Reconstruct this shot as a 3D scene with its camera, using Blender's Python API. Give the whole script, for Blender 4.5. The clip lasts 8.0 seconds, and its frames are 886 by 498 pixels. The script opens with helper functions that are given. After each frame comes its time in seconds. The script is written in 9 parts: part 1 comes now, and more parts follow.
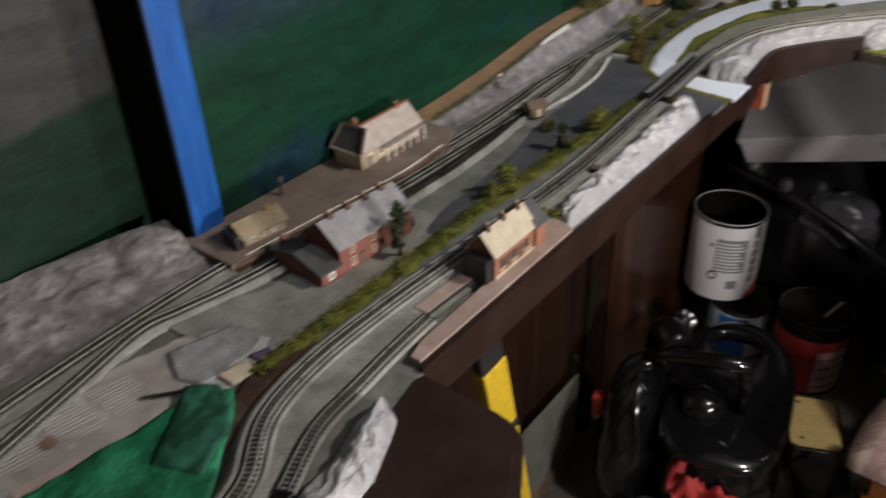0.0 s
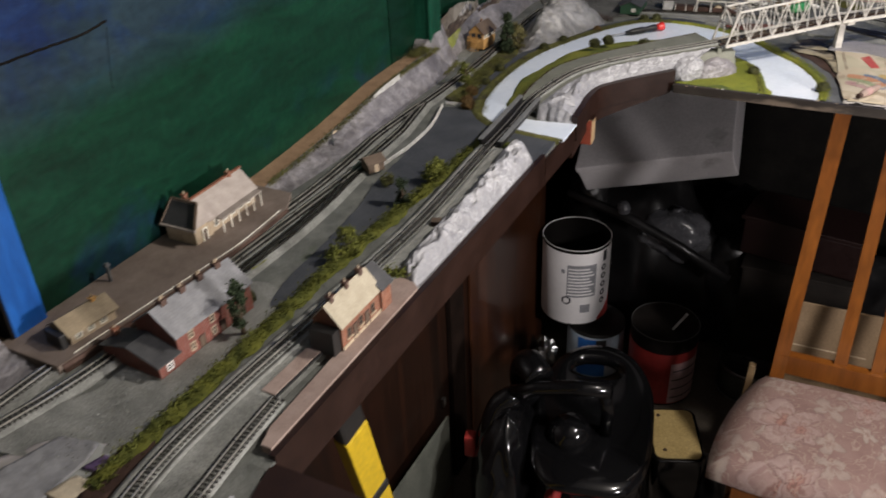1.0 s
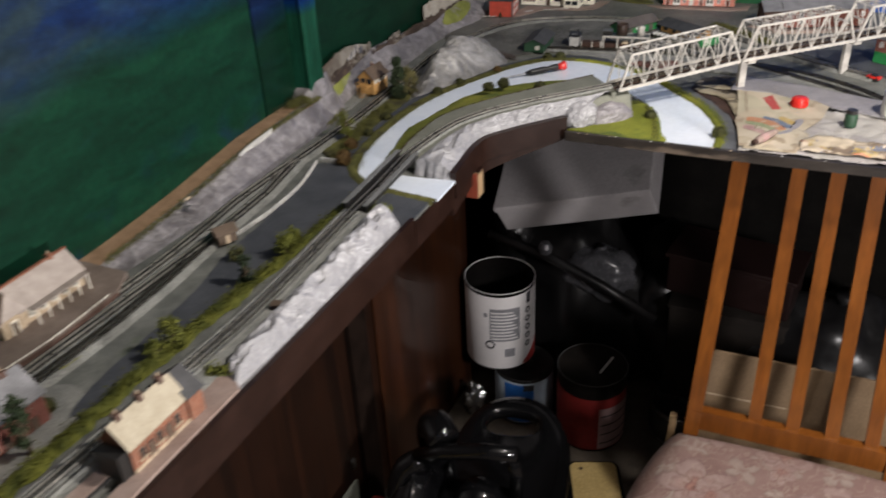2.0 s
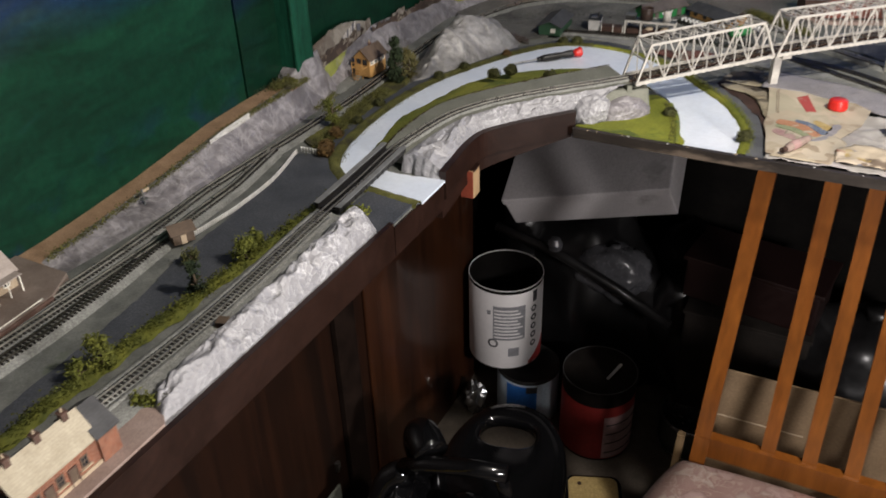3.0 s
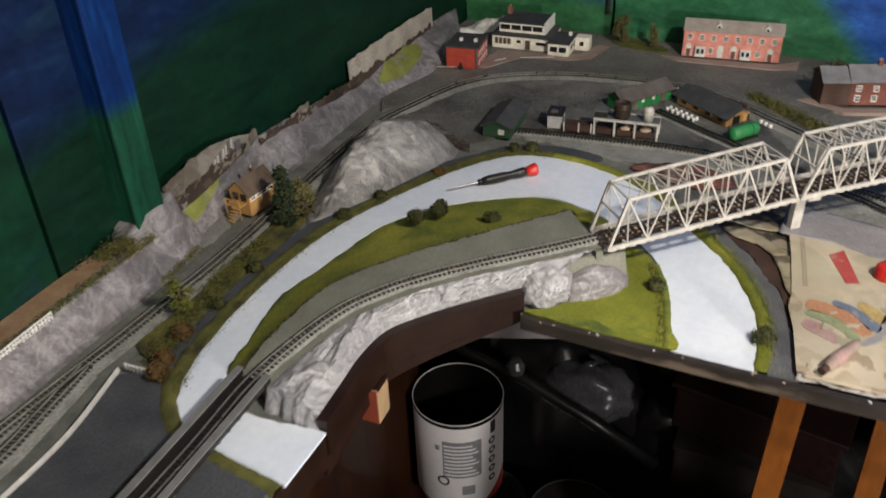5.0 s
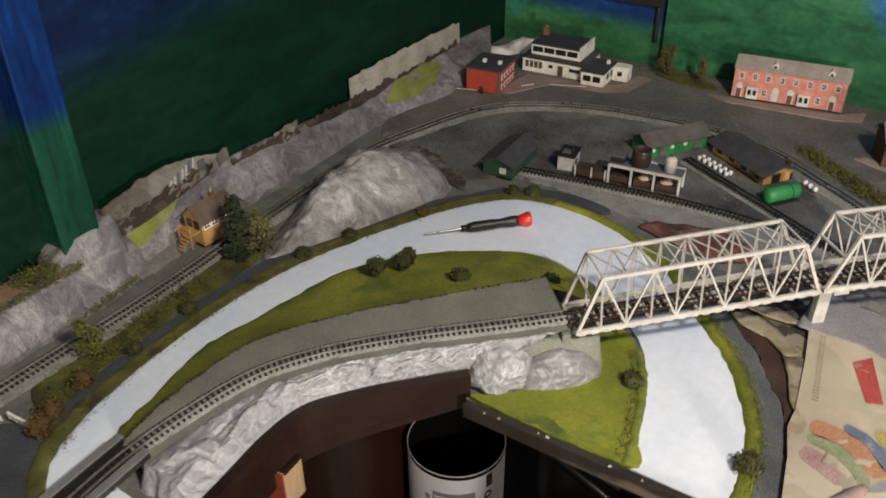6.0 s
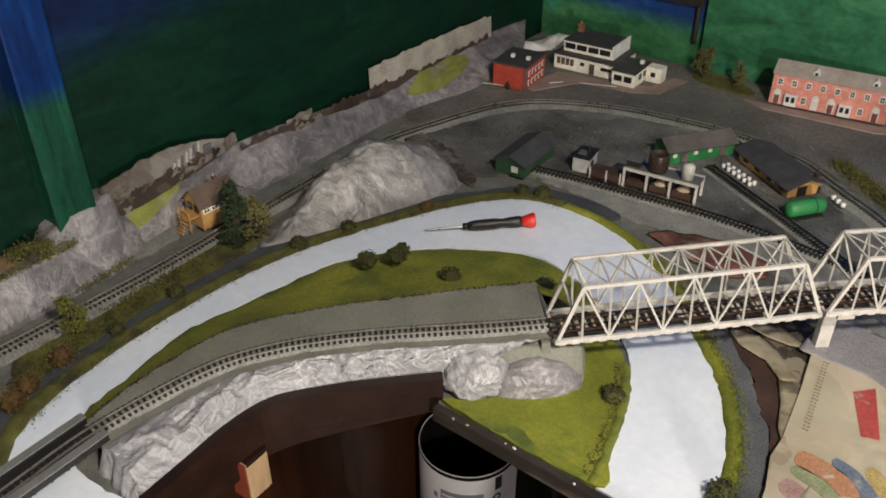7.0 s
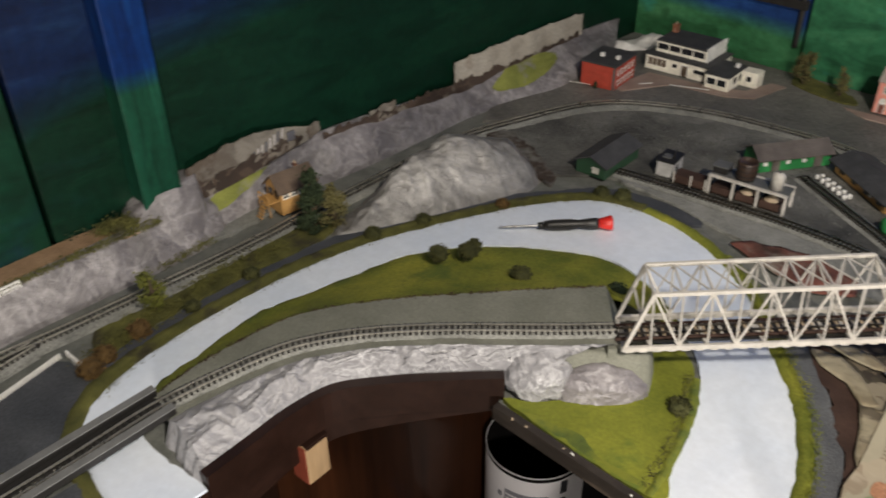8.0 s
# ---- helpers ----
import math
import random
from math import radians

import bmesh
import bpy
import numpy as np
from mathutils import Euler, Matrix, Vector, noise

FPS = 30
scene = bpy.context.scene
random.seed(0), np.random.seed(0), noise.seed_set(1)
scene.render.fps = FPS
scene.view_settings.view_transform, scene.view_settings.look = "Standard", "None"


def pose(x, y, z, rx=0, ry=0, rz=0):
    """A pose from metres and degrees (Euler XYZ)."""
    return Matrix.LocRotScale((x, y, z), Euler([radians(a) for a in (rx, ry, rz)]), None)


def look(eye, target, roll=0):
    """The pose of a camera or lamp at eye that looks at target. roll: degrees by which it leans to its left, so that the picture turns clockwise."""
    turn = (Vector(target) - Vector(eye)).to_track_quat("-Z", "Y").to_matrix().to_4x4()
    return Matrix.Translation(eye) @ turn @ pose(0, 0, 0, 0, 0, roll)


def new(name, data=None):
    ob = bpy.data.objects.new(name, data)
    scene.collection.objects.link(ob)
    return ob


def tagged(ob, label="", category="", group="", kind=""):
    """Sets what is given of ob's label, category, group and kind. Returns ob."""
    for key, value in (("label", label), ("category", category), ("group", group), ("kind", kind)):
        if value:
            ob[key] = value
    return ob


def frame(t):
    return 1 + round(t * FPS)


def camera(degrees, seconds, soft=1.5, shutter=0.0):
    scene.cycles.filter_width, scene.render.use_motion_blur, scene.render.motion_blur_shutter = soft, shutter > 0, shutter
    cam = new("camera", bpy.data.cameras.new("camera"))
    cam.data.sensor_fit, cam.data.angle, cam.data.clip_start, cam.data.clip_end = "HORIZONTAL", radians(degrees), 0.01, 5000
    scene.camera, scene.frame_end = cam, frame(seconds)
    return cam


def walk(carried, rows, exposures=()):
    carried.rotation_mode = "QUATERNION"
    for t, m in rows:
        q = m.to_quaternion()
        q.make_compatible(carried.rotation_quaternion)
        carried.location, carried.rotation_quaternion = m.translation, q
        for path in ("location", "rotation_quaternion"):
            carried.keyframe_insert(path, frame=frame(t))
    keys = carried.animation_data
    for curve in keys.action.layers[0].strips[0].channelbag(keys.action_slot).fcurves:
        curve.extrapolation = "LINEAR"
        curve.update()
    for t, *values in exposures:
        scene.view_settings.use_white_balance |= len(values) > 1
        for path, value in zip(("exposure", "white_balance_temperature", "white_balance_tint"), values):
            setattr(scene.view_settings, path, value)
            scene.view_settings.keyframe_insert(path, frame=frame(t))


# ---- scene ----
cam = camera(56.3, 8.0, 1.75, 0.6)
PATH = [
    (0, (0.033, -0.063, 1.587), (-1.019, 1.231, 0.483), -2.6),
    (0.5, (0.026, -0.052, 1.597), (-0.845, 1.401, 0.533), -1.4),
    (1, (0.037, -0.022, 1.606), (-0.762, 1.485, 0.561), -2.5),
    (1.5, (0.079, 0.059, 1.612), (-0.703, 1.585, 0.583), -3.3),
    (2, (0.131, 0.167, 1.618), (-0.622, 1.717, 0.602), -3.1),
    (2.2, (0.145, 0.207, 1.611), (-0.592, 1.763, 0.593), -2.4),
    (3.3, (0.112, 0.413, 1.593), (-0.69, 1.847, 0.453), -2.4),
    (3.5, (0.097, 0.505, 1.597), (-0.69, 1.909, 0.409), -2.8),
    (4, (0.012, 0.639, 1.607), (-0.747, 2.135, 0.517), -2.8),
    (4.5, (-0.014, 0.698, 1.614), (-0.713, 2.248, 0.561), -2.3),
    (4.7, (-0.012, 0.734, 1.622), (-0.723, 2.259, 0.542), -2.4),
    (6, (0.046, 0.996, 1.601), (-0.872, 2.399, 0.511), -0.5),
    (6.5, (0.077, 1.037, 1.593), (-0.905, 2.397, 0.504), 0.1),
    (7, (0.097, 1.06, 1.592), (-0.937, 2.37, 0.489), -0.1),
    (7.5, (0.108, 1.079, 1.589), (-0.983, 2.338, 0.482), -0.4),
    (8, (0.106, 1.074, 1.589), (-1.079, 2.242, 0.48), -0.8),
]
walk(cam, [(t, look(eye, target, roll)) for t, eye, target, roll in PATH], [(0.0, 0.0, 6500, 10), (2.0, 0.05, 6450, 10), (3.5, -0.03, 6550, 9), (4.5, -0.06, 6600, 8), (6.0, -0.09, 6850, 8), (8.0, -0.16, 6800, 8)])

# ---- world and lamps ----
world = bpy.data.worlds.new("world")
scene.world = world
world.use_nodes = True
world.node_tree.nodes["Background"].inputs[0].default_value = (0.55, 0.6, 0.7, 1)
world.node_tree.nodes["Background"].inputs[1].default_value = 0.02

LAMP = (0.56, 1.16, 2.08)
bulb = bpy.data.lights.new("ceiling_bulb", "POINT")
bulb.energy, bulb.color, bulb.shadow_soft_size = 65.0, (1.0, 0.925, 0.85), 0.045
lamp_ob = new("ceiling_bulb_light", bulb)
lamp_ob.matrix_world = pose(*LAMP)
far_bulb = bpy.data.lights.new("far_bulb", "POINT")
far_bulb.energy, far_bulb.color, far_bulb.shadow_soft_size = 94.0, (1.0, 0.94, 0.92), 0.085
far_ob = new("far_bulb_light", far_bulb)
far_ob.matrix_world = pose(1.05, 0.51, 1.283)

B = 1.036          # top of the baseboard scenery
FLOOR = -0.08
WEST, NORTH = -0.765, 2.475

# ---- materials ----
def nodes_of(name):
    m = bpy.data.materials.new(name)
    m.use_nodes = True
    nt = m.node_tree
    return m, nt, nt.nodes["Principled BSDF"]


def link(nt, a, b):
    nt.links.new(a, b)


def tex_coord(nt, kind="Object", scale=(1, 1, 1), turn=(0, 0, 0)):
    tc = nt.nodes.new("ShaderNodeTexCoord")
    mp = nt.nodes.new("ShaderNodeMapping")
    mp.inputs["Scale"].default_value = scale
    mp.inputs["Rotation"].default_value = turn
    link(nt, tc.outputs[kind], mp.inputs[0])
    return mp.outputs[0]


def noise_tex(nt, co, scale, detail=4.0, rough=0.55, distort=0.0):
    n = nt.nodes.new("ShaderNodeTexNoise")
    n.inputs["Scale"].default_value = scale
    n.inputs["Detail"].default_value = detail
    n.inputs["Roughness"].default_value = rough
    n.inputs["Distortion"].default_value = distort
    link(nt, co, n.inputs["Vector"])
    return n.outputs["Fac"]


def ramp(nt, fac, stops):
    r = nt.nodes.new("ShaderNodeValToRGB")
    el = r.color_ramp.elements
    while len(el) < len(stops):
        el.new(0.5)
    for e, (p, c) in zip(el, stops):
        e.position, e.color = p, (*c, 1)
    link(nt, fac, r.inputs[0])
    return r.outputs[0]


def mix(nt, fac, a, b, mode="MIX"):
    n = nt.nodes.new("ShaderNodeMix")
    n.data_type, n.blend_type = "RGBA", mode
    for sock, v in ((n.inputs[0], fac), (n.inputs[6], a), (n.inputs[7], b)):
        if isinstance(v, (int, float)):
            sock.default_value = v
        elif isinstance(v, tuple):
            sock.default_value = (*v, 1)
        else:
            link(nt, v, sock)
    return n.outputs[2]


def bump(nt, bsdf, height, strength=0.4, dist=0.002):
    b = nt.nodes.new("ShaderNodeBump")
    b.inputs["Strength"].default_value = strength
    b.inputs["Distance"].default_value = dist
    link(nt, height, b.inputs["Height"])
    link(nt, b.outputs[0], bsdf.inputs["Normal"])


def surf(name, c1, c2, scale=60.0, fine=400.0, rough=0.8, metal=0.0, relief=0.4, dist=0.001, spot=None, spot_at=0.62, spec=0.4, vary=0.0, stretch=(1, 1, 1), coat=0.0, grain=0.42):
    """Two tones over a coarse and a fine noise, with relief; spot: a third colour in patches."""
    m, nt, b = nodes_of(name)
    co = tex_coord(nt, "Object", stretch)
    big = noise_tex(nt, co, scale, 5)
    small = noise_tex(nt, co, fine, 3, 0.7)
    col = ramp(nt, big, [(0.3, c1), (0.7, c2)])
    col = mix(nt, grain, col, ramp(nt, small, [(0.25, (0.4,) * 3), (0.5, (0.95,) * 3), (0.75, (1.6,) * 3)]), "MULTIPLY")
    if spot:
        sp = noise_tex(nt, co, scale * 0.37, 6, 0.65)
        col = mix(nt, ramp(nt, sp, [(spot_at - 0.05, (0, 0, 0)), (spot_at + 0.05, (1, 1, 1))]), col, spot)
    if vary:
        oi = nt.nodes.new("ShaderNodeObjectInfo")
        col = mix(nt, vary, col, ramp(nt, oi.outputs["Random"], [(0.0, (0.5,) * 3), (1.0, (1.5,) * 3)]), "MULTIPLY")
    link(nt, col, b.inputs["Base Color"])
    rr = nt.nodes.new("ShaderNodeMapRange")
    rr.inputs[3].default_value, rr.inputs[4].default_value = max(rough - 0.12, 0.03), min(rough + 0.12, 1)
    link(nt, big, rr.inputs[0])
    link(nt, rr.outputs[0], b.inputs["Roughness"])
    b.inputs["Metallic"].default_value = metal
    b.inputs["Specular IOR Level"].default_value = spec
    b.inputs["Coat Weight"].default_value = coat
    bump(nt, b, mix(nt, 0.5, big, small), relief, dist)
    return m


def painted_wall(name, split, slope, axis, wander=0.34, soft=0.035, tone=1.0, haze=0.0, blues=((0.004, 0.014, 0.06), (0.007, 0.028, 0.11), (0.016, 0.055, 0.16)), greens=((0.003, 0.026, 0.013), (0.004, 0.042, 0.021), (0.007, 0.062, 0.030)), brush=None):
    """Brushed scenery paint: green land below, blue sky above, with a wandering edge and streaks."""
    m, nt, b = nodes_of(name)
    co = tex_coord(nt)
    sep = nt.nodes.new("ShaderNodeSeparateXYZ")
    link(nt, co, sep.inputs[0])
    edge = noise_tex(nt, co, 2.2, 3, 0.5)
    streak_co = tex_coord(nt, "Object", brush or ((3, 3, 11) if axis == "y" else (3, 3, 7)), (radians(14), radians(-8), 0))
    streak = noise_tex(nt, streak_co, 3.0, 6, 0.65, 0.6)
    fine = noise_tex(nt, co, 90, 4)
    h = nt.nodes.new("ShaderNodeMath"); h.operation = "MULTIPLY_ADD"
    h.inputs[1].default_value = slope
    link(nt, sep.outputs[1 if axis == "y" else 0], h.inputs[0])
    link(nt, sep.outputs[2], h.inputs[2])
    g = nt.nodes.new("ShaderNodeMath"); g.operation = "MULTIPLY_ADD"
    g.inputs[1].default_value = wander
    link(nt, edge, g.inputs[0]); link(nt, h.outputs[0], g.inputs[2])
    mr = nt.nodes.new("ShaderNodeMapRange")
    mr.inputs[1].default_value, mr.inputs[2].default_value = split - soft + wander / 2, split + soft + wander / 2
    link(nt, g.outputs[0], mr.inputs[0])
    green = ramp(nt, streak, [(0.28, greens[0]), (0.5, greens[1]), (0.74, greens[2])])
    blue = ramp(nt, streak, [(0.3, blues[0]), (0.55, blues[1]), (0.75, blues[2])])
    if haze:
        grey = noise_tex(nt, tex_coord(nt, "Object", (1, 1.3, 2)), 2.4, 5, 0.6, 0.5)
        near = nt.nodes.new("ShaderNodeMapRange")
        near.inputs[1].default_value, near.inputs[2].default_value, near.inputs[3].default_value, near.inputs[4].default_value = 0.95, 1.15, 1.0, 0.0
        link(nt, sep.outputs[1], near.inputs[0])
        blue = mix(nt, mix(nt, 1.0, ramp(nt, grey, [(haze - 0.06, (0, 0, 0)), (haze + 0.06, (1, 1, 1))]), near.outputs[0], "MULTIPLY"), blue, ramp(nt, streak, [(0.3, (0.012, 0.03, 0.045)), (0.7, (0.03, 0.06, 0.08))]))
    col = mix(nt, mr.outputs[0], green, blue)
    if haze:
        foot = nt.nodes.new("ShaderNodeMapRange")
        foot.inputs[1].default_value, foot.inputs[2].default_value, foot.inputs[3].default_value, foot.inputs[4].default_value = 1.07, 1.15, 1.0, 0.0
        link(nt, sep.outputs[2], foot.inputs[0])
        smear = ramp(nt, noise_tex(nt, tex_coord(nt, "Object", (1, 1, 1.6)), 7.0, 5, 0.6, 0.5), [(0.52, (0, 0, 0)), (0.66, (0.8,) * 3)])
        col = mix(nt, mix(nt, 1.0, smear, foot.outputs[0], "MULTIPLY"), col, ramp(nt, streak, [(0.3, (0.004, 0.02, 0.05)), (0.7, (0.012, 0.042, 0.09))]))
    patch = noise_tex(nt, tex_coord(nt, "Object", (1, 1, 2.2)), 5.5, 7, 0.6, 0.4)
    col = mix(nt, ramp(nt, patch, [(0.62, (0, 0, 0)), (0.7, (0.6, 0.6, 0.6))]), col, mix(nt, mr.outputs[0], (0.008, 0.055, 0.045), (0.02, 0.07, 0.12)))
    col = mix(nt, 0.4, col, ramp(nt, fine, [(0.3, (0.6,) * 3), (0.7, (1.4,) * 3)]), "MULTIPLY")
    # old flaked spots down to a pale ground
    flake = noise_tex(nt, co, 26, 5, 0.7, 0.8)
    col = mix(nt, ramp(nt, flake, [(0.745, (0, 0, 0)), (0.76, (0.7,) * 3)]), col, (0.13, 0.2, 0.18))
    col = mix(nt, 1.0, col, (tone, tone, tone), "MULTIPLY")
    link(nt, col, b.inputs["Base Color"])
    b.inputs["Roughness"].default_value = 0.46
    b.inputs["Specular IOR Level"].default_value = 0.24
    bump(nt, b, mix(nt, 0.5, streak, fine), 0.35, 0.003)
    return m


def foil_rock(name, c1, c2, c3, rough=0.35, scale=38.0, twist=1.6, deep=0.008, net=0.3):
    """Crumpled, grey-washed rock sheet with pale raised veins and a slight sheen."""
    m, nt, b = nodes_of(name)
    co = tex_coord(nt)
    warp = noise_tex(nt, co, scale, 6, 0.6, twist)
    fine = noise_tex(nt, co, scale * 5, 4, 0.65, 0.5)
    blot = noise_tex(nt, co, scale * 0.3, 4)
    vein = ramp(nt, warp, [(0.36, c1), (0.52, c2), (0.6, tuple((p + q) / 2 for p, q in zip(c2, c3))), (0.66, c2)])
    col = mix(nt, ramp(nt, blot, [(0.35, (0.1,) * 3), (0.7, (0.7,) * 3)]), vein, c1)
    lines = noise_tex(nt, co, scale * 1.3, 6, 0.62, twist * 0.6)
    off = nt.nodes.new("ShaderNodeMath"); off.operation = "SUBTRACT"; off.inputs[1].default_value = 0.5
    link(nt, lines, off.inputs[0])
    ab = nt.nodes.new("ShaderNodeMath"); ab.operation = "ABSOLUTE"
    link(nt, off.outputs[0], ab.inputs[0])
    col = mix(nt, ramp(nt, ab.outputs[0], [(0.0, (net,) * 3), (0.05, (0, 0, 0))]), col, c3)
    col = mix(nt, 0.5, col, ramp(nt, fine, [(0.3, (0.65,) * 3), (0.7, (1.3,) * 3)]), "MULTIPLY")
    link(nt, col, b.inputs["Base Color"])
    b.inputs["Roughness"].default_value = rough
    b.inputs["Specular IOR Level"].default_value = 0.6
    bump(nt, b, mix(nt, 0.35, warp, fine), 1.0, deep)
    return m


def crumpled_foil(name, c1, c2, c3, rough=0.3, scale=17.0, deep=0.005, metal=0.0):
    """Kitchen foil washed with grey paint: sharp winding folds at three sizes, their crests worn pale and coloured
    bright as highlights.
    """
    m, nt, b = nodes_of(name)
    co = tex_coord(nt)
    heights, crests = [], []
    for sc, tw, wide in ((scale, 0.9, 0.13), (scale * 2.3, 0.7, 0.12), (scale * 5.2, 0.5, 0.12)):
        n = noise_tex(nt, co, sc, 3, 0.5, tw)
        off = nt.nodes.new("ShaderNodeMath"); off.operation = "SUBTRACT"; off.inputs[1].default_value = 0.5
        link(nt, n, off.inputs[0])
        ab = nt.nodes.new("ShaderNodeMath"); ab.operation = "ABSOLUTE"
        link(nt, off.outputs[0], ab.inputs[0])
        heights.append(ramp(nt, ab.outputs[0], [(0.0, (1, 1, 1)), (wide, (0.4,) * 3), (wide * 2.0, (0, 0, 0))]))
        crests.append(ramp(nt, ab.outputs[0], [(0.0, (1, 1, 1)), (wide * 0.28, (0, 0, 0))]))
    wash = noise_tex(nt, co, scale * 0.7, 6, 0.65, 0.6)
    fine = noise_tex(nt, co, scale * 16, 4, 0.65)
    patchy = ramp(nt, noise_tex(nt, co, scale * 0.9, 4, 0.6), [(0.42, (0.12,) * 3), (0.62, (0.95,) * 3)])
    col = ramp(nt, wash, [(0.32, c1), (0.66, c2)])
    # crest colour mixes worn paint with painted-in highlights
    worn = mix(nt, 1.0, mix(nt, 0.55, crests[1], crests[2]), patchy, "MULTIPLY")
    col = mix(nt, worn, col, c3)
    col = mix(nt, 0.35, col, ramp(nt, fine, [(0.3, (0.7,) * 3), (0.7, (1.25,) * 3)]), "MULTIPLY")
    link(nt, col, b.inputs["Base Color"])
    b.inputs["Roughness"].default_value = rough
    b.inputs["Specular IOR Level"].default_value = 0.7
    b.inputs["Metallic"].default_value = metal
    bump(nt, b, mix(nt, 0.5, heights[0], mix(nt, 0.4, heights[1], heights[2])), 1.0, deep)
    return m


def wood(name, c1, c2, scale=9.0, rough=0.5, along=(1, 1, 0.08), coat=0.0, relief=0.2):
    m, nt, b = nodes_of(name)
    co = tex_coord(nt, "Object", along)
    g = noise_tex(nt, co, scale * 3, 6, 0.65, 1.2)
    f = noise_tex(nt, co, scale * 22, 4, 0.6)
    blot = noise_tex(nt, tex_coord(nt), 5, 3)
    col = ramp(nt, g, [(0.3, c1), (0.7, c2)])
    col = mix(nt, 0.5, col, ramp(nt, f, [(0.3, (0.6,) * 3), (0.7, (1.3,) * 3)]), "MULTIPLY")
    col = mix(nt, 0.4, col, ramp(nt, blot, [(0.35, (0.55,) * 3), (0.65, (1.2,) * 3)]), "MULTIPLY")
    link(nt, col, b.inputs["Base Color"])
    b.inputs["Roughness"].default_value = rough
    b.inputs["Coat Weight"].default_value = coat
    bump(nt, b, g, relief, 0.001)
    return m


def brickwork(name, c1, c2, mortar, scale=1.0):
    """Printed model brick courses."""
    m, nt, b = nodes_of(name)
    co = tex_coord(nt, "Object", (1, 1, 1))
    sep = nt.nodes.new("ShaderNodeSeparateXYZ"); link(nt, co, sep.inputs[0])
    add = nt.nodes.new("ShaderNodeMath"); link(nt, sep.outputs[0], add.inputs[0]); link(nt, sep.outputs[1], add.inputs[1])
    cb = nt.nodes.new("ShaderNodeCombineXYZ"); link(nt, add.outputs[0], cb.inputs[0]); link(nt, sep.outputs[2], cb.inputs[1])
    br = nt.nodes.new("ShaderNodeTexBrick")
    br.inputs["Scale"].default_value = 170 * scale
    br.inputs["Color1"].default_value, br.inputs["Color2"].default_value, br.inputs["Mortar"].default_value = (*c1, 1), (*c2, 1), (*mortar, 1)
    link(nt, cb.outputs[0], br.inputs["Vector"])
    big = noise_tex(nt, co, 70, 5)
    col = mix(nt, 0.6, br.outputs["Color"], ramp(nt, big, [(0.3, (0.6,) * 3), (0.7, (1.25,) * 3)]), "MULTIPLY")
    link(nt, col, b.inputs["Base Color"])
    b.inputs["Roughness"].default_value = 0.75
    bump(nt, b, br.outputs["Fac"], 0.3, 0.0004)
    return m


def slate(name, c1, c2, scale=1.0):
    m, nt, b = nodes_of(name)
    co = tex_coord(nt)
    w = nt.nodes.new("ShaderNodeTexWave")
    w.bands_direction = "Z"
    w.inputs["Scale"].default_value = 150 * scale
    w.inputs["Distortion"].default_value = 0.6
    link(nt, co, w.inputs["Vector"])
    big = noise_tex(nt, co, 55, 5)
    fine = noise_tex(nt, co, 500, 3)
    col = ramp(nt, big, [(0.3, c1), (0.7, c2)])
    col = mix(nt, 0.22, col, ramp(nt, w.outputs["Fac"], [(0.1, (0.84,) * 3), (0.6, (1.05,) * 3)]), "MULTIPLY")
    col = mix(nt, 0.4, col, ramp(nt, fine, [(0.3, (0.7,) * 3), (0.7, (1.25,) * 3)]), "MULTIPLY")
    link(nt, col, b.inputs["Base Color"])
    b.inputs["Roughness"].default_value = 0.7
    bump(nt, b, w.outputs["Fac"], 0.18, 0.0004)
    return m


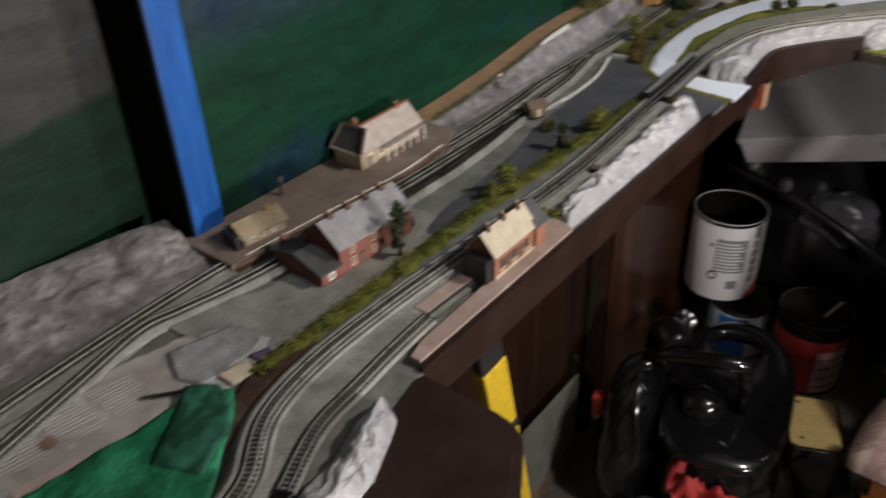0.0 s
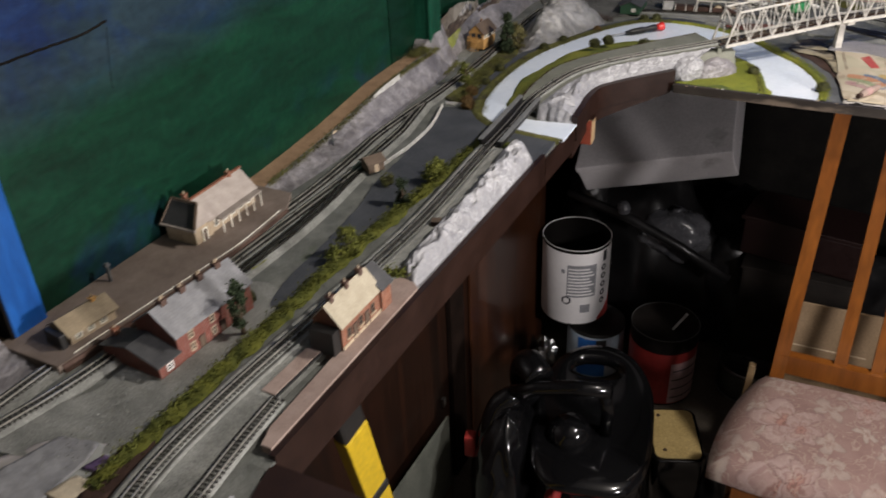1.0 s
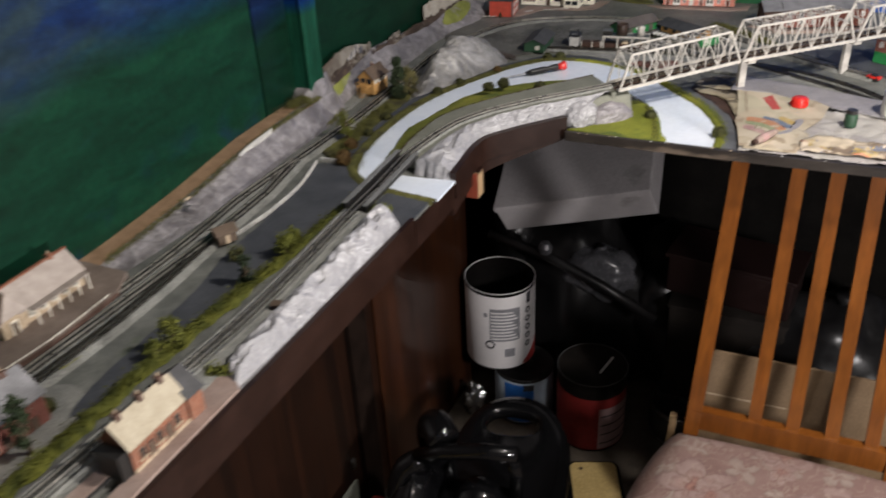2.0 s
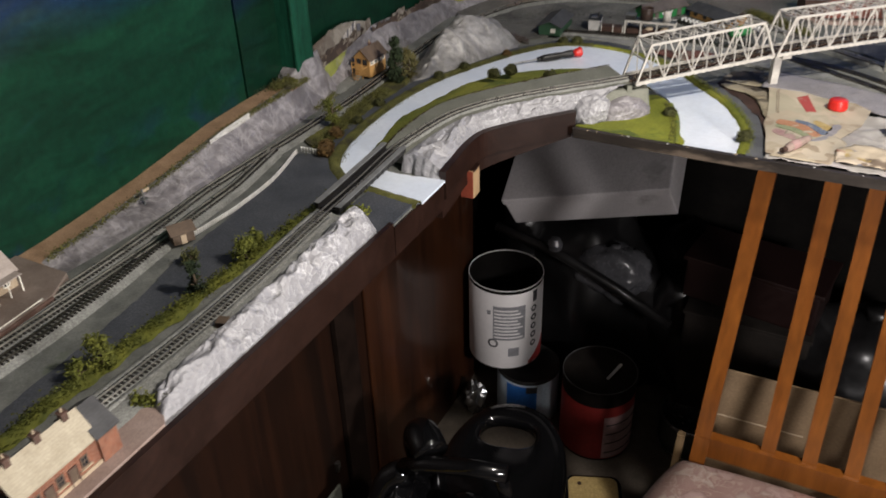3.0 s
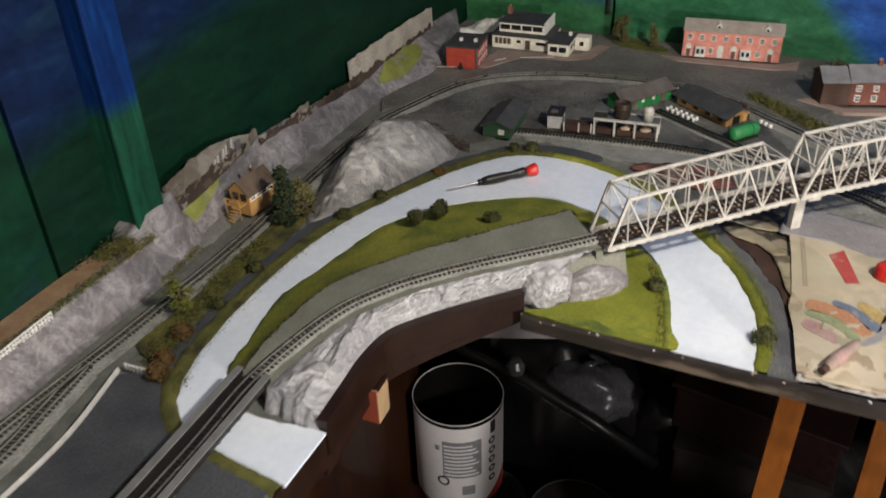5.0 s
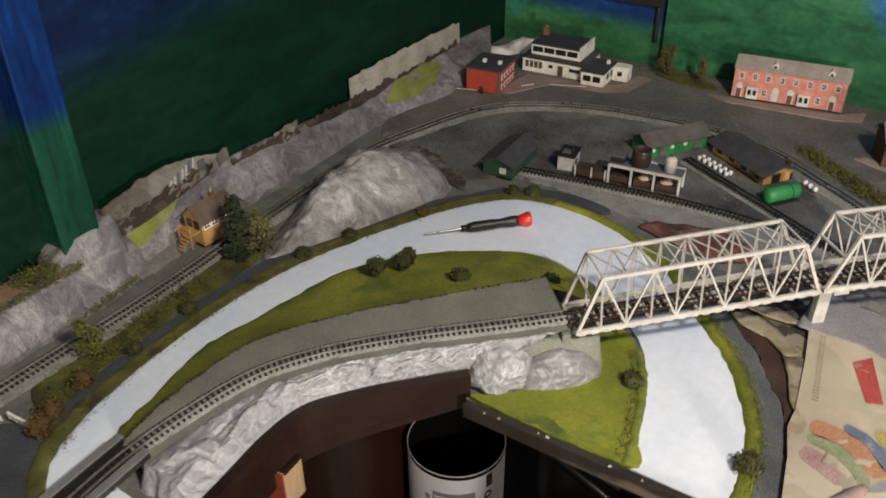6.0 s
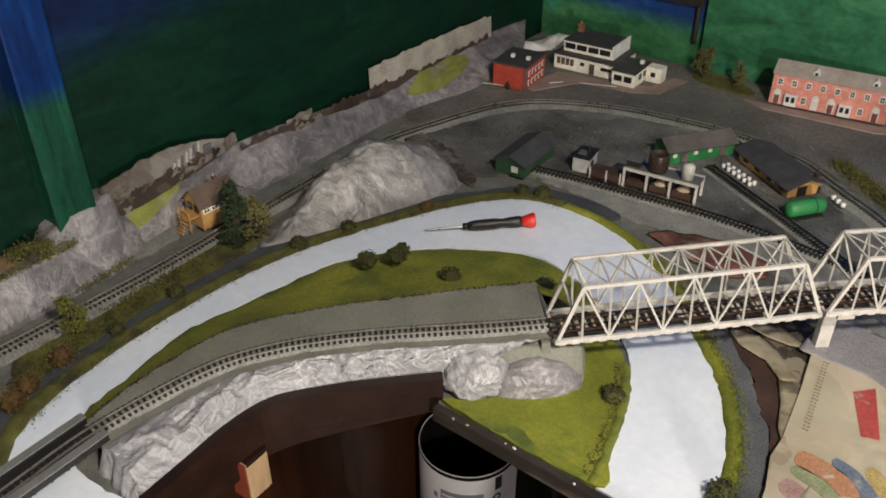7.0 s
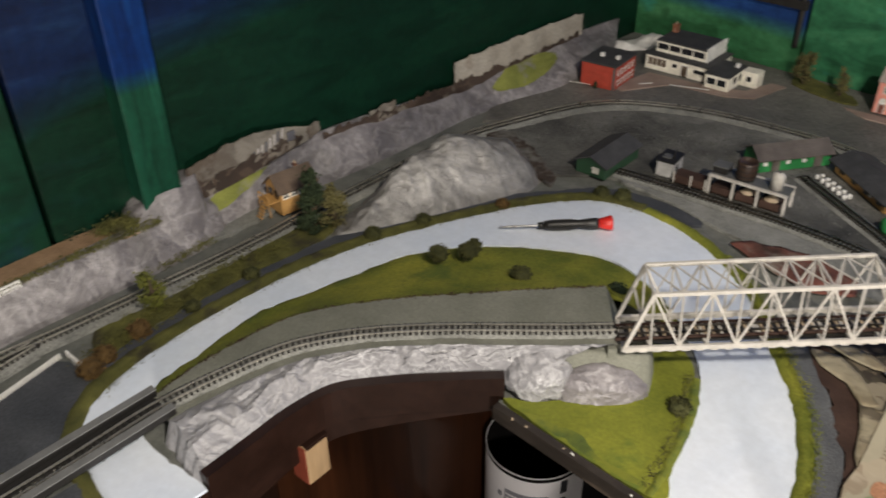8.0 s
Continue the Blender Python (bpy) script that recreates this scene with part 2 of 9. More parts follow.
def printed_paper(name, base, tones, scale=18.0, cover=0.55, text=True):
    """Old newsprint or paint-rag with blotches of several colours and rows of grey type."""
    m, nt, b = nodes_of(name)
    co = tex_coord(nt)
    v = nt.nodes.new("ShaderNodeTexVoronoi")
    v.feature, v.distance = "F1", "CHEBYCHEV"
    v.inputs["Scale"].default_value = scale
    v.inputs["Randomness"].default_value = 0.9
    warped = nt.nodes.new("ShaderNodeVectorMath"); warped.operation = "ADD"
    nz = nt.nodes.new("ShaderNodeTexNoise"); nz.inputs["Scale"].default_value = scale * 1.3; nz.inputs["Detail"].default_value = 5
    link(nt, co, nz.inputs["Vector"])
    sc = nt.nodes.new("ShaderNodeVectorMath"); sc.operation = "SCALE"; sc.inputs[3].default_value = 0.05
    link(nt, nz.outputs["Color"], sc.inputs[0])
    link(nt, co, warped.inputs[0]); link(nt, sc.outputs[0], warped.inputs[1])
    link(nt, warped.outputs[0], v.inputs["Vector"])
    sepc = nt.nodes.new("ShaderNodeSeparateColor"); link(nt, v.outputs["Color"], sepc.inputs[0])
    n = len(tones)
    pal = nt.nodes.new("ShaderNodeValToRGB"); pal.color_ramp.interpolation = "CONSTANT"
    el = pal.color_ramp.elements
    while len(el) < n:
        el.new(0.5)
    for i, (e, c) in enumerate(zip(el, tones)):
        e.position, e.color = i / n, (*c, 1)
    link(nt, sepc.outputs[0], pal.inputs[0])
    msk = noise_tex(nt, co, scale * 0.6, 6, 0.65, 0.5)
    col = mix(nt, ramp(nt, msk, [(cover - 0.05, (0, 0, 0)), (cover + 0.05, (0.85,) * 3)]), base, pal.outputs[0])
    dirt = noise_tex(nt, co, 9, 5)
    col = mix(nt, 0.6, col, ramp(nt, dirt, [(0.3, (0.6, 0.58, 0.55)), (0.7, (1.15, 1.13, 1.1))]), "MULTIPLY")
    if text:
        w = nt.nodes.new("ShaderNodeTexWave"); w.inputs["Scale"].default_value = 75; w.inputs["Distortion"].default_value = 3; w.inputs["Detail Scale"].default_value = 4
        w.bands_direction = "Y"
        link(nt, co, w.inputs["Vector"])
        col = mix(nt, 0.35, col, ramp(nt, w.outputs["Fac"], [(0.25, (0.45,) * 3), (0.6, (1.1,) * 3)]), "MULTIPLY")
    link(nt, col, b.inputs["Base Color"])
    b.inputs["Roughness"].default_value = 0.85
    bump(nt, b, dirt, 0.3, 0.003)
    return m


def plain(name, c, rough=0.5, metal=0.0, spec=0.5, coat=0.0, scale=80.0):
    k = 0.82
    return surf(name, tuple(v * k for v in c), tuple(min(v * 1.12, 1) for v in c), scale, scale * 6, rough, metal, 0.12, 0.0005, spec=spec, coat=coat, grain=0.22)


# tone carries light in the paint: west boards shaded down, north boards brightened
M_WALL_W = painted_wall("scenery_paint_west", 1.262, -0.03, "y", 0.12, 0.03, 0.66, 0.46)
M_WALL_W2 = painted_wall("shaded_scenery_paint_west", 0.958, -0.2, "y", 0.09, 0.03, 0.43)
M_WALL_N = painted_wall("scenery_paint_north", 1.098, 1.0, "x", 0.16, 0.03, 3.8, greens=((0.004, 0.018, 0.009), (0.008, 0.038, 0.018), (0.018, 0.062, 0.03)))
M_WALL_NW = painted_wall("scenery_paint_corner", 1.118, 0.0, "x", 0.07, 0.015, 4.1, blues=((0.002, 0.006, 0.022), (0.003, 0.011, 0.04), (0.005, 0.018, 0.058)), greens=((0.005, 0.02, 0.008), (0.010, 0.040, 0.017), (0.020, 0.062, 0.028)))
M_POST = surf("blue_paint", (0.005, 0.055, 0.24), (0.012, 0.11, 0.40), 14, 120, 0.45, relief=0.5, dist=0.002, stretch=(1, 1, 0.2))
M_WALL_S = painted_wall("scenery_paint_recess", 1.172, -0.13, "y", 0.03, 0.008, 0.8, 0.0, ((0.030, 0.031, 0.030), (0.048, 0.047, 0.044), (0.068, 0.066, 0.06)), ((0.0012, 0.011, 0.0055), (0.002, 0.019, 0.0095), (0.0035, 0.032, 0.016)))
M_PILASTER = painted_wall("scenery_paint_pilaster", 0.247, 0.0, "y", 0.09, 0.012, 0.7, 0.0, ((0.001, 0.013, 0.08), (0.002, 0.031, 0.155), (0.005, 0.066, 0.25)), ((0.005, 0.035, 0.019), (0.009, 0.074, 0.041), (0.018, 0.124, 0.072)), (26, 26, 2.5))
M_ROOM = surf("dim_garage_render", (0.12, 0.115, 0.11), (0.19, 0.18, 0.17), 8, 90, 0.9)
M_PLASTER = surf("grey_plaster", (0.35, 0.35, 0.34), (0.5, 0.49, 0.47), 8, 90, 0.9)
M_CONCRETE = surf("dusty_concrete", (0.062, 0.050, 0.039), (0.13, 0.108, 0.087), 14, 190, 0.9, relief=0.5, dist=0.002, spot=(0.16, 0.14, 0.12), spot_at=0.66)
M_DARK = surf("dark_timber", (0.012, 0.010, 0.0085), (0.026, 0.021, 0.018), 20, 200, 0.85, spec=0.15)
# Shade put into the colour: walls under the boards, board gaps, the tin's inside
M_SHADE_GAP = surf("shade_and_gap_black", (0.0045, 0.004, 0.0038), (0.010, 0.009, 0.008), 12, 120, 0.95, spec=0.08)
M_FASCIA = surf("brown_gloss_fascia", (0.0115, 0.0046, 0.0028), (0.022, 0.0088, 0.0055), 16, 110, 0.45, relief=0.4, stretch=(1, 1, 1), spot=(0.036, 0.017, 0.0105), spot_at=0.68)
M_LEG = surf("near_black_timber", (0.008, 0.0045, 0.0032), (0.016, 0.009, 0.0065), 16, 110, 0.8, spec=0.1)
M_EDGE = surf("black_brown_edge", (0.014, 0.011, 0.009), (0.04, 0.032, 0.026), 40, 260, 0.55, relief=0.6, spot=(0.13, 0.10, 0.075), spot_at=0.6, stretch=(0.3, 1, 1))
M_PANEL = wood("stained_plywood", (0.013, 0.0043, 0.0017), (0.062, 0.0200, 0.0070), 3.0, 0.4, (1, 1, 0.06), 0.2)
# shaded copy of the same plywood, darkness put into the colour
M_PANEL_SHADED = wood("shaded_stained_plywood", (0.005, 0.0022, 0.0013), (0.028, 0.0095, 0.004), 3.0, 0.45, (1, 1, 0.06), 0.15)
M_GROUND = surf("ground_scatter", (0.10, 0.105, 0.095), (0.19, 0.195, 0.175), 30, 420, 0.95, relief=0.8, dist=0.0015, spot=(0.09, 0.11, 0.07), spot_at=0.66)
M_BALLAST = surf("grey_ballast", (0.175, 0.178, 0.162), (0.28, 0.282, 0.258), 40, 430, 0.95, grain=0.8, relief=0.9, dist=0.0012, spot=(0.115, 0.122, 0.10), spot_at=0.68)
M_BALLAST_D = surf("dark_ballast", (0.16, 0.163, 0.148), (0.27, 0.272, 0.248), 36, 430, 0.95, grain=0.85, relief=0.9, dist=0.0012)
M_PLATEAU = surf("green_grey_ballast", (0.155, 0.16, 0.128), (0.225, 0.228, 0.188), 22, 380, 0.95, grain=0.36, relief=0.7, dist=0.001, spot=(0.125, 0.13, 0.10), spot_at=0.66)
M_ROAD = surf("dark_grey_road", (0.042, 0.047, 0.056), (0.075, 0.08, 0.09), 22, 420, 0.9, grain=0.8, relief=0.5, dist=0.0007, spot=(0.1, 0.105, 0.11), spot_at=0.7)
M_YARD = surf("yard_cinder", (0.042, 0.042, 0.039), (0.19, 0.187, 0.17), 12, 420, 0.8, grain=0.95, relief=0.9, dist=0.0018, spot=(0.27, 0.26, 0.23), spot_at=0.58)
M_GRIT = surf("blue_grey_grit", (0.075, 0.079, 0.086), (0.125, 0.13, 0.138), 30, 520, 0.9, grain=0.95, relief=0.8, dist=0.001, spot=(0.16, 0.165, 0.17), spot_at=0.66)
M_CARPARK = surf("warm_grey_forecourt", (0.082, 0.079, 0.073), (0.205, 0.197, 0.178), 9, 260, 0.62, relief=0.6, dist=0.0015, spot=(0.23, 0.22, 0.2), spot_at=0.62, grain=0.85)
M_SANDY = surf("pinkish_forecourt", (0.25, 0.18, 0.15), (0.37, 0.285, 0.24), 24, 500, 0.8, relief=0.3, dist=0.0006)
M_GRASS = surf("painted_grass", (0.095, 0.125, 0.013), (0.275, 0.27, 0.034), 12, 260, 0.9, relief=0.8, dist=0.002, spot=(0.055, 0.10, 0.018), spot_at=0.62, grain=0.6)
M_BRIGHT = surf("bright_grass", (0.14, 0.16, 0.016), (0.25, 0.265, 0.03), 14, 260, 0.8, relief=0.6, dist=0.0015, spot=(0.07, 0.12, 0.02), spot_at=0.62, grain=0.35)
M_GREENEDGE = surf("dark_green_daub", (0.035, 0.07, 0.02), (0.14, 0.165, 0.024), 26, 300, 0.7, relief=0.6, dist=0.0015, spot=(0.19, 0.205, 0.024), spot_at=0.52)
M_BANK = surf("olive_bank", (0.062, 0.064, 0.017), (0.15, 0.145, 0.037), 45, 600, 0.95, relief=0.9, dist=0.002, spot=(0.045, 0.04, 0.02), spot_at=0.60)
M_EARTH = surf("brown_earth", (0.032, 0.016, 0.011), (0.066, 0.036, 0.026), 40, 400, 0.9, relief=0.6, dist=0.001, spot=(0.1, 0.075, 0.055), spot_at=0.68)
M_REDEARTH = surf("reddish_earth", (0.045, 0.024, 0.016), (0.21, 0.075, 0.055), 34, 420, 0.9, relief=0.8, dist=0.002, spot=(0.20, 0.175, 0.14), spot_at=0.58, grain=0.7)
M_SCREE = surf("brown_scree", (0.03, 0.022, 0.017), (0.075, 0.052, 0.04), 40, 380, 0.9, relief=0.9, dist=0.002, spot=(0.17, 0.165, 0.15), spot_at=0.53, grain=0.8)
M_TAN = surf("tan_path", (0.24, 0.15, 0.085), (0.36, 0.235, 0.14), 40, 500, 0.9, relief=0.5, dist=0.001)
M_PLATFORM = surf("brown_grey_platform", (0.15, 0.115, 0.092), (0.22, 0.175, 0.145), 35, 600, 0.85, relief=0.3, dist=0.0006)
M_PLATFORM_P = surf("pale_pink_platform", (0.25, 0.18, 0.15), (0.36, 0.275, 0.235), 35, 600, 0.85, relief=0.3, dist=0.0006)
M_WATER = surf("white_primed_river", (0.68, 0.755, 0.86), (0.80, 0.85, 0.92), 9, 90, 0.36, relief=0.35, dist=0.0008, spot=(0.56, 0.66, 0.74), spot_at=0.68, grain=0.1)
M_ROCK = foil_rock("lilac_grey_rock", (0.112, 0.103, 0.105), (0.22, 0.206, 0.208), (0.47, 0.45, 0.45), 0.42, 18, 1.0, 0.0058, 0.27)
M_ROCK_H = foil_rock("pale_hill_rock", (0.122, 0.117, 0.109), (0.232, 0.225, 0.214), (0.45, 0.44, 0.42), 0.38, 15, 0.9, 0.008, 0.24)
M_FOIL = crumpled_foil("grey_washed_foil", (0.21, 0.207, 0.216), (0.335, 0.332, 0.343), (0.68, 0.68, 0.69), 0.5, 15.0, 0.0032, 0.0)
M_FOIL_D = crumpled_foil("lilac_washed_foil", (0.165, 0.154, 0.16), (0.255, 0.238, 0.246), (0.46, 0.44, 0.45), 0.45, 13.0, 0.003, 0.0)
M_OXIDE = plain("red_oxide_paint", (0.22, 0.046, 0.025), 0.5)
M_RAIL = plain("nickel_rail", (0.66, 0.63, 0.56), 0.3, 0.8)
M_RAIL_D = plain("dull_rail", (0.22, 0.20, 0.17), 0.3, 1.0)
M_SLEEPER = surf("dark_sleeper", (0.008, 0.007, 0.006), (0.02, 0.017, 0.014), 90, 500, 0.7, vary=0.4)
M_TRUSS = plain("cream_plastic", (0.56, 0.535, 0.485), 0.5)
M_GIRDER = plain("grey_plastic", (0.115, 0.117, 0.116), 0.5)
M_FLANGE = plain("mid_grey_plastic", (0.17, 0.172, 0.168), 0.5)
M_BLACKISH = plain("near_black_plastic", (0.018, 0.017, 0.016), 0.45)
M_WHITE = plain("white_plastic", (0.78, 0.77, 0.73), 0.5)
M_REDBRICK = brickwork("red_printed_brick", (0.22, 0.058, 0.038), (0.155, 0.04, 0.027), (0.22, 0.145, 0.12))
M_BROWNBRICK = brickwork("brown_printed_brick", (0.27, 0.098, 0.05), (0.195, 0.066, 0.035), (0.27, 0.185, 0.135))
M_PINKBRICK = brickwork("pink_red_brick", (0.80, 0.29, 0.22), (0.72, 0.225, 0.17), (0.76, 0.50, 0.42))
M_DARKBRICK = brickwork("dark_printed_brick", (0.10, 0.05, 0.035), (0.07, 0.035, 0.025), (0.11, 0.08, 0.06))
M_REDPAINT = brickwork("bright_red_brick", (0.46, 0.055, 0.03), (0.4, 0.042, 0.024), (0.42, 0.08, 0.05))
M_SLATE = slate("grey_slate", (0.16, 0.16, 0.165), (0.25, 0.25, 0.255))
M_SLATE_D = slate("dark_slate", (0.035, 0.035, 0.036), (0.065, 0.065, 0.066))
M_CREAMROOF = slate("cream_tiles", (0.33, 0.285, 0.20), (0.43, 0.38, 0.28))
M_GREYROOF = slate("warm_grey_tiles", (0.30, 0.255, 0.22), (0.42, 0.365, 0.32))
M_TANROOF = slate("tan_tiles", (0.20, 0.155, 0.095), (0.31, 0.245, 0.155))
M_BROWNROOF = slate("brown_tiles", (0.075, 0.052, 0.035), (0.13, 0.09, 0.06))
M_TAUPEROOF = slate("taupe_roofing", (0.085, 0.072, 0.063), (0.14, 0.12, 0.106))
M_COPPER = plain("coppery_brown", (0.05, 0.03, 0.021), 0.35)
M_GREENPAINT = plain("dark_green_paint", (0.02, 0.06, 0.03), 0.6)
M_GREENBRIGHT = plain("bright_green_paint", (0.025, 0.21, 0.06), 0.5)
M_CREAM = plain("cream_wall", (0.92, 0.87, 0.75), 0.6)
M_STONE = surf("buff_stone", (0.36, 0.28, 0.19), (0.5, 0.4, 0.28), 90, 600, 0.8)
M_ORANGEWOOD = plain("ochre_boarding", (0.48, 0.27, 0.09), 0.6)
M_GLASS = plain("window_dark", (0.02, 0.022, 0.026), 0.15)
M_LEAF_Y = surf("yellow_green_foam", (0.06, 0.072, 0.010), (0.17, 0.175, 0.026), 60, 900, 0.9, vary=0.3)
M_LEAF_D = surf("dark_green_foam", (0.012, 0.024, 0.01), (0.035, 0.05, 0.018), 120, 900, 0.9, vary=0.3)
M_LEAF_B = surf("autumn_brown_foam", (0.07, 0.04, 0.012), (0.16, 0.095, 0.03), 120, 900, 0.9, vary=0.3)
M_LEAF_O = surf("olive_foam", (0.03, 0.034, 0.01), (0.085, 0.085, 0.025), 120, 900, 0.9, vary=0.3)
M_LEAF_T = surf("dry_olive_foam", (0.085, 0.078, 0.028), (0.18, 0.16, 0.06), 120, 900, 0.9, vary=0.3)
M_BARK = surf("bark", (0.04, 0.028, 0.016), (0.08, 0.055, 0.035), 120, 600, 0.9)
M_PAGE = surf("slate_grey_page", (0.22, 0.22, 0.225), (0.30, 0.298, 0.30), 10, 120, 0.6, relief=0.3, spot=(0.34, 0.33, 0.32), spot_at=0.6)
M_FADED = surf("faded_type", (0.36, 0.345, 0.33), (0.41, 0.39, 0.375), 60, 900, 0.8, grain=0.8)
M_FADED_P = surf("faded_pink_type", (0.40, 0.31, 0.28), (0.46, 0.37, 0.34), 40, 500, 0.8)
M_RUST = surf("rust_stain", (0.17, 0.09, 0.06), (0.30, 0.2, 0.15), 120, 500, 0.8)
M_CLOTH_D = surf("dark_green_cloth", (0.004, 0.05, 0.03), (0.010, 0.085, 0.05), 30, 500, 0.8, relief=0.4)
M_NEWS = printed_paper("old_newsprint", (0.405, 0.39, 0.365), [(0.38, 0.4, 0.385), (0.34, 0.32, 0.32), (0.46, 0.4, 0.36), (0.5, 0.48, 0.45), (0.38, 0.35, 0.36)], 13, 0.5, False)
M_RAG = printed_paper("paint_daubed_paper", (0.55, 0.47, 0.35), [(0.5, 0.16, 0.07), (0.06, 0.09, 0.17), (0.42, 0.3, 0.08), (0.13, 0.09, 0.06), (0.15, 0.2, 0.1), (0.6, 0.52, 0.42), (0.3, 0.1, 0.06)], 30, 0.48, False)
M_CARD = surf("buff_paper", (0.50, 0.42, 0.30), (0.62, 0.54, 0.41), 20, 200, 0.85, relief=0.3, dist=0.002, spot=(0.36, 0.28, 0.2), spot_at=0.68)
M_POSTER = printed_paper("cream_poster_paper", (0.50, 0.435, 0.33), [(0.43, 0.37, 0.27), (0.31, 0.25, 0.175), (0.52, 0.465, 0.365), (0.26, 0.205, 0.15), (0.40, 0.37, 0.27)], 22, 0.47, False)
M_CAMO = printed_paper("blotched_brown_ground", (0.10, 0.08, 0.058), [(0.19, 0.155, 0.11), (0.036, 0.028, 0.021), (0.36, 0.32, 0.24), (0.13, 0.10, 0.072), (0.06, 0.052, 0.036)], 38, 0.45, False)
M_SCRAP = printed_paper("stained_olive_paper", (0.36, 0.32, 0.225), [(0.24, 0.2, 0.13), (0.30, 0.26, 0.18), (0.40, 0.36, 0.27), (0.10, 0.08, 0.055)], 34, 0.5, False)
M_INK_R = surf("red_ink", (0.34, 0.055, 0.05), (0.44, 0.075, 0.065), 45, 420, 0.7, relief=0.2, grain=0.6, spot=(0.44, 0.385, 0.30), spot_at=0.62)
M_INK_O = surf("orange_ink", (0.36, 0.17, 0.09), (0.44, 0.23, 0.13), 45, 420, 0.7, relief=0.2, grain=0.6, spot=(0.42, 0.37, 0.28), spot_at=0.63)
M_INK_B = surf("slate_blue_ink", (0.10, 0.13, 0.18), (0.17, 0.2, 0.26), 45, 420, 0.7, relief=0.2, grain=0.6, spot=(0.42, 0.37, 0.28), spot_at=0.63)
M_INK_Y = surf("mustard_ink", (0.38, 0.27, 0.09), (0.44, 0.34, 0.15), 45, 420, 0.7, relief=0.2, grain=0.6, spot=(0.42, 0.37, 0.28), spot_at=0.63)
M_INK_G = surf("sage_ink", (0.20, 0.23, 0.12), (0.29, 0.31, 0.19), 45, 420, 0.7, relief=0.2, grain=0.6, spot=(0.42, 0.37, 0.28), spot_at=0.63)
M_INK_P = surf("dusty_pink_ink", (0.34, 0.20, 0.19), (0.42, 0.29, 0.26), 45, 420, 0.7, relief=0.2, grain=0.6, spot=(0.42, 0.37, 0.28), spot_at=0.63)
M_INK_D = surf("grey_lilac_ink", (0.235, 0.225, 0.235), (0.29, 0.278, 0.285), 45, 420, 0.7, relief=0.2, grain=0.6)
M_INK_V = surf("purple_ink", (0.09, 0.055, 0.125), (0.14, 0.09, 0.18), 45, 420, 0.7, relief=0.2, grain=0.6)
M_MOSS = surf("dull_moss", (0.12, 0.14, 0.03), (0.22, 0.235, 0.055), 30, 420, 0.9, relief=0.6, dist=0.001, spot=(0.22, 0.205, 0.19), spot_at=0.58)
M_TORN = printed_paper("torn_printed_card", (0.155, 0.14, 0.12), [(0.045, 0.03, 0.02), (0.085, 0.064, 0.047), (0.23, 0.215, 0.185), (0.11, 0.092, 0.074)], 30, 0.45, False)
M_BUFF = surf("buff_torn_card", (0.26, 0.235, 0.195), (0.37, 0.345, 0.295), 22, 260, 0.85, relief=0.4, dist=0.001, spot=(0.13, 0.085, 0.06), spot_at=0.62, grain=0.4)
M_RUSTY_PRINT = plain("brown_print", (0.17, 0.12, 0.09), 0.7)
M_SMEAR = printed_paper("brown_black_smear", (0.05, 0.033, 0.024), [(0.028, 0.019, 0.014), (0.075, 0.052, 0.038), (0.20, 0.18, 0.15), (0.036, 0.024, 0.018)], 46, 0.5, False)
M_TYPE = plain("grey_lettering", (0.10, 0.10, 0.115), 0.6)
M_CLOTH = surf("green_cloth", (0.003, 0.085, 0.035), (0.008, 0.2, 0.085), 12, 160, 0.75, relief=0.8, dist=0.004)
M_DUSTER = plain("dark_red_cloth", (0.3, 0.02, 0.018), 0.7)
M_RED = plain("red_plastic", (0.62, 0.025, 0.018), 0.35)
M_CHAIRWOOD = wood("varnished_beech", (0.118, 0.034, 0.0045), (0.195, 0.064, 0.010), 6.0, 0.33, (1, 1, 0.1), 0.3, 0.1)
M_BLACKGLOSS = plain("glossy_black_plastic", (0.004, 0.004, 0.0045), 0.06, spec=0.6)
M_TIN = plain("tinplate", (0.6, 0.6, 0.6), 0.3, 1.0)
M_CANWHITE = surf("white_can_label", (0.80, 0.775, 0.775), (0.88, 0.855, 0.855), 9, 60, 0.4, relief=0.05, grain=0.06)
M_CANPINK = plain("faded_pink_print", (0.5, 0.33, 0.32), 0.5)
M_PRINT = plain("grey_print", (0.26, 0.26, 0.28), 0.5)
M_PRINT_D = plain("dark_print", (0.04, 0.04, 0.045), 0.5)
M_FOAM = surf("white_foam", (0.43, 0.408, 0.418), (0.50, 0.478, 0.488), 12, 300, 0.8, relief=0.3, spot=(0.27, 0.255, 0.25), spot_at=0.70)
M_CARDBOARD = surf("cardboard", (0.16, 0.105, 0.058), (0.22, 0.15, 0.088), 10, 200, 0.85, relief=0.2)
M_YELLOW = plain("yellow_paint", (0.62, 0.42, 0.02), 0.45)
M_GOLD = surf("ochre_sheet", (0.40, 0.29, 0.11), (0.5, 0.37, 0.16), 25, 200, 0.6, spot=(0.25, 0.16, 0.07), spot_at=0.7)
M_BLUECAN = surf("blue_label", (0.02, 0.14, 0.52), (0.045, 0.22, 0.64), 22, 200, 0.4)
M_PALEBLUE = surf("pale_blue_label", (0.42, 0.52, 0.62), (0.55, 0.63, 0.70), 22, 200, 0.4, spot=(0.7, 0.72, 0.74), spot_at=0.6)
M_REDCAN = plain("dull_red_label", (0.34, 0.03, 0.026), 0.5)
M_BAG = plain("black_sack", (0.011, 0.0105, 0.011), 0.34)
M_FILM = plain("clear_grey_film", (0.10, 0.10, 0.11), 0.25)
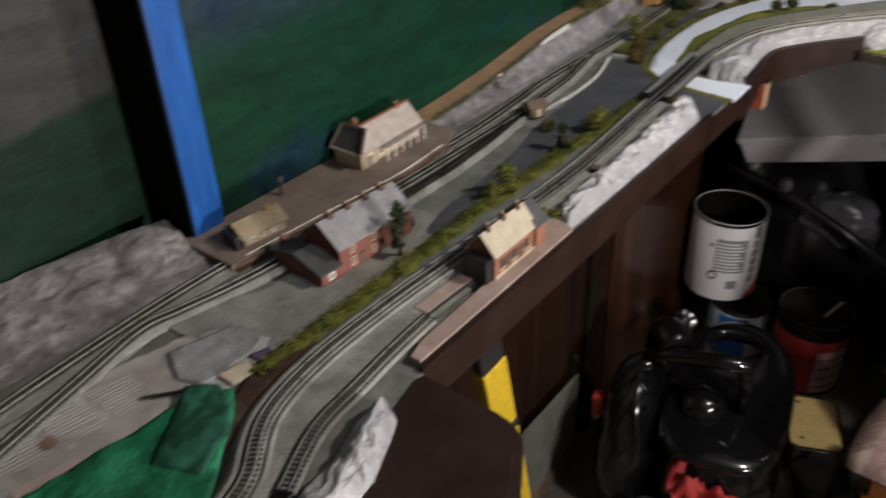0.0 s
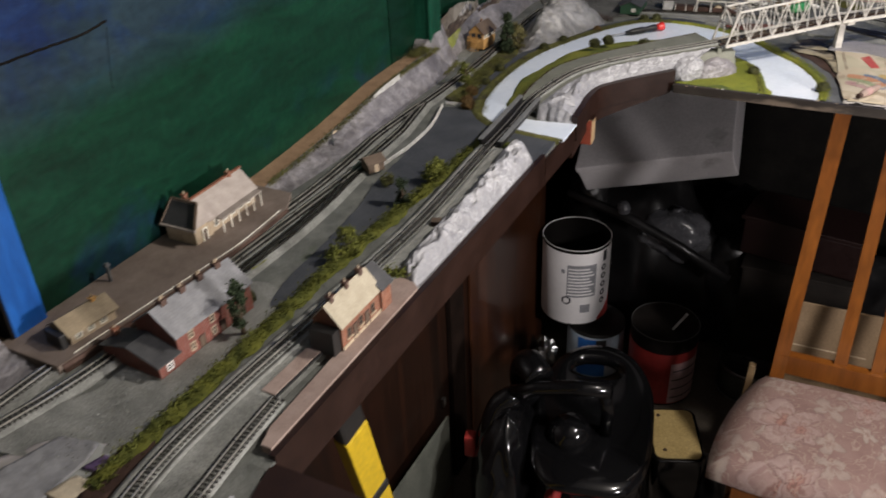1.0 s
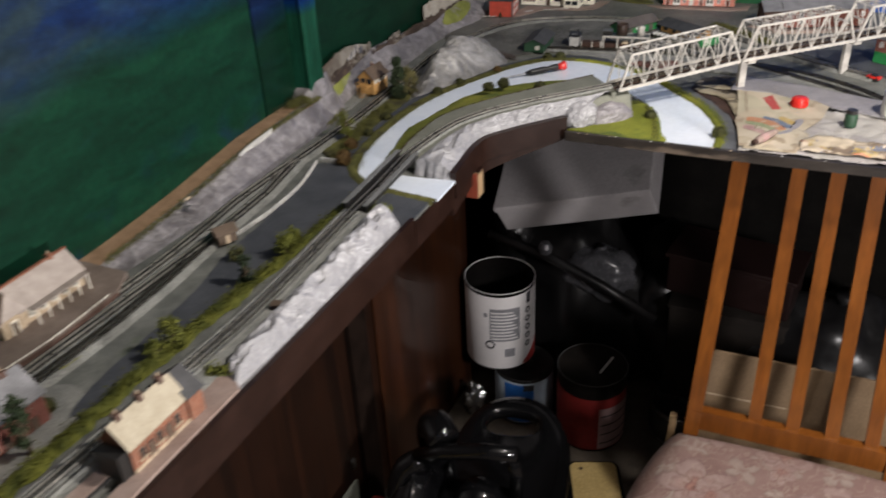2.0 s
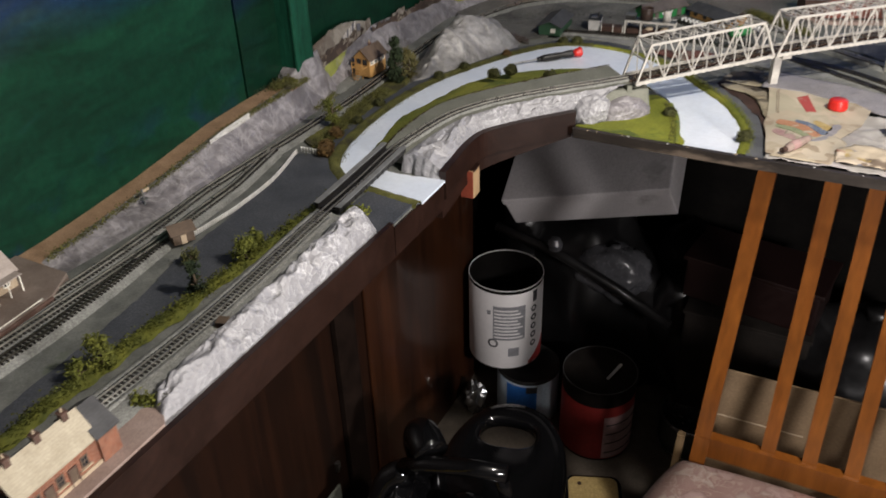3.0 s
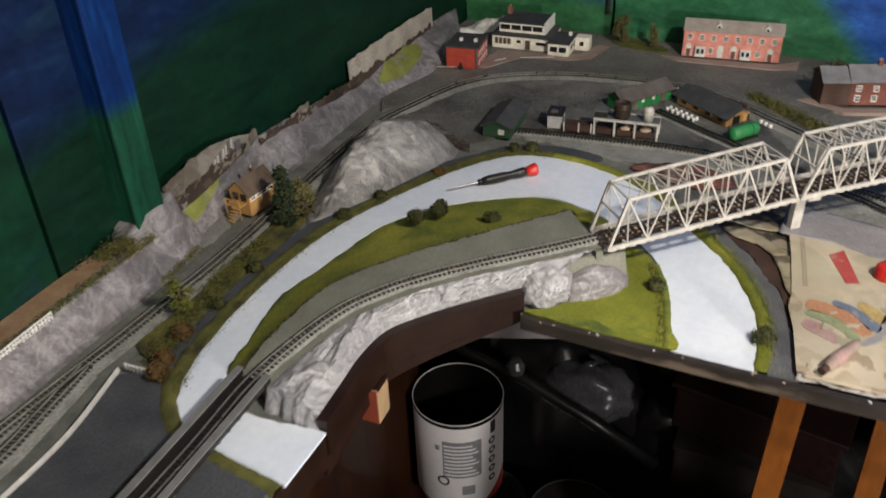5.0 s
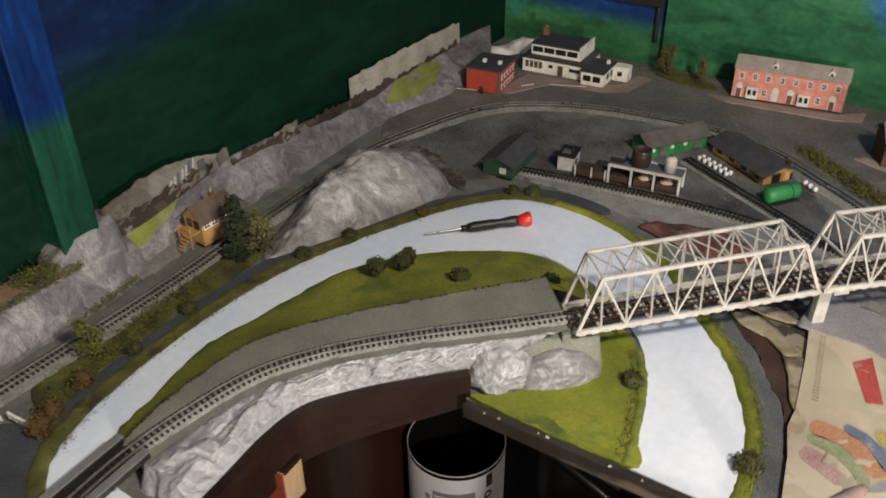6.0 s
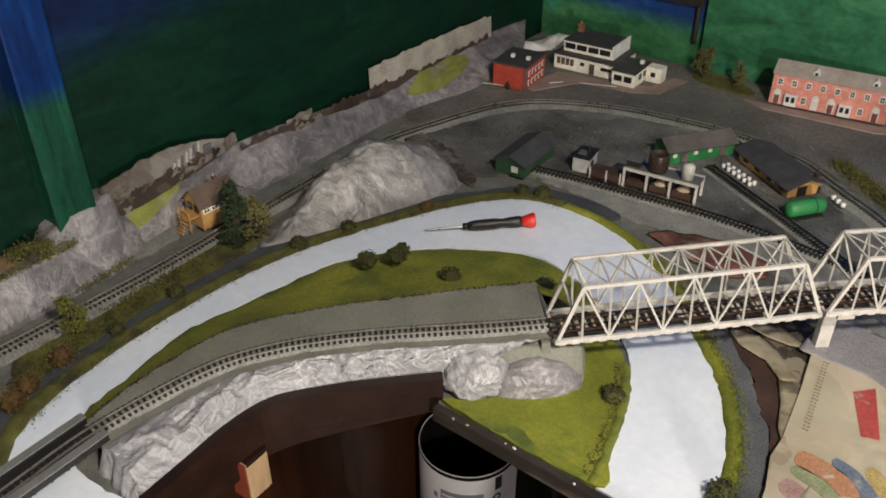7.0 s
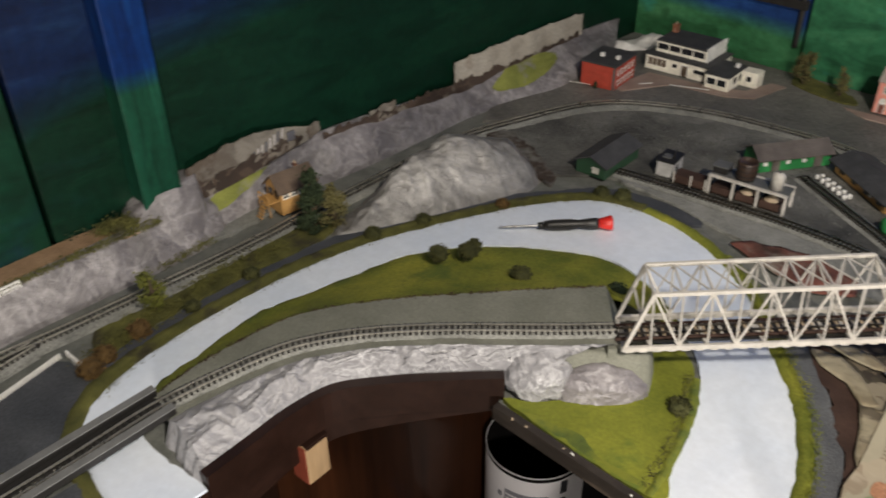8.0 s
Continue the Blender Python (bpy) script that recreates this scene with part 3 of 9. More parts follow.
M_SHEET = surf("dusty_sheet", (0.075, 0.08, 0.068), (0.12, 0.125, 0.105), 18, 160, 0.6)
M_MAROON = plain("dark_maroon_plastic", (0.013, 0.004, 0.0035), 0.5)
M_BLOCK = wood("sawn_softwood", (0.34, 0.225, 0.115), (0.45, 0.31, 0.175), 10, 0.7)


def floral(name):
    """Faded printed fabric: five-petalled flowers with coral hearts, and pale leaves, on dusty pink."""
    m, nt, b = nodes_of(name)
    co = tex_coord(nt)
    nz = nt.nodes.new("ShaderNodeTexNoise"); nz.inputs["Scale"].default_value = 26; nz.inputs["Detail"].default_value = 3
    link(nt, co, nz.inputs["Vector"])
    sc = nt.nodes.new("ShaderNodeVectorMath"); sc.operation = "SCALE"; sc.inputs[3].default_value = 0.045
    link(nt, nz.outputs["Color"], sc.inputs[0])
    ad = nt.nodes.new("ShaderNodeVectorMath"); link(nt, co, ad.inputs[0]); link(nt, sc.outputs[0], ad.inputs[1])

    def math_node(op, a, c=None):
        n = nt.nodes.new("ShaderNodeMath"); n.operation = op
        for sock, v in ((n.inputs[0], a), (n.inputs[1], c)):
            if isinstance(v, (int, float)):
                sock.default_value = v
            elif v is not None:
                link(nt, v, sock)
        return n.outputs[0]

    def bloom(scale, petals, reach, dent, random):
        """Distance from the nearest flower's heart over the petal's reach in that direction."""
        v = nt.nodes.new("ShaderNodeTexVoronoi"); v.voronoi_dimensions = "2D"
        v.inputs["Scale"].default_value, v.inputs["Randomness"].default_value = scale, random
        link(nt, ad.outputs[0], v.inputs["Vector"])
        d = nt.nodes.new("ShaderNodeVectorMath"); d.operation = "SUBTRACT"
        link(nt, ad.outputs[0], d.inputs[0]); link(nt, v.outputs["Position"], d.inputs[1])
        sp = nt.nodes.new("ShaderNodeSeparateXYZ"); link(nt, d.outputs[0], sp.inputs[0])
        tint = nt.nodes.new("ShaderNodeSeparateXYZ"); link(nt, v.outputs["Color"], tint.inputs[0])
        ang = math_node("ADD", math_node("ARCTAN2", sp.outputs[1], sp.outputs[0]), math_node("MULTIPLY", tint.outputs[0], 6.0))
        lobe = math_node("ABSOLUTE", math_node("SINE", math_node("MULTIPLY", ang, petals / 2)))
        r = math_node("POWER", math_node("ADD", math_node("POWER", sp.outputs[0], 2.0), math_node("POWER", sp.outputs[1], 2.0)), 0.5)
        size = math_node("MULTIPLY", math_node("ADD", math_node("MULTIPLY", lobe, dent), 1 - dent), math_node("ADD", math_node("MULTIPLY", tint.outputs[1], reach * 0.5), reach * 0.6))
        return math_node("DIVIDE", r, size), lobe

    base = ramp(nt, noise_tex(nt, co, 18, 4), [(0.3, (0.215, 0.13, 0.112)), (0.7, (0.275, 0.183, 0.16))])
    col = base
    sprig, _ = bloom(14.0, 4, 0.040, 0.75, 0.95)
    col = mix(nt, ramp(nt, sprig, [(0.82, (1, 1, 1)), (0.95, (0, 0, 0))]), col, ramp(nt, sprig, [(0.1, (0.24, 0.155, 0.135)), (0.45, (0.36, 0.30, 0.255)), (0.72, (0.31, 0.25, 0.215)), (0.9, (0.19, 0.125, 0.11))]))
    for scale, petals, reach in ((5.6, 5, 0.085), (7.3, 6, 0.052)):
        d, lobe = bloom(scale, petals, reach, 0.42, 0.75)
        inside = ramp(nt, d, [(0.9, (1, 1, 1)), (0.99, (0, 0, 0))])
        tone = ramp(nt, d, [(0.05, (0.20, 0.10, 0.08)), (0.16, (0.36, 0.19, 0.15)), (0.28, (0.22, 0.12, 0.10)), (0.36, (0.36, 0.25, 0.22)), (0.56, (0.26, 0.165, 0.15)), (0.64, (0.35, 0.26, 0.235)), (0.84, (0.31, 0.215, 0.195)), (0.93, (0.19, 0.12, 0.108))])
        vein = ramp(nt, lobe, [(0.0, (0.6, 0.5, 0.47)), (0.3, (1, 1, 1))])
        col = mix(nt, inside, col, mix(nt, 1.0, tone, vein, "MULTIPLY"))
    line_a = ramp(nt, noise_tex(nt, co, 30, 2, 0.4, 1.6), [(0.47, (0, 0, 0)), (0.49, (0.5,) * 3), (0.51, (0.5,) * 3), (0.53, (0, 0, 0))])
    col = mix(nt, line_a, col, (0.42, 0.34, 0.28))
    weave = noise_tex(nt, co, 900, 2)
    col = mix(nt, 0.4, col, ramp(nt, weave, [(0.3, (0.7,) * 3), (0.7, (1.25,) * 3)]), "MULTIPLY")
    wear = noise_tex(nt, co, 9, 5)
    col = mix(nt, ramp(nt, wear, [(0.38, (0.05,) * 3), (0.72, (0.45,) * 3)]), col, base)
    col = mix(nt, 1.0, col, (0.72, 0.70, 0.70), "MULTIPLY")
    link(nt, col, b.inputs["Base Color"])
    b.inputs["Roughness"].default_value = 0.85
    bump(nt, b, weave, 0.4, 0.001)
    return m


M_FLORAL = floral("faded_pink_floral_fabric")

# ---- mesh helpers ----
rnd = random.Random(7)


def mesh_ob(name, bm, material, smooth=False):
    me = bpy.data.meshes.new(name)
    bm.normal_update()
    bm.to_mesh(me)
    bm.free()
    me.materials.append(material)
    if smooth:
        for p in me.polygons:
            p.use_smooth = True
    return new(name, me)


def part(name, bm, material, parent, label="", smooth=False):
    ob = mesh_ob(name, bm, material, smooth)
    ob.parent = parent
    return tagged(ob, label)


def thing(name, label, category, m=None, group="", kind=""):
    ob = new(name)
    ob.empty_display_size = 0.02
    ob.matrix_world = m or Matrix.Identity(4)
    return tagged(ob, label, category, group, kind)


def box(bm, lo, hi, bevel=0.0, taper=None):
    vs = [bm.verts.new((x, y, z)) for z in (lo[2], hi[2]) for y in (lo[1], hi[1]) for x in (lo[0], hi[0])]
    if taper:
        cx, cy = (lo[0] + hi[0]) / 2, (lo[1] + hi[1]) / 2
        for v in vs[4:]:
            v.co.x, v.co.y = cx + (v.co.x - cx) * taper, cy + (v.co.y - cy) * taper
    fs = [bm.faces.new([vs[i] for i in f]) for f in ((0, 2, 3, 1), (4, 5, 7, 6), (0, 1, 5, 4), (2, 6, 7, 3), (0, 4, 6, 2), (1, 3, 7, 5))]
    if bevel:
        edges = list({e for f in fs for e in f.edges})
        bmesh.ops.bevel(bm, geom=edges, offset=bevel, segments=2, affect="EDGES", profile=0.6)
    return bm


def new_box(lo, hi, bevel=0.0, taper=None):
    return box(bmesh.new(), lo, hi, bevel, taper)


def bar(bm, p, q, w, h=None, up=(0, 0, 1)):
    """A straight bar of section w x h from p to q."""
    h = h or w
    p, q = Vector(p), Vector(q)
    d = (q - p).normalized()
    s = d.cross(Vector(up))
    s = s.normalized() if s.length > 1e-4 else d.orthogonal().normalized()
    u = s.cross(d).normalized()
    ring = lambda c: [bm.verts.new(c + s * a * w / 2 + u * b * h / 2) for a, b in ((-1, -1), (1, -1), (1, 1), (-1, 1))]
    a, b = ring(p), ring(q)
    bm.faces.new(a[::-1]); bm.faces.new(b)
    for i in range(4):
        bm.faces.new((a[i], a[(i + 1) % 4], b[(i + 1) % 4], b[i]))
    return bm


def lathe(bm, profile, segs=32, at=(0, 0, 0)):
    """Turned form from (radius, height) pairs."""
    rings = []
    for r, z in profile:
        rings.append([bm.verts.new((at[0] + r * math.cos(2 * math.pi * i / segs), at[1] + r * math.sin(2 * math.pi * i / segs), at[2] + z)) for i in range(segs)] if r > 1e-6 else [bm.verts.new((at[0], at[1], at[2] + z))])
    for a, b in zip(rings, rings[1:]):
        for i in range(segs):
            j = (i + 1) % segs
            if len(a) == 1 and len(b) > 1:
                bm.faces.new((a[0], b[j], b[i]))
            elif len(b) == 1 and len(a) > 1:
                bm.faces.new((a[i], a[j], b[0]))
            elif len(a) > 1:
                bm.faces.new((a[i], a[j], b[j], b[i]))
    return bm


def tube(bm, pts, r, segs=10, taper=1.0):
    """A round tube along points."""
    pts = [Vector(p) for p in pts]
    rings = []
    n = len(pts)
    prev = None
    for i, p in enumerate(pts):
        d = (pts[min(i + 1, n - 1)] - pts[max(i - 1, 0)]).normalized()
        s = d.cross(Vector((0, 0, 1))) if prev is None else prev - d * prev.dot(d)
        s = s.normalized() if s.length > 1e-4 else d.orthogonal().normalized()
        prev = s
        u = d.cross(s)
        rr = r * (1 + (taper - 1) * i / (n - 1))
        rings.append([bm.verts.new(p + s * rr * math.cos(2 * math.pi * k / segs) + u * rr * math.sin(2 * math.pi * k / segs)) for k in range(segs)])
    for a, b in zip(rings, rings[1:]):
        for k in range(segs):
            bm.faces.new((a[k], a[(k + 1) % segs], b[(k + 1) % segs], b[k]))
    bm.faces.new(rings[0][::-1]); bm.faces.new(rings[-1])
    return bm


def curve_pts(pts, step=0.008, closed=False):
    """Points at even steps along a smooth curve through pts."""
    P = [Vector(p) if len(p) == 3 else Vector((*p, 0)) for p in pts]
    n = len(P)
    dense = []
    for i in range(n if closed else n - 1):
        p0, p1, p2, p3 = (P[(i + k) % n] if closed else P[min(max(i + k, 0), n - 1)] for k in (-1, 0, 1, 2))
        for k in range(24):
            t = k / 24
            dense.append(0.5 * ((2 * p1) + (p2 - p0) * t + (2 * p0 - 5 * p1 + 4 * p2 - p3) * t * t + (3 * p1 - p0 - 3 * p2 + p3) * t ** 3))
    dense.append(P[0] if closed else P[-1])
    total = sum((b - a).length for a, b in zip(dense, dense[1:]))
    count = max(int(round(total / step)), 2)
    out, acc, k = [dense[0]], 0.0, 1
    for a, b in zip(dense, dense[1:]):
        seg = (b - a).length
        while k < count and acc + seg >= k * total / count - 1e-9:
            out.append(a.lerp(b, (k * total / count - acc) / seg if seg else 0))
            k += 1
        acc += seg
    if not closed:
        out.append(dense[-1])
    return out


def wobble(p, amount, scale=60.0):
    if not amount:
        return p
    n = noise.noise_vector(Vector((p.x * scale, p.y * scale, 3.1)))
    return Vector((p.x + n.x * amount, p.y + n.y * amount, p.z))


def sheet(name, outline, z0, z1, material, jitter=0.0, smooth_line=True, parent=None, label="", category="", kind="structure", step=0.008, bevel=0.0):
    """A flat layer with a drawn outline, from z0 up to z1."""
    pts = curve_pts(outline, step, True) if smooth_line else [Vector((*p, 0)) for p in outline]
    pts = [wobble(p, jitter, 90) for p in pts]
    if sum(a.x * b.y - b.x * a.y for a, b in zip(pts, pts[1:] + pts[:1])) < 0:
        pts = pts[::-1]
    bm = bmesh.new()
    top = [bm.verts.new((p.x, p.y, z1)) for p in pts]
    low = [bm.verts.new((p.x, p.y, z0)) for p in pts]
    n = len(pts)
    edges = [bm.edges.new((top[i], top[(i + 1) % n])) for i in range(n)]
    bmesh.ops.triangle_fill(bm, edges=edges, use_beauty=True)
    for f in bm.faces:
        if f.normal.z < 0:
            f.normal_flip()
    for i in range(n):
        j = (i + 1) % n
        bm.faces.new((low[i], low[j], top[j], top[i]))
    bm.normal_update()
    for f in bm.faces:
        if abs(f.normal.z) > 0.5 and f.normal.z < 0:
            f.normal_flip()
    ob = mesh_ob(name, bm, material)
    ob.parent = parent
    return tagged(ob, label, category, "", kind)


def inside(x, y, poly):
    r = False
    for (x0, y0), (x1, y1) in zip(poly, poly[1:] + poly[:1]):
        if (y0 > y) != (y1 > y) and x < (x1 - x0) * (y - y0) / (y1 - y0) + x0:
            r = not r
    return r


def ribbon_pts(centre, offset):
    """The curve at that distance to the left of a centre line."""
    out = []
    for i, p in enumerate(centre):
        d = centre[min(i + 1, len(centre) - 1)] - centre[max(i - 1, 0)]
        d.z = 0
        d.normalize()
        out.append(p + Vector((-d.y, d.x, 0)) * offset)
    return out


def loft(bm, rows, close=False):
    grid = [[bm.verts.new(p) for p in row] for row in rows]
    for a, b in zip(grid, grid[1:]):
        for i in range(len(a) - 1):
            bm.faces.new((a[i], a[i + 1], b[i + 1], b[i]))
    return bm


def relief(name, side_a, side_b, height, material, rough=0.01, cols=22, n_scale=38.0, base=B - 0.004, profile=None, label="", category="rock", seed=0.0, kind="", ends=True, step=0.006, u_range=(0.0, 1.0), s_range=(0.0, 1.0), lift=0.0, folds=False):
    """Modelled rock between two foot lines: rises to height(s) by a profile across, with crumpled noise."""
    A, C = curve_pts(side_a, step), curve_pts(side_b, step)
    n = max(len(A), len(C))
    pick = lambda L, i: L[min(int(round(i * (len(L) - 1) / (n - 1))), len(L) - 1)]
    A = [pick(A, i) for i in range(n)]
    C = [pick(C, i) for i in range(n)]
    prof = profile or (lambda u: math.sin(math.pi * u) ** 0.7)
    bm = bmesh.new()
    rows = []
    for i in range(n):
        s = i / (n - 1)
        if not s_range[0] - 1e-6 <= s <= s_range[1] + 1e-6:
            continue
        cap = min(1.0, s / 0.05, (1 - s) / 0.05) if ends else 1.0
        cap = math.sqrt(max(cap, 0.0))
        row = []
        for k in range(cols + 1):
            u0, u1 = u_range((s - s_range[0]) / (s_range[1] - s_range[0])) if callable(u_range) else u_range
            u = u0 + (u1 - u0) * k / cols
            p = A[i].lerp(C[i], u)
            q = Vector((p.x * n_scale, p.y * n_scale, seed))
            crumple = noise.noise(q * 0.8) * 0.9 + noise.hetero_terrain(q, 0.9, 2.1, 5, 0.7) * 0.25 - abs(noise.noise(q * 2.3)) * 0.6 - abs(noise.noise(q * 5.3)) * 0.35
            if folds:
                f = Vector((s * n * step * n_scale, u * 1.9, seed))
                w = f + noise.noise_vector(f * 0.8) * 0.8
                crumple = 0.9 - abs(noise.noise(w)) * 2.0 - abs(noise.noise(w * 2.1 + Vector((7, 0, 0)))) * 1.0 - abs(noise.noise(w * 4.7)) * 0.5
            rise = prof(u) * cap
            z = base + height(s) * rise + crumple * rough * min(1.0, 2.2 * min(u, 1 - u) + 0.25 * rise) * cap
            side = noise.noise_vector(q * 1.7)
            e = min(1.0, 4 * min(u, 1 - u))
            row.append((p.x + side.x * rough * 0.5 * cap * e, p.y + side.y * rough * 0.5 * cap * e, z + lift))
        rows.append(row)
    loft(bm, rows)
    bmesh.ops.recalc_face_normals(bm, faces=bm.faces)
    if sum(f.normal.z for f in bm.faces) < 0:
        bmesh.ops.reverse_faces(bm, faces=bm.faces)
    ob = mesh_ob(name, bm, material, True)
    return tagged(ob, label, category, "", kind)


def foliage(points, size, flat=0.0):
    """Many small leaf flakes round the given points."""
    verts, faces = [], []
    for p in points:
        a = Vector((rnd.gauss(0, 1), rnd.gauss(0, 1), rnd.gauss(0, 1))).normalized()
        b = a.orthogonal().normalized() * size * rnd.uniform(0.6, 1.3)
        c = a.cross(b).normalized() * size * rnd.uniform(0.6, 1.3)
        o = Vector(p)
        k = len(verts)
        bend = a * size * 0.35
        verts += [o - b + bend, o - c * 0.6, o + b + bend, o + c]
        faces += [(k, k + 1, k + 2), (k, k + 2, k + 3)]
    me = bpy.data.meshes.new("leaves")
    me.from_pydata([tuple(v) for v in verts], [], faces)
    return me


def leaf_part(name, points, size, material, parent, label=""):
    me = foliage(points, size)
    me.materials.append(material)
    ob = new(name, me)
    ob.parent = parent
    return tagged(ob, label)


def tree(x, y, h, r, material, label, z=B, bare=0.25, count=420, group="", cone=0.0, lean=0.0, leaf=0.0018):
    t = thing("model_tree", label, "tree", pose(x, y, z - 0.001), group)
    bm = bmesh.new()
    tube(bm, [(0, 0, 0), (lean * h * 0.3, 0, h * 0.4), (lean * h * 0.7, 0.0, h * 0.85)], 0.0022 + h * 0.012, 7, 0.35)
    for i in range(6):
        a, z0 = i * 2.4, h * (bare + 0.1 * (i % 4))
        tube(bm, [(lean * z0, 0, z0), (lean * z0 + r * 0.7 * math.cos(a), r * 0.7 * math.sin(a), z0 + h * 0.16)], 0.0012, 5, 0.4)
    part("trunk", bm, M_BARK, t)
    clumps = []
    for i in range(18):
        u = rnd.uniform(bare, 0.97)
        rad = r * (1 - cone * (u - bare) / (1 - bare)) * (math.sin(math.pi * min(0.95, 0.18 + 0.8 * (u - bare) / (1 - bare))) ** 0.6 if not cone else 1.0)
        a = rnd.uniform(0, 6.283)
        q = rad * math.sqrt(rnd.uniform(0.1, 1)) * 0.85
        clumps.append((lean * h * u + q * math.cos(a), q * math.sin(a), h * u, rnd.uniform(0.2, 0.4) * r))
    pts = []
    for i in range(count * 2):
        cx, cy, cz, cr = clumps[i % len(clumps)]
        pts.append((cx + rnd.gauss(0, cr * 0.6), cy + rnd.gauss(0, cr * 0.6), max(0.003, cz + rnd.gauss(0, cr * 0.65))))
    leaf_part("crown", pts, leaf, material, t)
    return t


def bush(x, y, r, material, label, z=B, count=320, group="bushes on the river bank", h=0.85):
    t = thing("bush", label, "bush", pose(x, y, z), group)
    bm = bmesh.new()
    bmesh.ops.create_icosphere(bm, subdivisions=3, radius=r * 0.8)
    for v in bm.verts:
        v.co *= 1 + 0.3 * noise.noise(v.co * 260 + Vector((x * 50, y * 50, 0)))
        v.co.z = v.co.z * h + r * 0.6 * h
    part("core", bm, material, t, "", True)
    pts = []
    for i in range(count):
        d = Vector((rnd.gauss(0, 1), rnd.gauss(0, 1), rnd.gauss(0, 1))).normalized() * r * rnd.uniform(0.72, 1.05)
        pts.append((d.x, d.y, max(0.0005, d.z * h + r * 0.6 * h)))
    leaf_part("leaves", pts, 0.0017, material, t)
    return t


def tufts(name, line, width, n, size, material, label, z=B, high=0.004):
    """Scatter along a line, too many to count."""
    pts = []
    L = curve_pts(line, 0.004)
    for i in range(n):
        p = rnd.choice(L)
        pts.append((p.x + rnd.gauss(0, width / 2.4), p.y + rnd.gauss(0, width / 2.4), (p.z or z) + abs(rnd.gauss(0, high))))
    me = foliage(pts, size)
    me.materials.append(material)
    return tagged(new(name, me), label, "ground cover", "", "stuff")


def strip_rod(pts, r):
    """A thin ragged rod along a line on a wall."""
    line = curve_pts(pts, 0.006)
    return tube(bmesh.new(), [(p.x, p.y, p.z + 0.0006 * noise.noise(p * 300)) for p in line], r, 6)


# ---- the room ----
def slab(name, lo, hi, material, label, bevel=0.0):
    return tagged(mesh_ob(name, new_box(lo, hi, bevel), material), label, name.split("_")[0], "", "structure")


slab("floor", (-1.0, -2.2, FLOOR - 0.1), (3.2, 2.8, FLOOR), M_CONCRETE, "dusty grey concrete garage floor")
slab("ceiling", (-1.0, -2.2, 2.42), (3.2, 2.8, 2.5), M_ROOM, "dark boarded garage ceiling over the layout")
slab("wall_east", (3.1, -2.2, FLOOR), (3.2, 2.8, 2.42), M_ROOM, "plain dim rendered wall closing the room")
slab("wall_south", (-1.0, -2.2, FLOOR), (3.1, -2.1, 2.42), M_ROOM, "plain dim rendered wall closing the room")
# both back walls are coloured near-black for the shade under the layout
wall_w = slab("wall_west", (-1.0, -2.1, FLOOR), (WEST - 0.085, 2.8, 2.42), M_SHADE_GAP, "wall behind painted scenery boards, blackened for the shade under the layout")
wall_n = slab("wall_north", (WEST - 0.08, NORTH + 0.03, FLOOR), (3.1, 2.8, 2.42), M_SHADE_GAP, "wall behind painted scenery boards, blackened for the shade under the layout")

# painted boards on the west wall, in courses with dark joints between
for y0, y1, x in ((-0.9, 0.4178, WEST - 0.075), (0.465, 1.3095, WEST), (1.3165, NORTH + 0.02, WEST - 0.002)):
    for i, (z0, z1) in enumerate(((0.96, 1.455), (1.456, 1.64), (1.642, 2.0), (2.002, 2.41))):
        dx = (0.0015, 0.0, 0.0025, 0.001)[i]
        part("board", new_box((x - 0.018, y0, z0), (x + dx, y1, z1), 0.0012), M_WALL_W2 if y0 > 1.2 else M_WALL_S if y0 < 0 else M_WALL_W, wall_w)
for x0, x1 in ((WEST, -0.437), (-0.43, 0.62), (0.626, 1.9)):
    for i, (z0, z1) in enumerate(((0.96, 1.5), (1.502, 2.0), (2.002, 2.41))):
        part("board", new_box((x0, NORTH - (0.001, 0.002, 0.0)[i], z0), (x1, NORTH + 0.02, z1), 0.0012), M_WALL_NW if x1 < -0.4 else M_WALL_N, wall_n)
# black end board also covers the post's south side, as painted shade
part("return_board", new_box((WEST - 0.08, 0.4182, 0.96), (WEST + 0.0112, 0.4216, 2.41)), M_SHADE_GAP, wall_w, "end of the boarding, black for the shade on the blue post's side")

post = thing("post", "vertical timber post painted bright blue against the wall", "post", pose(WEST, 0.445, 0.98))
part("shaft", new_box((-0.03, -0.023, 0), (0.012, 0.022, 1.43), 0.003), M_POST, post)
part("foot", new_box((-0.02, -0.028, 0.035), (0.02, 0.028, 0.062), 0.004), M_TAN, post, "buff painted packing at the post's foot")
pil = thing("pilaster", "shallow wall pilaster brushed blue over green", "pilaster", pose(WEST, 1.437, 1.0))
part("shaft", new_box((-0.02, -0.0235, 0.04), (0.0275, 0.0235, 1.41), 0.001), M_PILASTER, pil)
part("face_board", new_box((0.0277, -0.025, 0.04), (0.034, 0.025, 1.41), 0.0025), M_PILASTER, pil)

strip = thing("corner_strip", "black cable hanging down the painted north boards", "cable", pose(-0.4335, NORTH - 0.004, 1.04))
part("cable", tube(bmesh.new(), [(-0.010, 0, 0.042), (-0.010, -0.001, 0.12), (-0.006, -0.002, 0.4), (0.002, 0, 1.36)], 0.0045), M_BLACKISH, strip)
part("bracket", new_box((-0.11, -0.008, 0.107), (-0.001, 0.003, 0.122), 0.001), M_BLACKISH, strip, "black bar fixed across the boards")

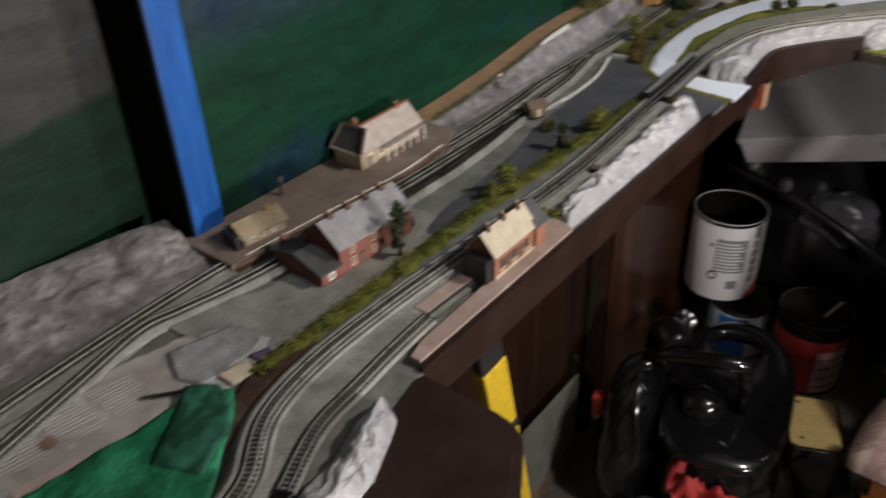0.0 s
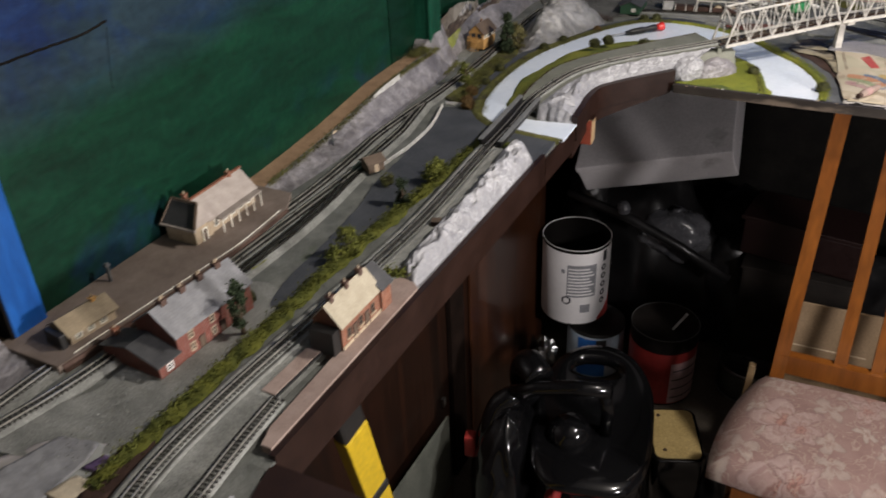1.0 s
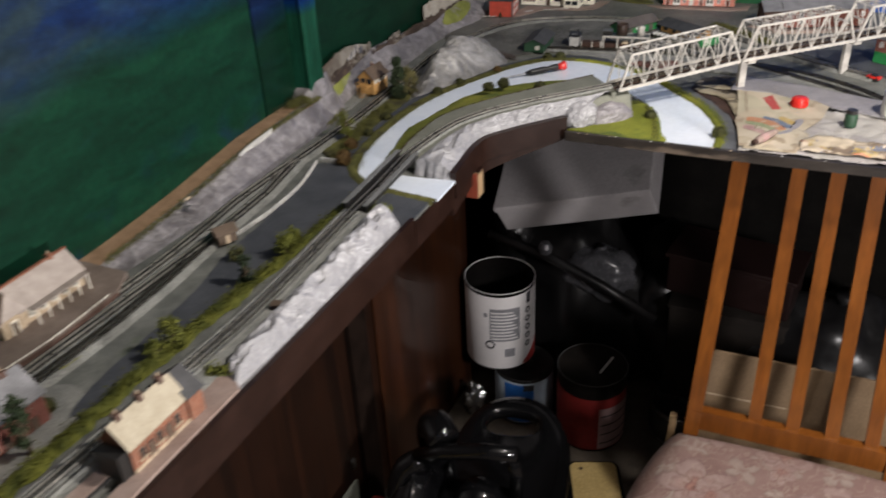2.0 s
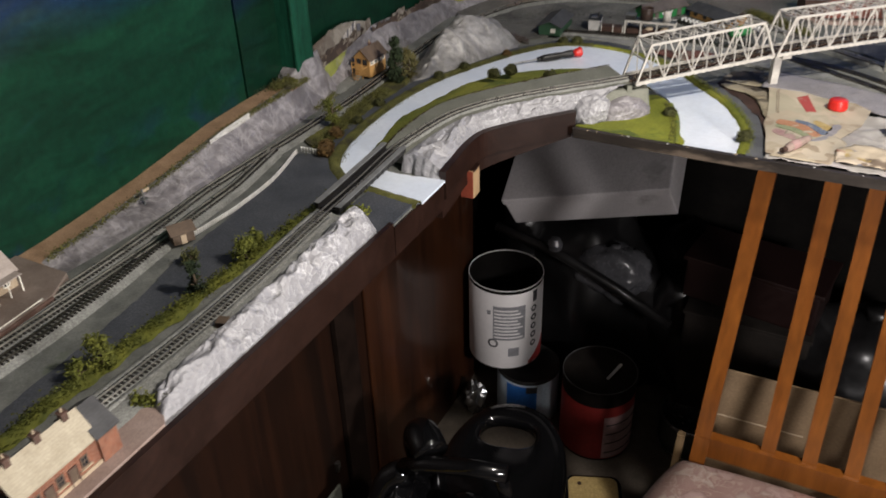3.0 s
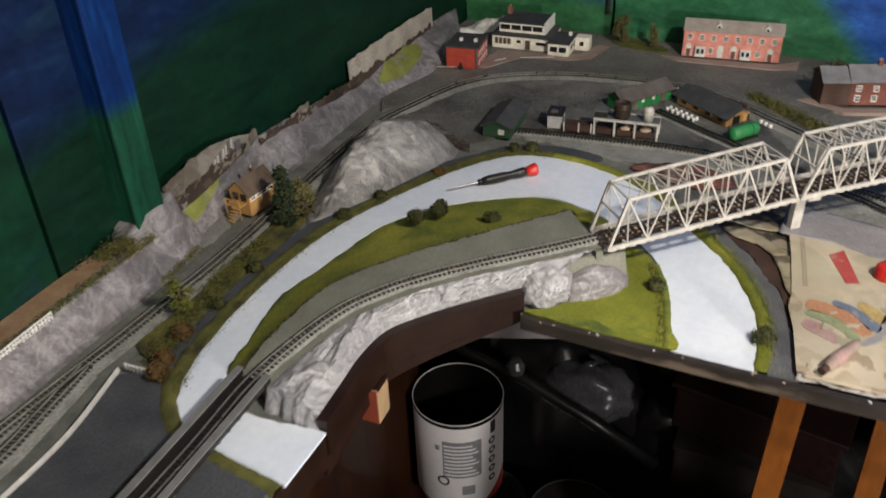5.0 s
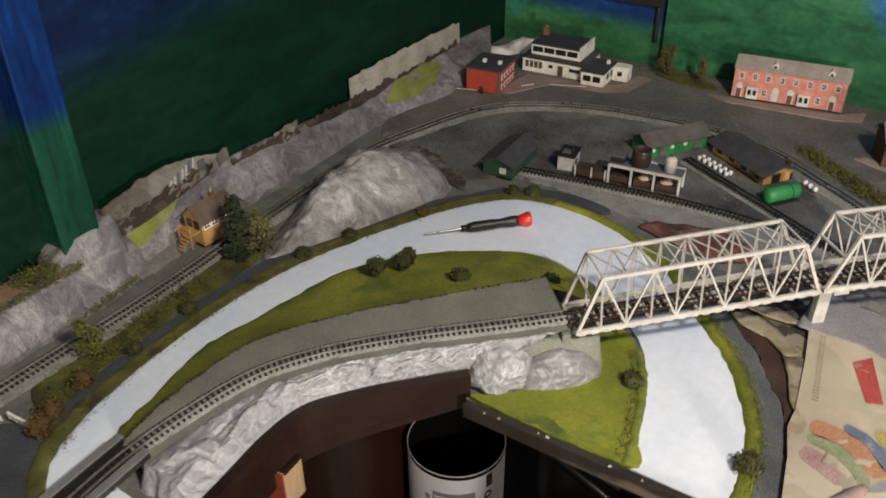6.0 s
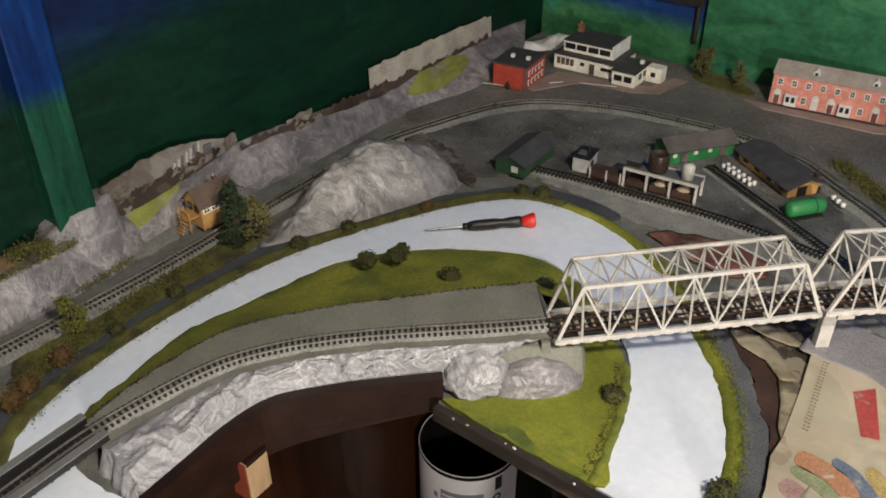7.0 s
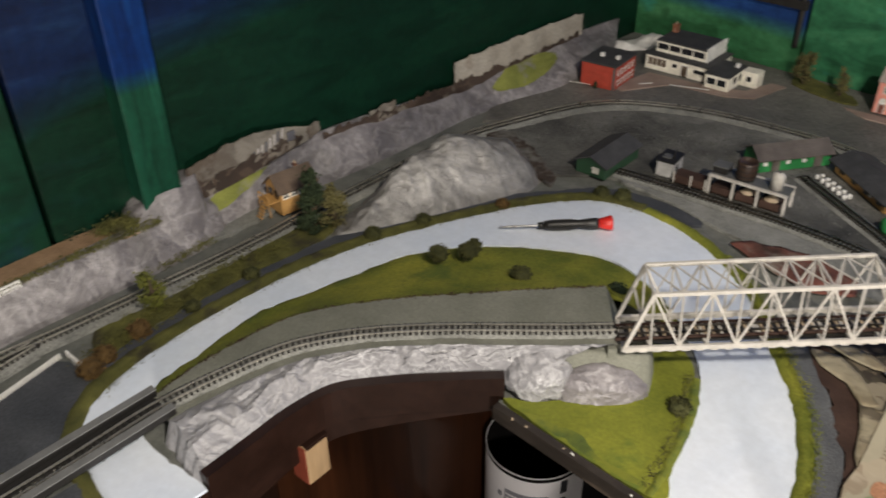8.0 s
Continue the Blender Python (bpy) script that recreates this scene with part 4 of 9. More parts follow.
# an open joint across the boards and the scored line below it
part("open_joint", strip_rod([(WEST + 0.0012, 0.466, 1.333), (WEST + 0.0012, 0.55, 1.3352), (WEST + 0.0012, 0.62, 1.3345), (WEST + 0.0012, 0.665, 1.340)], 0.0017), M_SHADE_GAP, wall_w, "dark open joint between painted boards")
part("scored_line", strip_rod([(WEST + 0.0008, 0.663, 1.333), (WEST + 0.0008, 0.656, 1.30), (WEST + 0.0008, 0.650, 1.262)], 0.0010), M_SHADE_GAP, wall_w)

# ---- baseboards ----
FRONT = -0.378
BEND = [(-0.378, 1.262), (-0.381, 1.31), (-0.384, 1.358), (-0.378, 1.403), (-0.345, 1.448), (-0.305, 1.490), (-0.268, 1.526)]
EDGE_Y = 1.503
left_board = thing("baseboard", "timber baseboard carrying the long side of the model railway", "baseboard", kind="structure")
sheet("top", [(WEST - 0.07, -0.6), (-0.215, -0.6), (-0.215, 0.25), (-0.265, 0.355), (-0.375, 0.375), (FRONT, 0.45), (FRONT, 1.262), (-0.385, 1.31), (-0.388, 1.358), (-0.383, 1.403), (-0.351, 1.448), (-0.311, 1.490), (-0.278, EDGE_Y + 0.022), (-0.26, EDGE_Y + 0.004), (1.4, EDGE_Y + 0.07), (1.4, NORTH), (WEST, NORTH), (WEST, 0.43), (WEST - 0.07, 0.40)], 1.018, B - 0.004, M_GROUND, 0, False, left_board, kind="")
for n_, lo, hi in (("cross_batten", (WEST, 0.42, 0.95), (-0.45, 0.46, 1.018)), ("cross_batten", (WEST, 1.05, 0.95), (-0.45, 1.09, 1.018)), ("cross_batten", (-0.6, 1.86, 0.95), (1.3, 1.9, 1.018)), ("cross_batten", (-0.2, 1.902, 0.95), (-0.16, 2.4, 1.018)), ("cross_batten", (0.6, 1.902, 0.95), (0.64, 2.4, 1.018))):
    part(n_, new_box(lo, hi, 0.002), M_DARK, left_board)
for x, y in ((-0.74, 0.50), (-0.742, 1.07), (-0.7, 2.38), (0.62, 2.38), (1.28, 1.62), (-0.56, -0.4)):
    part("leg", new_box((x - 0.022, y - 0.022, FLOOR), (x + 0.022, y + 0.022, 1.018), 0.002), M_DARK, left_board)

# brown fascia along the front of the long side and round the bend
fascia = thing("fascia", "brown painted fascia board along the layout's front", "fascia", kind="structure")


def strip_wall(line, z0, z1, thick):
    """A bent board standing on a line; z0 and z1 may follow the way along it."""
    pts = curve_pts(line, 0.01)
    out = ribbon_pts(pts, -thick)
    bm = bmesh.new()
    n = len(pts)
    loops = []
    for i in range(n):
        s = i / (n - 1)
        a, b = (z0(s), z1(s))
        loops.append([bm.verts.new((p.x, p.y, z)) for p, z in ((pts[i], a), (out[i], a), (out[i], b), (pts[i], b))])
    for a, b in zip(loops, loops[1:]):
        for k in range(4):
            bm.faces.new((a[k], a[(k + 1) % 4], b[(k + 1) % 4], b[k]))
    bm.faces.new(loops[0][::-1]); bm.faces.new(loops[-1])
    bmesh.ops.recalc_face_normals(bm, faces=bm.faces)
    return bm


part("straight_board", strip_wall([(FRONT - 0.004, 0.40), (FRONT - 0.004, 0.8), (FRONT - 0.004, 1.118)], lambda s: 0.985, lambda s: 1.0385, 0.007), M_FASCIA, fascia)
part("cut_board", strip_wall([(FRONT - 0.004, 1.12), (FRONT - 0.004, 1.19), (FRONT - 0.004, 1.268)], lambda s: 0.985, lambda s: 1.030, 0.007), M_FASCIA, fascia)
part("bent_board", strip_wall([(x - 0.004, y) for x, y in BEND], lambda s: 1.002 + 0.018 * s, lambda s: 1.047 + 0.012 * s, 0.011), M_FASCIA, fascia)
part("lower_board", strip_wall([(x - 0.010, y) for x, y in BEND], lambda s: 0.968 + 0.046 * s ** 1.3, lambda s: 1.0015 + 0.0178 * s, 0.010), M_FASCIA, fascia)
sheet("shelf", [(-0.374, 0.389), (-0.325, 0.389), (-0.280, 0.388), (-0.258, 0.381), (-0.246, 0.366), (-0.232, 0.340), (-0.20, 0.28), (-0.19, 0.15), (-0.18, -0.58), (-0.32, -0.58), (-0.32, 0.27), (-0.365, 0.345)], B - 0.004, B, M_FASCIA, 0, False, fascia, kind="")
part("shelf_edge", strip_wall([(-0.374, 0.386), (-0.325, 0.386), (-0.281, 0.385), (-0.260, 0.378), (-0.249, 0.364), (-0.235, 0.338), (-0.203, 0.28), (-0.193, 0.15), (-0.183, -0.58)], lambda s: 1.0, lambda s: B - 0.0045, -0.012), M_FASCIA, fascia)
edge = thing("edge_board", "dark scuffed edging along the front of the cross board", "edging", kind="structure")
part("lip", strip_wall([(-0.262, EDGE_Y + 0.004), (0.2, EDGE_Y + 0.013), (1.4, EDGE_Y + 0.072)], lambda s: 1.022, lambda s: 1.0385, 0.008), M_EDGE, edge)

for i in range(14):
    x = -0.25 + 0.85 * rnd.random() ** 1.6
    y = EDGE_Y + 0.004 + 0.0197 * (x + 0.262) - 0.0088 + rnd.uniform(0, 0.006)
    w = rnd.uniform(0.0006, 0.0022)
    chip = part("chip", new_box((-w, -0.0008, -0.0006), (w * rnd.uniform(0.3, 1.0), 0.0008, 0.0006), 0.0002), M_STONE if i % 3 else M_WHITE, edge, "pale chipped spot")
    chip.matrix_local = pose(x, y, 1.0388, 0, 0, rnd.uniform(-60, 60))

# plywood sheet closing the space under the long side
panel = thing("side_panel", "stained plywood sheet under the layout, streaky and scuffed", "panel", kind="structure")
# south sheet takes the shaded plywood copy, north sheet the lighter one
for (xa, ya), (xb, yb), z0, z1, stain in (((-0.712, 0.55), (-0.712, 1.52), FLOOR, 1.0, M_PANEL_SHADED), ((-0.712, 1.524), (-0.712, 2.05), FLOOR, 1.0, M_PANEL)):
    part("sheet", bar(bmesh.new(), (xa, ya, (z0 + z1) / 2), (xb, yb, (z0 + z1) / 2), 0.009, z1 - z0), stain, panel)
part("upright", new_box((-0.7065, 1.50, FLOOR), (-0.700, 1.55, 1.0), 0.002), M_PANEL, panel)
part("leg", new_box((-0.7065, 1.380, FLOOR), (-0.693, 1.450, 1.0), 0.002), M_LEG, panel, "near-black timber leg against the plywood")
part("hinge", new_box((-0.7065, 1.335, 0.20), (-0.698, 1.347, 0.225), 0.001), M_TIN, panel, "small tarnished metal catch")
wood_block = thing("timber_block", "short offcut of pale softwood under the fascia", "offcut", pose(-0.386, 1.374, 0.952, 0, 0, 4))
part("offcut", new_box((-0.011, -0.013, 0.0), (0.011, 0.014, 0.050), 0.0015), M_BLOCK, wood_block)
part("red_side", new_box((-0.0105, -0.0145, 0.001), (0.0105, -0.0132, 0.049), 0.0006), M_OXIDE, wood_block, "red-oxide painted side of the offcut")
part("paint_smear", new_box((-0.0104, -0.0125, 0.0465), (0.0116, 0.0135, 0.0512), 0.001), M_FASCIA, wood_block, "thin brown layer over the offcut's top")

# ---- scenery: river, banks, roads, rocks ----
OUTER = [(-0.372, 1.190), (-0.436, 1.196), (-0.500, 1.208), (-0.541, 1.244), (-0.561, 1.293), (-0.572, 1.36), (-0.577, 1.44), (-0.575, 1.515), (-0.565, 1.586), (-0.543, 1.662), (-0.513, 1.737), (-0.473, 1.819), (-0.422, 1.879), (-0.362, 1.897), (-0.30, 1.891), (-0.242, 1.868), (-0.178, 1.824), (-0.116, 1.755), (-0.077, 1.713), (-0.045, 1.665), (-0.022, 1.612), (-0.013, 1.56), (-0.010, 1.513)]
INNER = [(-0.096, 1.513), (-0.104, 1.553), (-0.12, 1.613), (-0.143, 1.666), (-0.17, 1.702), (-0.2, 1.729), (-0.237, 1.754), (-0.274, 1.769), (-0.311, 1.779), (-0.354, 1.771), (-0.413, 1.735), (-0.466, 1.689), (-0.505, 1.63), (-0.517, 1.589), (-0.524, 1.545), (-0.535, 1.479), (-0.543, 1.441), (-0.541, 1.409), (-0.527, 1.348), (-0.52, 1.303), (-0.495, 1.268), (-0.453, 1.252), (-0.373, 1.262)]
outer_line, inner_line = curve_pts(OUTER, 0.008), curve_pts(INNER, 0.008)
xy = lambda L: [(p.x, p.y) for p in L]
sheet("river", xy([wobble(p, 0.003, 70) for p in outer_line] + [wobble(p, 0.003, 70) for p in inner_line]), B - 0.005, B - 0.0015, M_WATER, 0, False, label="model river bed primed glossy white", category="river", kind="")


def bank(name, line, inner, outer, material, label, lift=0.0025, jit=0.004):
    """A raised, ragged verge along a line; inner and outer are its distances to the left."""
    pts = curve_pts([(*p, 0) if len(p) == 2 else p for p in line], 0.006)
    rows = []
    for f, z in ((0.0, -0.004), (0.12, 0.4), (0.4, 1.0), (0.75, 0.8), (1.0, -0.004)):
        side = ribbon_pts(pts, inner + (outer - inner) * f)
        rows.append([(lambda w: (w.x, w.y, B + (z * lift if z > 0 else -0.004) + (noise.noise(Vector((w.x * 160, w.y * 160, 1))) * 0.0012 if z > 0 else 0)))(wobble(p, jit * (1.0 if f in (0.0, 1.0) else 0.6), 110)) for p in side])
    bm = loft(bmesh.new(), rows)
    if sum(f.normal.z for f in bm.faces) == 0:
        bm.normal_update()
    bmesh.ops.recalc_face_normals(bm, faces=bm.faces)
    if sum(f.normal.z for f in bm.faces) < 0:
        bmesh.ops.reverse_faces(bm, faces=bm.faces)
    return tagged(mesh_ob(name, bm, material, True), label, "verge", "", "structure")


bank("river_verge", OUTER[2:14], 0.0, 0.021, M_BANK, "olive flocked verge along the river")
bank("river_verge", OUTER[13:], -0.001, 0.0165, M_GRASS, "yellow-green flocked verge along the river")
bank("river_verge", [(-0.372, 1.186), (-0.43, 1.192), (-0.47, 1.198)], -0.004, 0.012, M_BANK, "olive flocked verge along the river")
bank("river_verge", INNER[:4], -0.002, 0.011, M_GREENEDGE, "dark flocked verge of the spit")

# grey roads and yards, each its own layer
sheet("lane", [(-0.530, 0.60), (-0.548, 0.66), (-0.556, 0.78), (-0.566, 0.86), (-0.584, 0.95), (-0.592, 1.06), (-0.606, 1.15), (-0.622, 1.238), (-0.58, 1.252), (-0.548, 1.236), (-0.505, 1.19), (-0.488, 1.14), (-0.495, 1.0), (-0.502, 0.80), (-0.508, 0.66)], B - 0.005, B - 0.0005, M_ROAD, 0.003, True, label="dark slate-grey model lane", category="road")
sheet("apron", [(-0.456, 1.085), (-0.456, 1.19), (-0.38, 1.182), (-0.379, 1.118), (-0.39, 1.085)], B - 0.005, B - 0.0008, M_ROAD, 0.001, False, label="dark slate-grey strip at the board's edge", category="road")
sheet("riverside_path", [(-0.585, 1.262), (-0.60, 1.33), (-0.607, 1.42), (-0.607, 1.50), (-0.603, 1.58), (-0.585, 1.65), (-0.558, 1.72), (-0.523, 1.80), (-0.47, 1.87), (-0.43, 1.915), (-0.36, 1.935), (-0.29, 1.925), (-0.31, 1.905), (-0.36, 1.91), (-0.43, 1.89), (-0.49, 1.82), (-0.53, 1.74), (-0.56, 1.66), (-0.58, 1.58), (-0.588, 1.51), (-0.589, 1.43), (-0.582, 1.36), (-0.57, 1.29)], B - 0.005, B - 0.0003, M_ROAD, 0.003, True, label="dark grey path beside the river", category="path")
sheet("east_path", [(-0.120, 1.778), (-0.063, 1.713), (-0.030, 1.664), (-0.014, 1.632), (-0.002, 1.585), (0.003, 1.545), (0.004, 1.512), (0.033, 1.512), (0.027, 1.56), (0.013, 1.612), (-0.002, 1.66), (-0.019, 1.69), (-0.043, 1.727), (-0.077, 1.766), (-0.098, 1.795)], B - 0.005, B + 0.0006, M_GRIT, 0.003, True, label="blue-grey gritty path along the river's east bank", category="path")
sheet("earth_strip", [(-0.096, 1.793), (-0.076, 1.765), (-0.042, 1.726), (-0.018, 1.688), (-0.001, 1.658), (0.014, 1.610), (0.027, 1.56), (0.032, 1.52), (0.045, 1.52), (0.042, 1.57), (0.030, 1.62), (0.016, 1.668), (-0.002, 1.704), (-0.026, 1.742), (-0.058, 1.778), (-0.08, 1.80)], B - 0.005, B + 0.0012, M_EARTH, 0.006, True, label="bare dark brown earth patch", category="earth")
sheet("stained_ground", [(-0.09, 1.80), (-0.058, 1.772), (-0.026, 1.736), (-0.003, 1.698), (0.02, 1.655), (0.06, 1.66), (0.04, 1.75), (0.0, 1.84), (-0.03, 1.88), (-0.08, 1.86)], B - 0.005, B + 0.0008, M_CAMO, 0.005, True, label="dark blotched papers and earth under the bridge", category="ground")
sheet("yard", [(-0.648, 1.915), (-0.634, 1.985), (-0.616, 2.04), (-0.598, 2.085), (-0.573, 2.121), (-0.545, 2.149), (-0.508, 2.173), (-0.47, 2.192), (-0.43, 2.206), (-0.326, 2.222), (-0.26, 2.222), (-0.17, 2.195), (-0.09, 2.13), (-0.03, 2.05), (0.0, 2.0), (-0.12, 2.008), (-0.23, 2.005), (-0.33, 1.998), (-0.42, 1.985), (-0.455, 1.95), (-0.50, 1.90), (-0.56, 1.91)], B - 0.005, B + 0.0004, M_YARD, 0.005, True, label="dark cindery goods yard, patchy and worn", category="yard")
sheet("forecourt", [(-0.72, 2.00), (-0.695, 1.955), (-0.676, 1.985), (-0.658, 2.045), (-0.638, 2.105), (-0.606, 2.156), (-0.567, 2.189), (-0.522, 2.213), (-0.478, 2.232), (-0.43, 2.246), (-0.326, 2.261), (-0.24, 2.259), (-0.15, 2.232), (-0.10, 2.20), (-0.02, 2.16), (0.05, 2.3), (0.02, NORTH - 0.004), (-0.72, NORTH - 0.004)], B - 0.005, B + 0.0002, M_CARPARK, 0.0, False, label="smooth dark grey road before the houses", category="road")
sheet("paved_court", [(-0.628, 2.205), (-0.618, 2.30), (-0.50, 2.318), (-0.455, 2.34), (-0.44, 2.40), (-0.415, 2.40), (-0.43, 2.32), (-0.47, 2.295), (-0.56, 2.28), (-0.606, 2.2)], B - 0.004, B + 0.0022, M_SANDY, 0.0, False, label="pinkish brown paved court by the white building", category="paving")
sheet("terrace_path", [(-0.31, 2.386), (-0.265, 2.388), (-0.10, 2.408), (-0.06, 2.44), (-0.06, 2.40), (-0.10, 2.382), (-0.27, 2.366)], B - 0.004, B + 0.0024, M_SANDY, 0.001, False, label="sandy brown pavement before the terrace", category="paving")
for x0, y0, x1, y1 in ((-0.692, 2.172, -0.622, 2.196), (-0.60, 2.243, -0.585, 2.262), (-0.56, 2.275, -0.50, 2.300)):
    k = thing("painted_line", "thin white painted line on the forecourt", "road marking", kind="structure")
    part("stripe", bar(bmesh.new(), (x0, y0, B + 0.0028), (x1, y1, B + 0.0028), 0.0022, 0.0008), M_WHITE, k)
sheet("verge_by_wall", [(-0.425, 2.455), (-0.41, 2.42), (-0.36, 2.405), (-0.31, 2.40), (-0.30, 2.415), (-0.33, 2.44), (-0.40, 2.465)], B - 0.004, B + 0.003, M_BANK, 0.004, True, label="bright green verge below the painted boards", category="verge")
sheet("spit", [(-0.255, 1.513), (-0.240, 1.530), (-0.215, 1.558), (-0.190, 1.585), (-0.176, 1.61), (-0.19, 1.645), (-0.215, 1.67), (-0.18, 1.692), (-0.15, 1.667), (-0.122, 1.613), (-0.106, 1.553), (-0.098, 1.513)], B - 0.005, B + 0.0015, M_BRIGHT, 0.002, True, label="bright lime grass on the spit inside the river's bend", category="grass")
sheet("near_field", [(-0.665, 0.30), (-0.612, 0.40), (-0.61, 0.44), (-0.60, 0.62), (-0.53, 0.62), (-0.513, 0.45), (-0.515, 0.33), (-0.56, 0.31)], B - 0.005, B - 0.0012, M_BALLAST_D, 0.002, True, label="grey-green gravelled ground by the houses", category="ground")
sheet("earth_strip", [(-0.52, 0.355), (-0.51, 0.30), (-0.49, 0.23), (-0.47, 0.16), (-0.44, 0.16), (-0.466, 0.25), (-0.487, 0.33), (-0.495, 0.37)], B - 0.005, B + 0.0008, M_EARTH, 0.004, True, label="bare dark brown earth beside the curve", category="earth")
sheet("trackside_verge", [(-0.638, 1.29), (-0.636, 1.38), (-0.645, 1.47), (-0.652, 1.54), (-0.645, 1.60), (-0.612, 1.585), (-0.610, 1.50), (-0.611, 1.42), (-0.606, 1.33), (-0.595, 1.28)], B - 0.005, B - 0.0002, M_BANK, 0.005, True, label="olive mottled verge between path and main line", category="verge")
sheet("dark_scree", [(-0.66, 1.955), (-0.62, 1.95), (-0.56, 1.925), (-0.505, 1.895), (-0.49, 1.87), (-0.52, 1.875), (-0.56, 1.90), (-0.61, 1.925), (-0.66, 1.925)], B - 0.004, B + 0.001, M_SCREE, 0.007, True, label="dark brown earth behind the rock hill", category="earth")
sheet("sig_ground", [(-0.715, 1.45), (-0.70, 1.49), (-0.715, 1.62), (-0.745, 1.64), (-0.75, 1.52)], B - 0.004, B + 0.001, M_BALLAST_D, 0.003, True, label="grey gravel round the signal box", category="ground")
sheet("platform_grass", [(-0.60, 0.655), (-0.598, 0.69), (-0.606, 0.71), (-0.609, 0.67)], B - 0.004, B + 0.002, M_GRASS, 0.001, True, label="tuft of green between sidings", category="grass")

sheet("daubed_edge", [(-0.236, 1.512), (-0.20, 1.5125), (-0.15, 1.5135), (-0.112, 1.5145), (-0.122, 1.520), (-0.15, 1.518), (-0.185, 1.527), (-0.21, 1.521), (-0.23, 1.517)], B - 0.004, B + 0.0019, M_GREENEDGE, 0.004, True, label="dark green daubed strip along the board's edge", category="grass")

# front embankment: gravel plateau, its grassed flank and the foil rocks below
zf = [(-0.395, 0.16, 1.0445), (-0.407, 0.2, 1.0445), (-0.449, 0.26, 1.0445), (-0.467, 0.343, 1.0445), (-0.469, 0.45, 1.0445), (-0.465, 0.55, 1.0445), (-0.458, 0.69, 1.045), (-0.453, 0.855, 1.047), (-0.459, 1.05, 1.0525), (-0.461, 1.177, 1.056), (-0.465, 1.267, 1.059), (-0.452, 1.335, 1.0665), (-0.431, 1.394, 1.0745), (-0.401, 1.439, 1.0795), (-0.365, 1.479, 1.083), (-0.325, 1.516, 1.086), (-0.284, 1.551, 1.0885), (-0.242, 1.588, 1.0905), (-0.2135, 1.615, 1.092)]
front_line = curve_pts(zf, 0.0057)
hill = [p for p in front_line if p.y > 1.272]
nw = curve_pts([(-0.484, 1.272), (-0.486, 1.34), (-0.468, 1.429), (-0.418, 1.503), (-0.355, 1.572), (-0.302, 1.629), (-0.262, 1.669)], 0.008)
se = ribbon_pts(hill, -0.019)


def spread(L, n):
    out = []
    for i in range(n):
        f = i * (len(L) - 1) / (n - 1)
        k = min(int(f), len(L) - 2)
        out.append(L[k] + (L[k + 1] - L[k]) * (f - k))
    return out


N = 70
hz = spread([p.z for p in hill], N)
plateau = thing("embankment", "raised gravel embankment leading up to the bridge", "embankment", kind="structure")
A_, C_ = spread(nw, N), spread(se, N)
rows = []
for u in (0, 0.12, 0.3, 0.5, 0.7, 0.85, 1.0):
    rows.append([(lambda p, z: (p.x, p.y, z - 0.0045 + 0.0014 * noise.noise(Vector((p.x * 120, p.y * 120, 0)))))(A_[i].lerp(C_[i], u), hz[i]) for i in range(N)])
part("gravel_top", loft(bmesh.new(), rows), M_PLATEAU, plateau, "", True)
bm = bmesh.new()
loft(bm, [[rows[k][-1] for k in range(7)], [(rows[k][-1][0] + 0.022, rows[k][-1][1] + 0.016, B - 0.004) for k in range(7)]])
bmesh.ops.recalc_face_normals(bm, faces=bm.faces)
part("end_bank", bm, M_PLATEAU, plateau)
# grass flank from the plateau's edge down to the water
inner_w = spread([p for p in inner_line if p.y > 1.29 and p.x < -0.19][::-1], N)
rows = []
for u in (0, 0.06, 0.2, 0.4, 0.6, 0.8, 0.94, 1.0):
    row = []
    for i in range(N):
        p = A_[i].lerp(inner_w[i], u)
        z = (hz[i] - 0.006) * (1 - u) ** 1.5 + (B + 0.001) * (1 - (1 - u) ** 1.5) + (0.001 * noise.noise(Vector((p.x * 140, p.y * 140, 2))) if 0 < u < 1 else 0)
        w = wobble(p, 0.003 if u in (0.94, 1.0) else 0.0, 100)
        row.append((w.x, w.y, z if u < 1 else B - 0.004))
    rows.append(row)
bm = loft(bmesh.new(), rows)
bmesh.ops.recalc_face_normals(bm, faces=bm.faces)
if sum(f.normal.z for f in bm.faces) < 0:
    bmesh.ops.reverse_faces(bm, faces=bm.faces)
part("grass_flank", bm, M_GRASS, plateau, "mid-green grassed flank above the water", True)
tufts("plateau_scatter", [(p.x, p.y, p.z + z - 0.005) for p, z in zip(A_, hz)], 0.003, 900, 0.0011, M_EARTH, "dark brown scatter along the embankment's rim", high=0.0008)
tufts("gravel_specks", [(p.x, p.y, B + 0.001) for p in curve_pts([(-0.56, 0.32), (-0.57, 0.44)], 0.01)], 0.03, 260, 0.0010, M_BALLAST, "loose grey gravel specks", high=0.0004)
# the bank continues beside the girder bridge
foil_out = curve_pts([(-0.377, 1.268), (-0.380, 1.31), (-0.383, 1.358), (-0.376, 1.405), (-0.343, 1.450), (-0.303, 1.493), (-0.266, 1.528), (-0.244, 1.534)], 0.008)
foil_out = ribbon_pts(foil_out, 0.0038)
foil_in = ribbon_pts(hill, -0.0185)


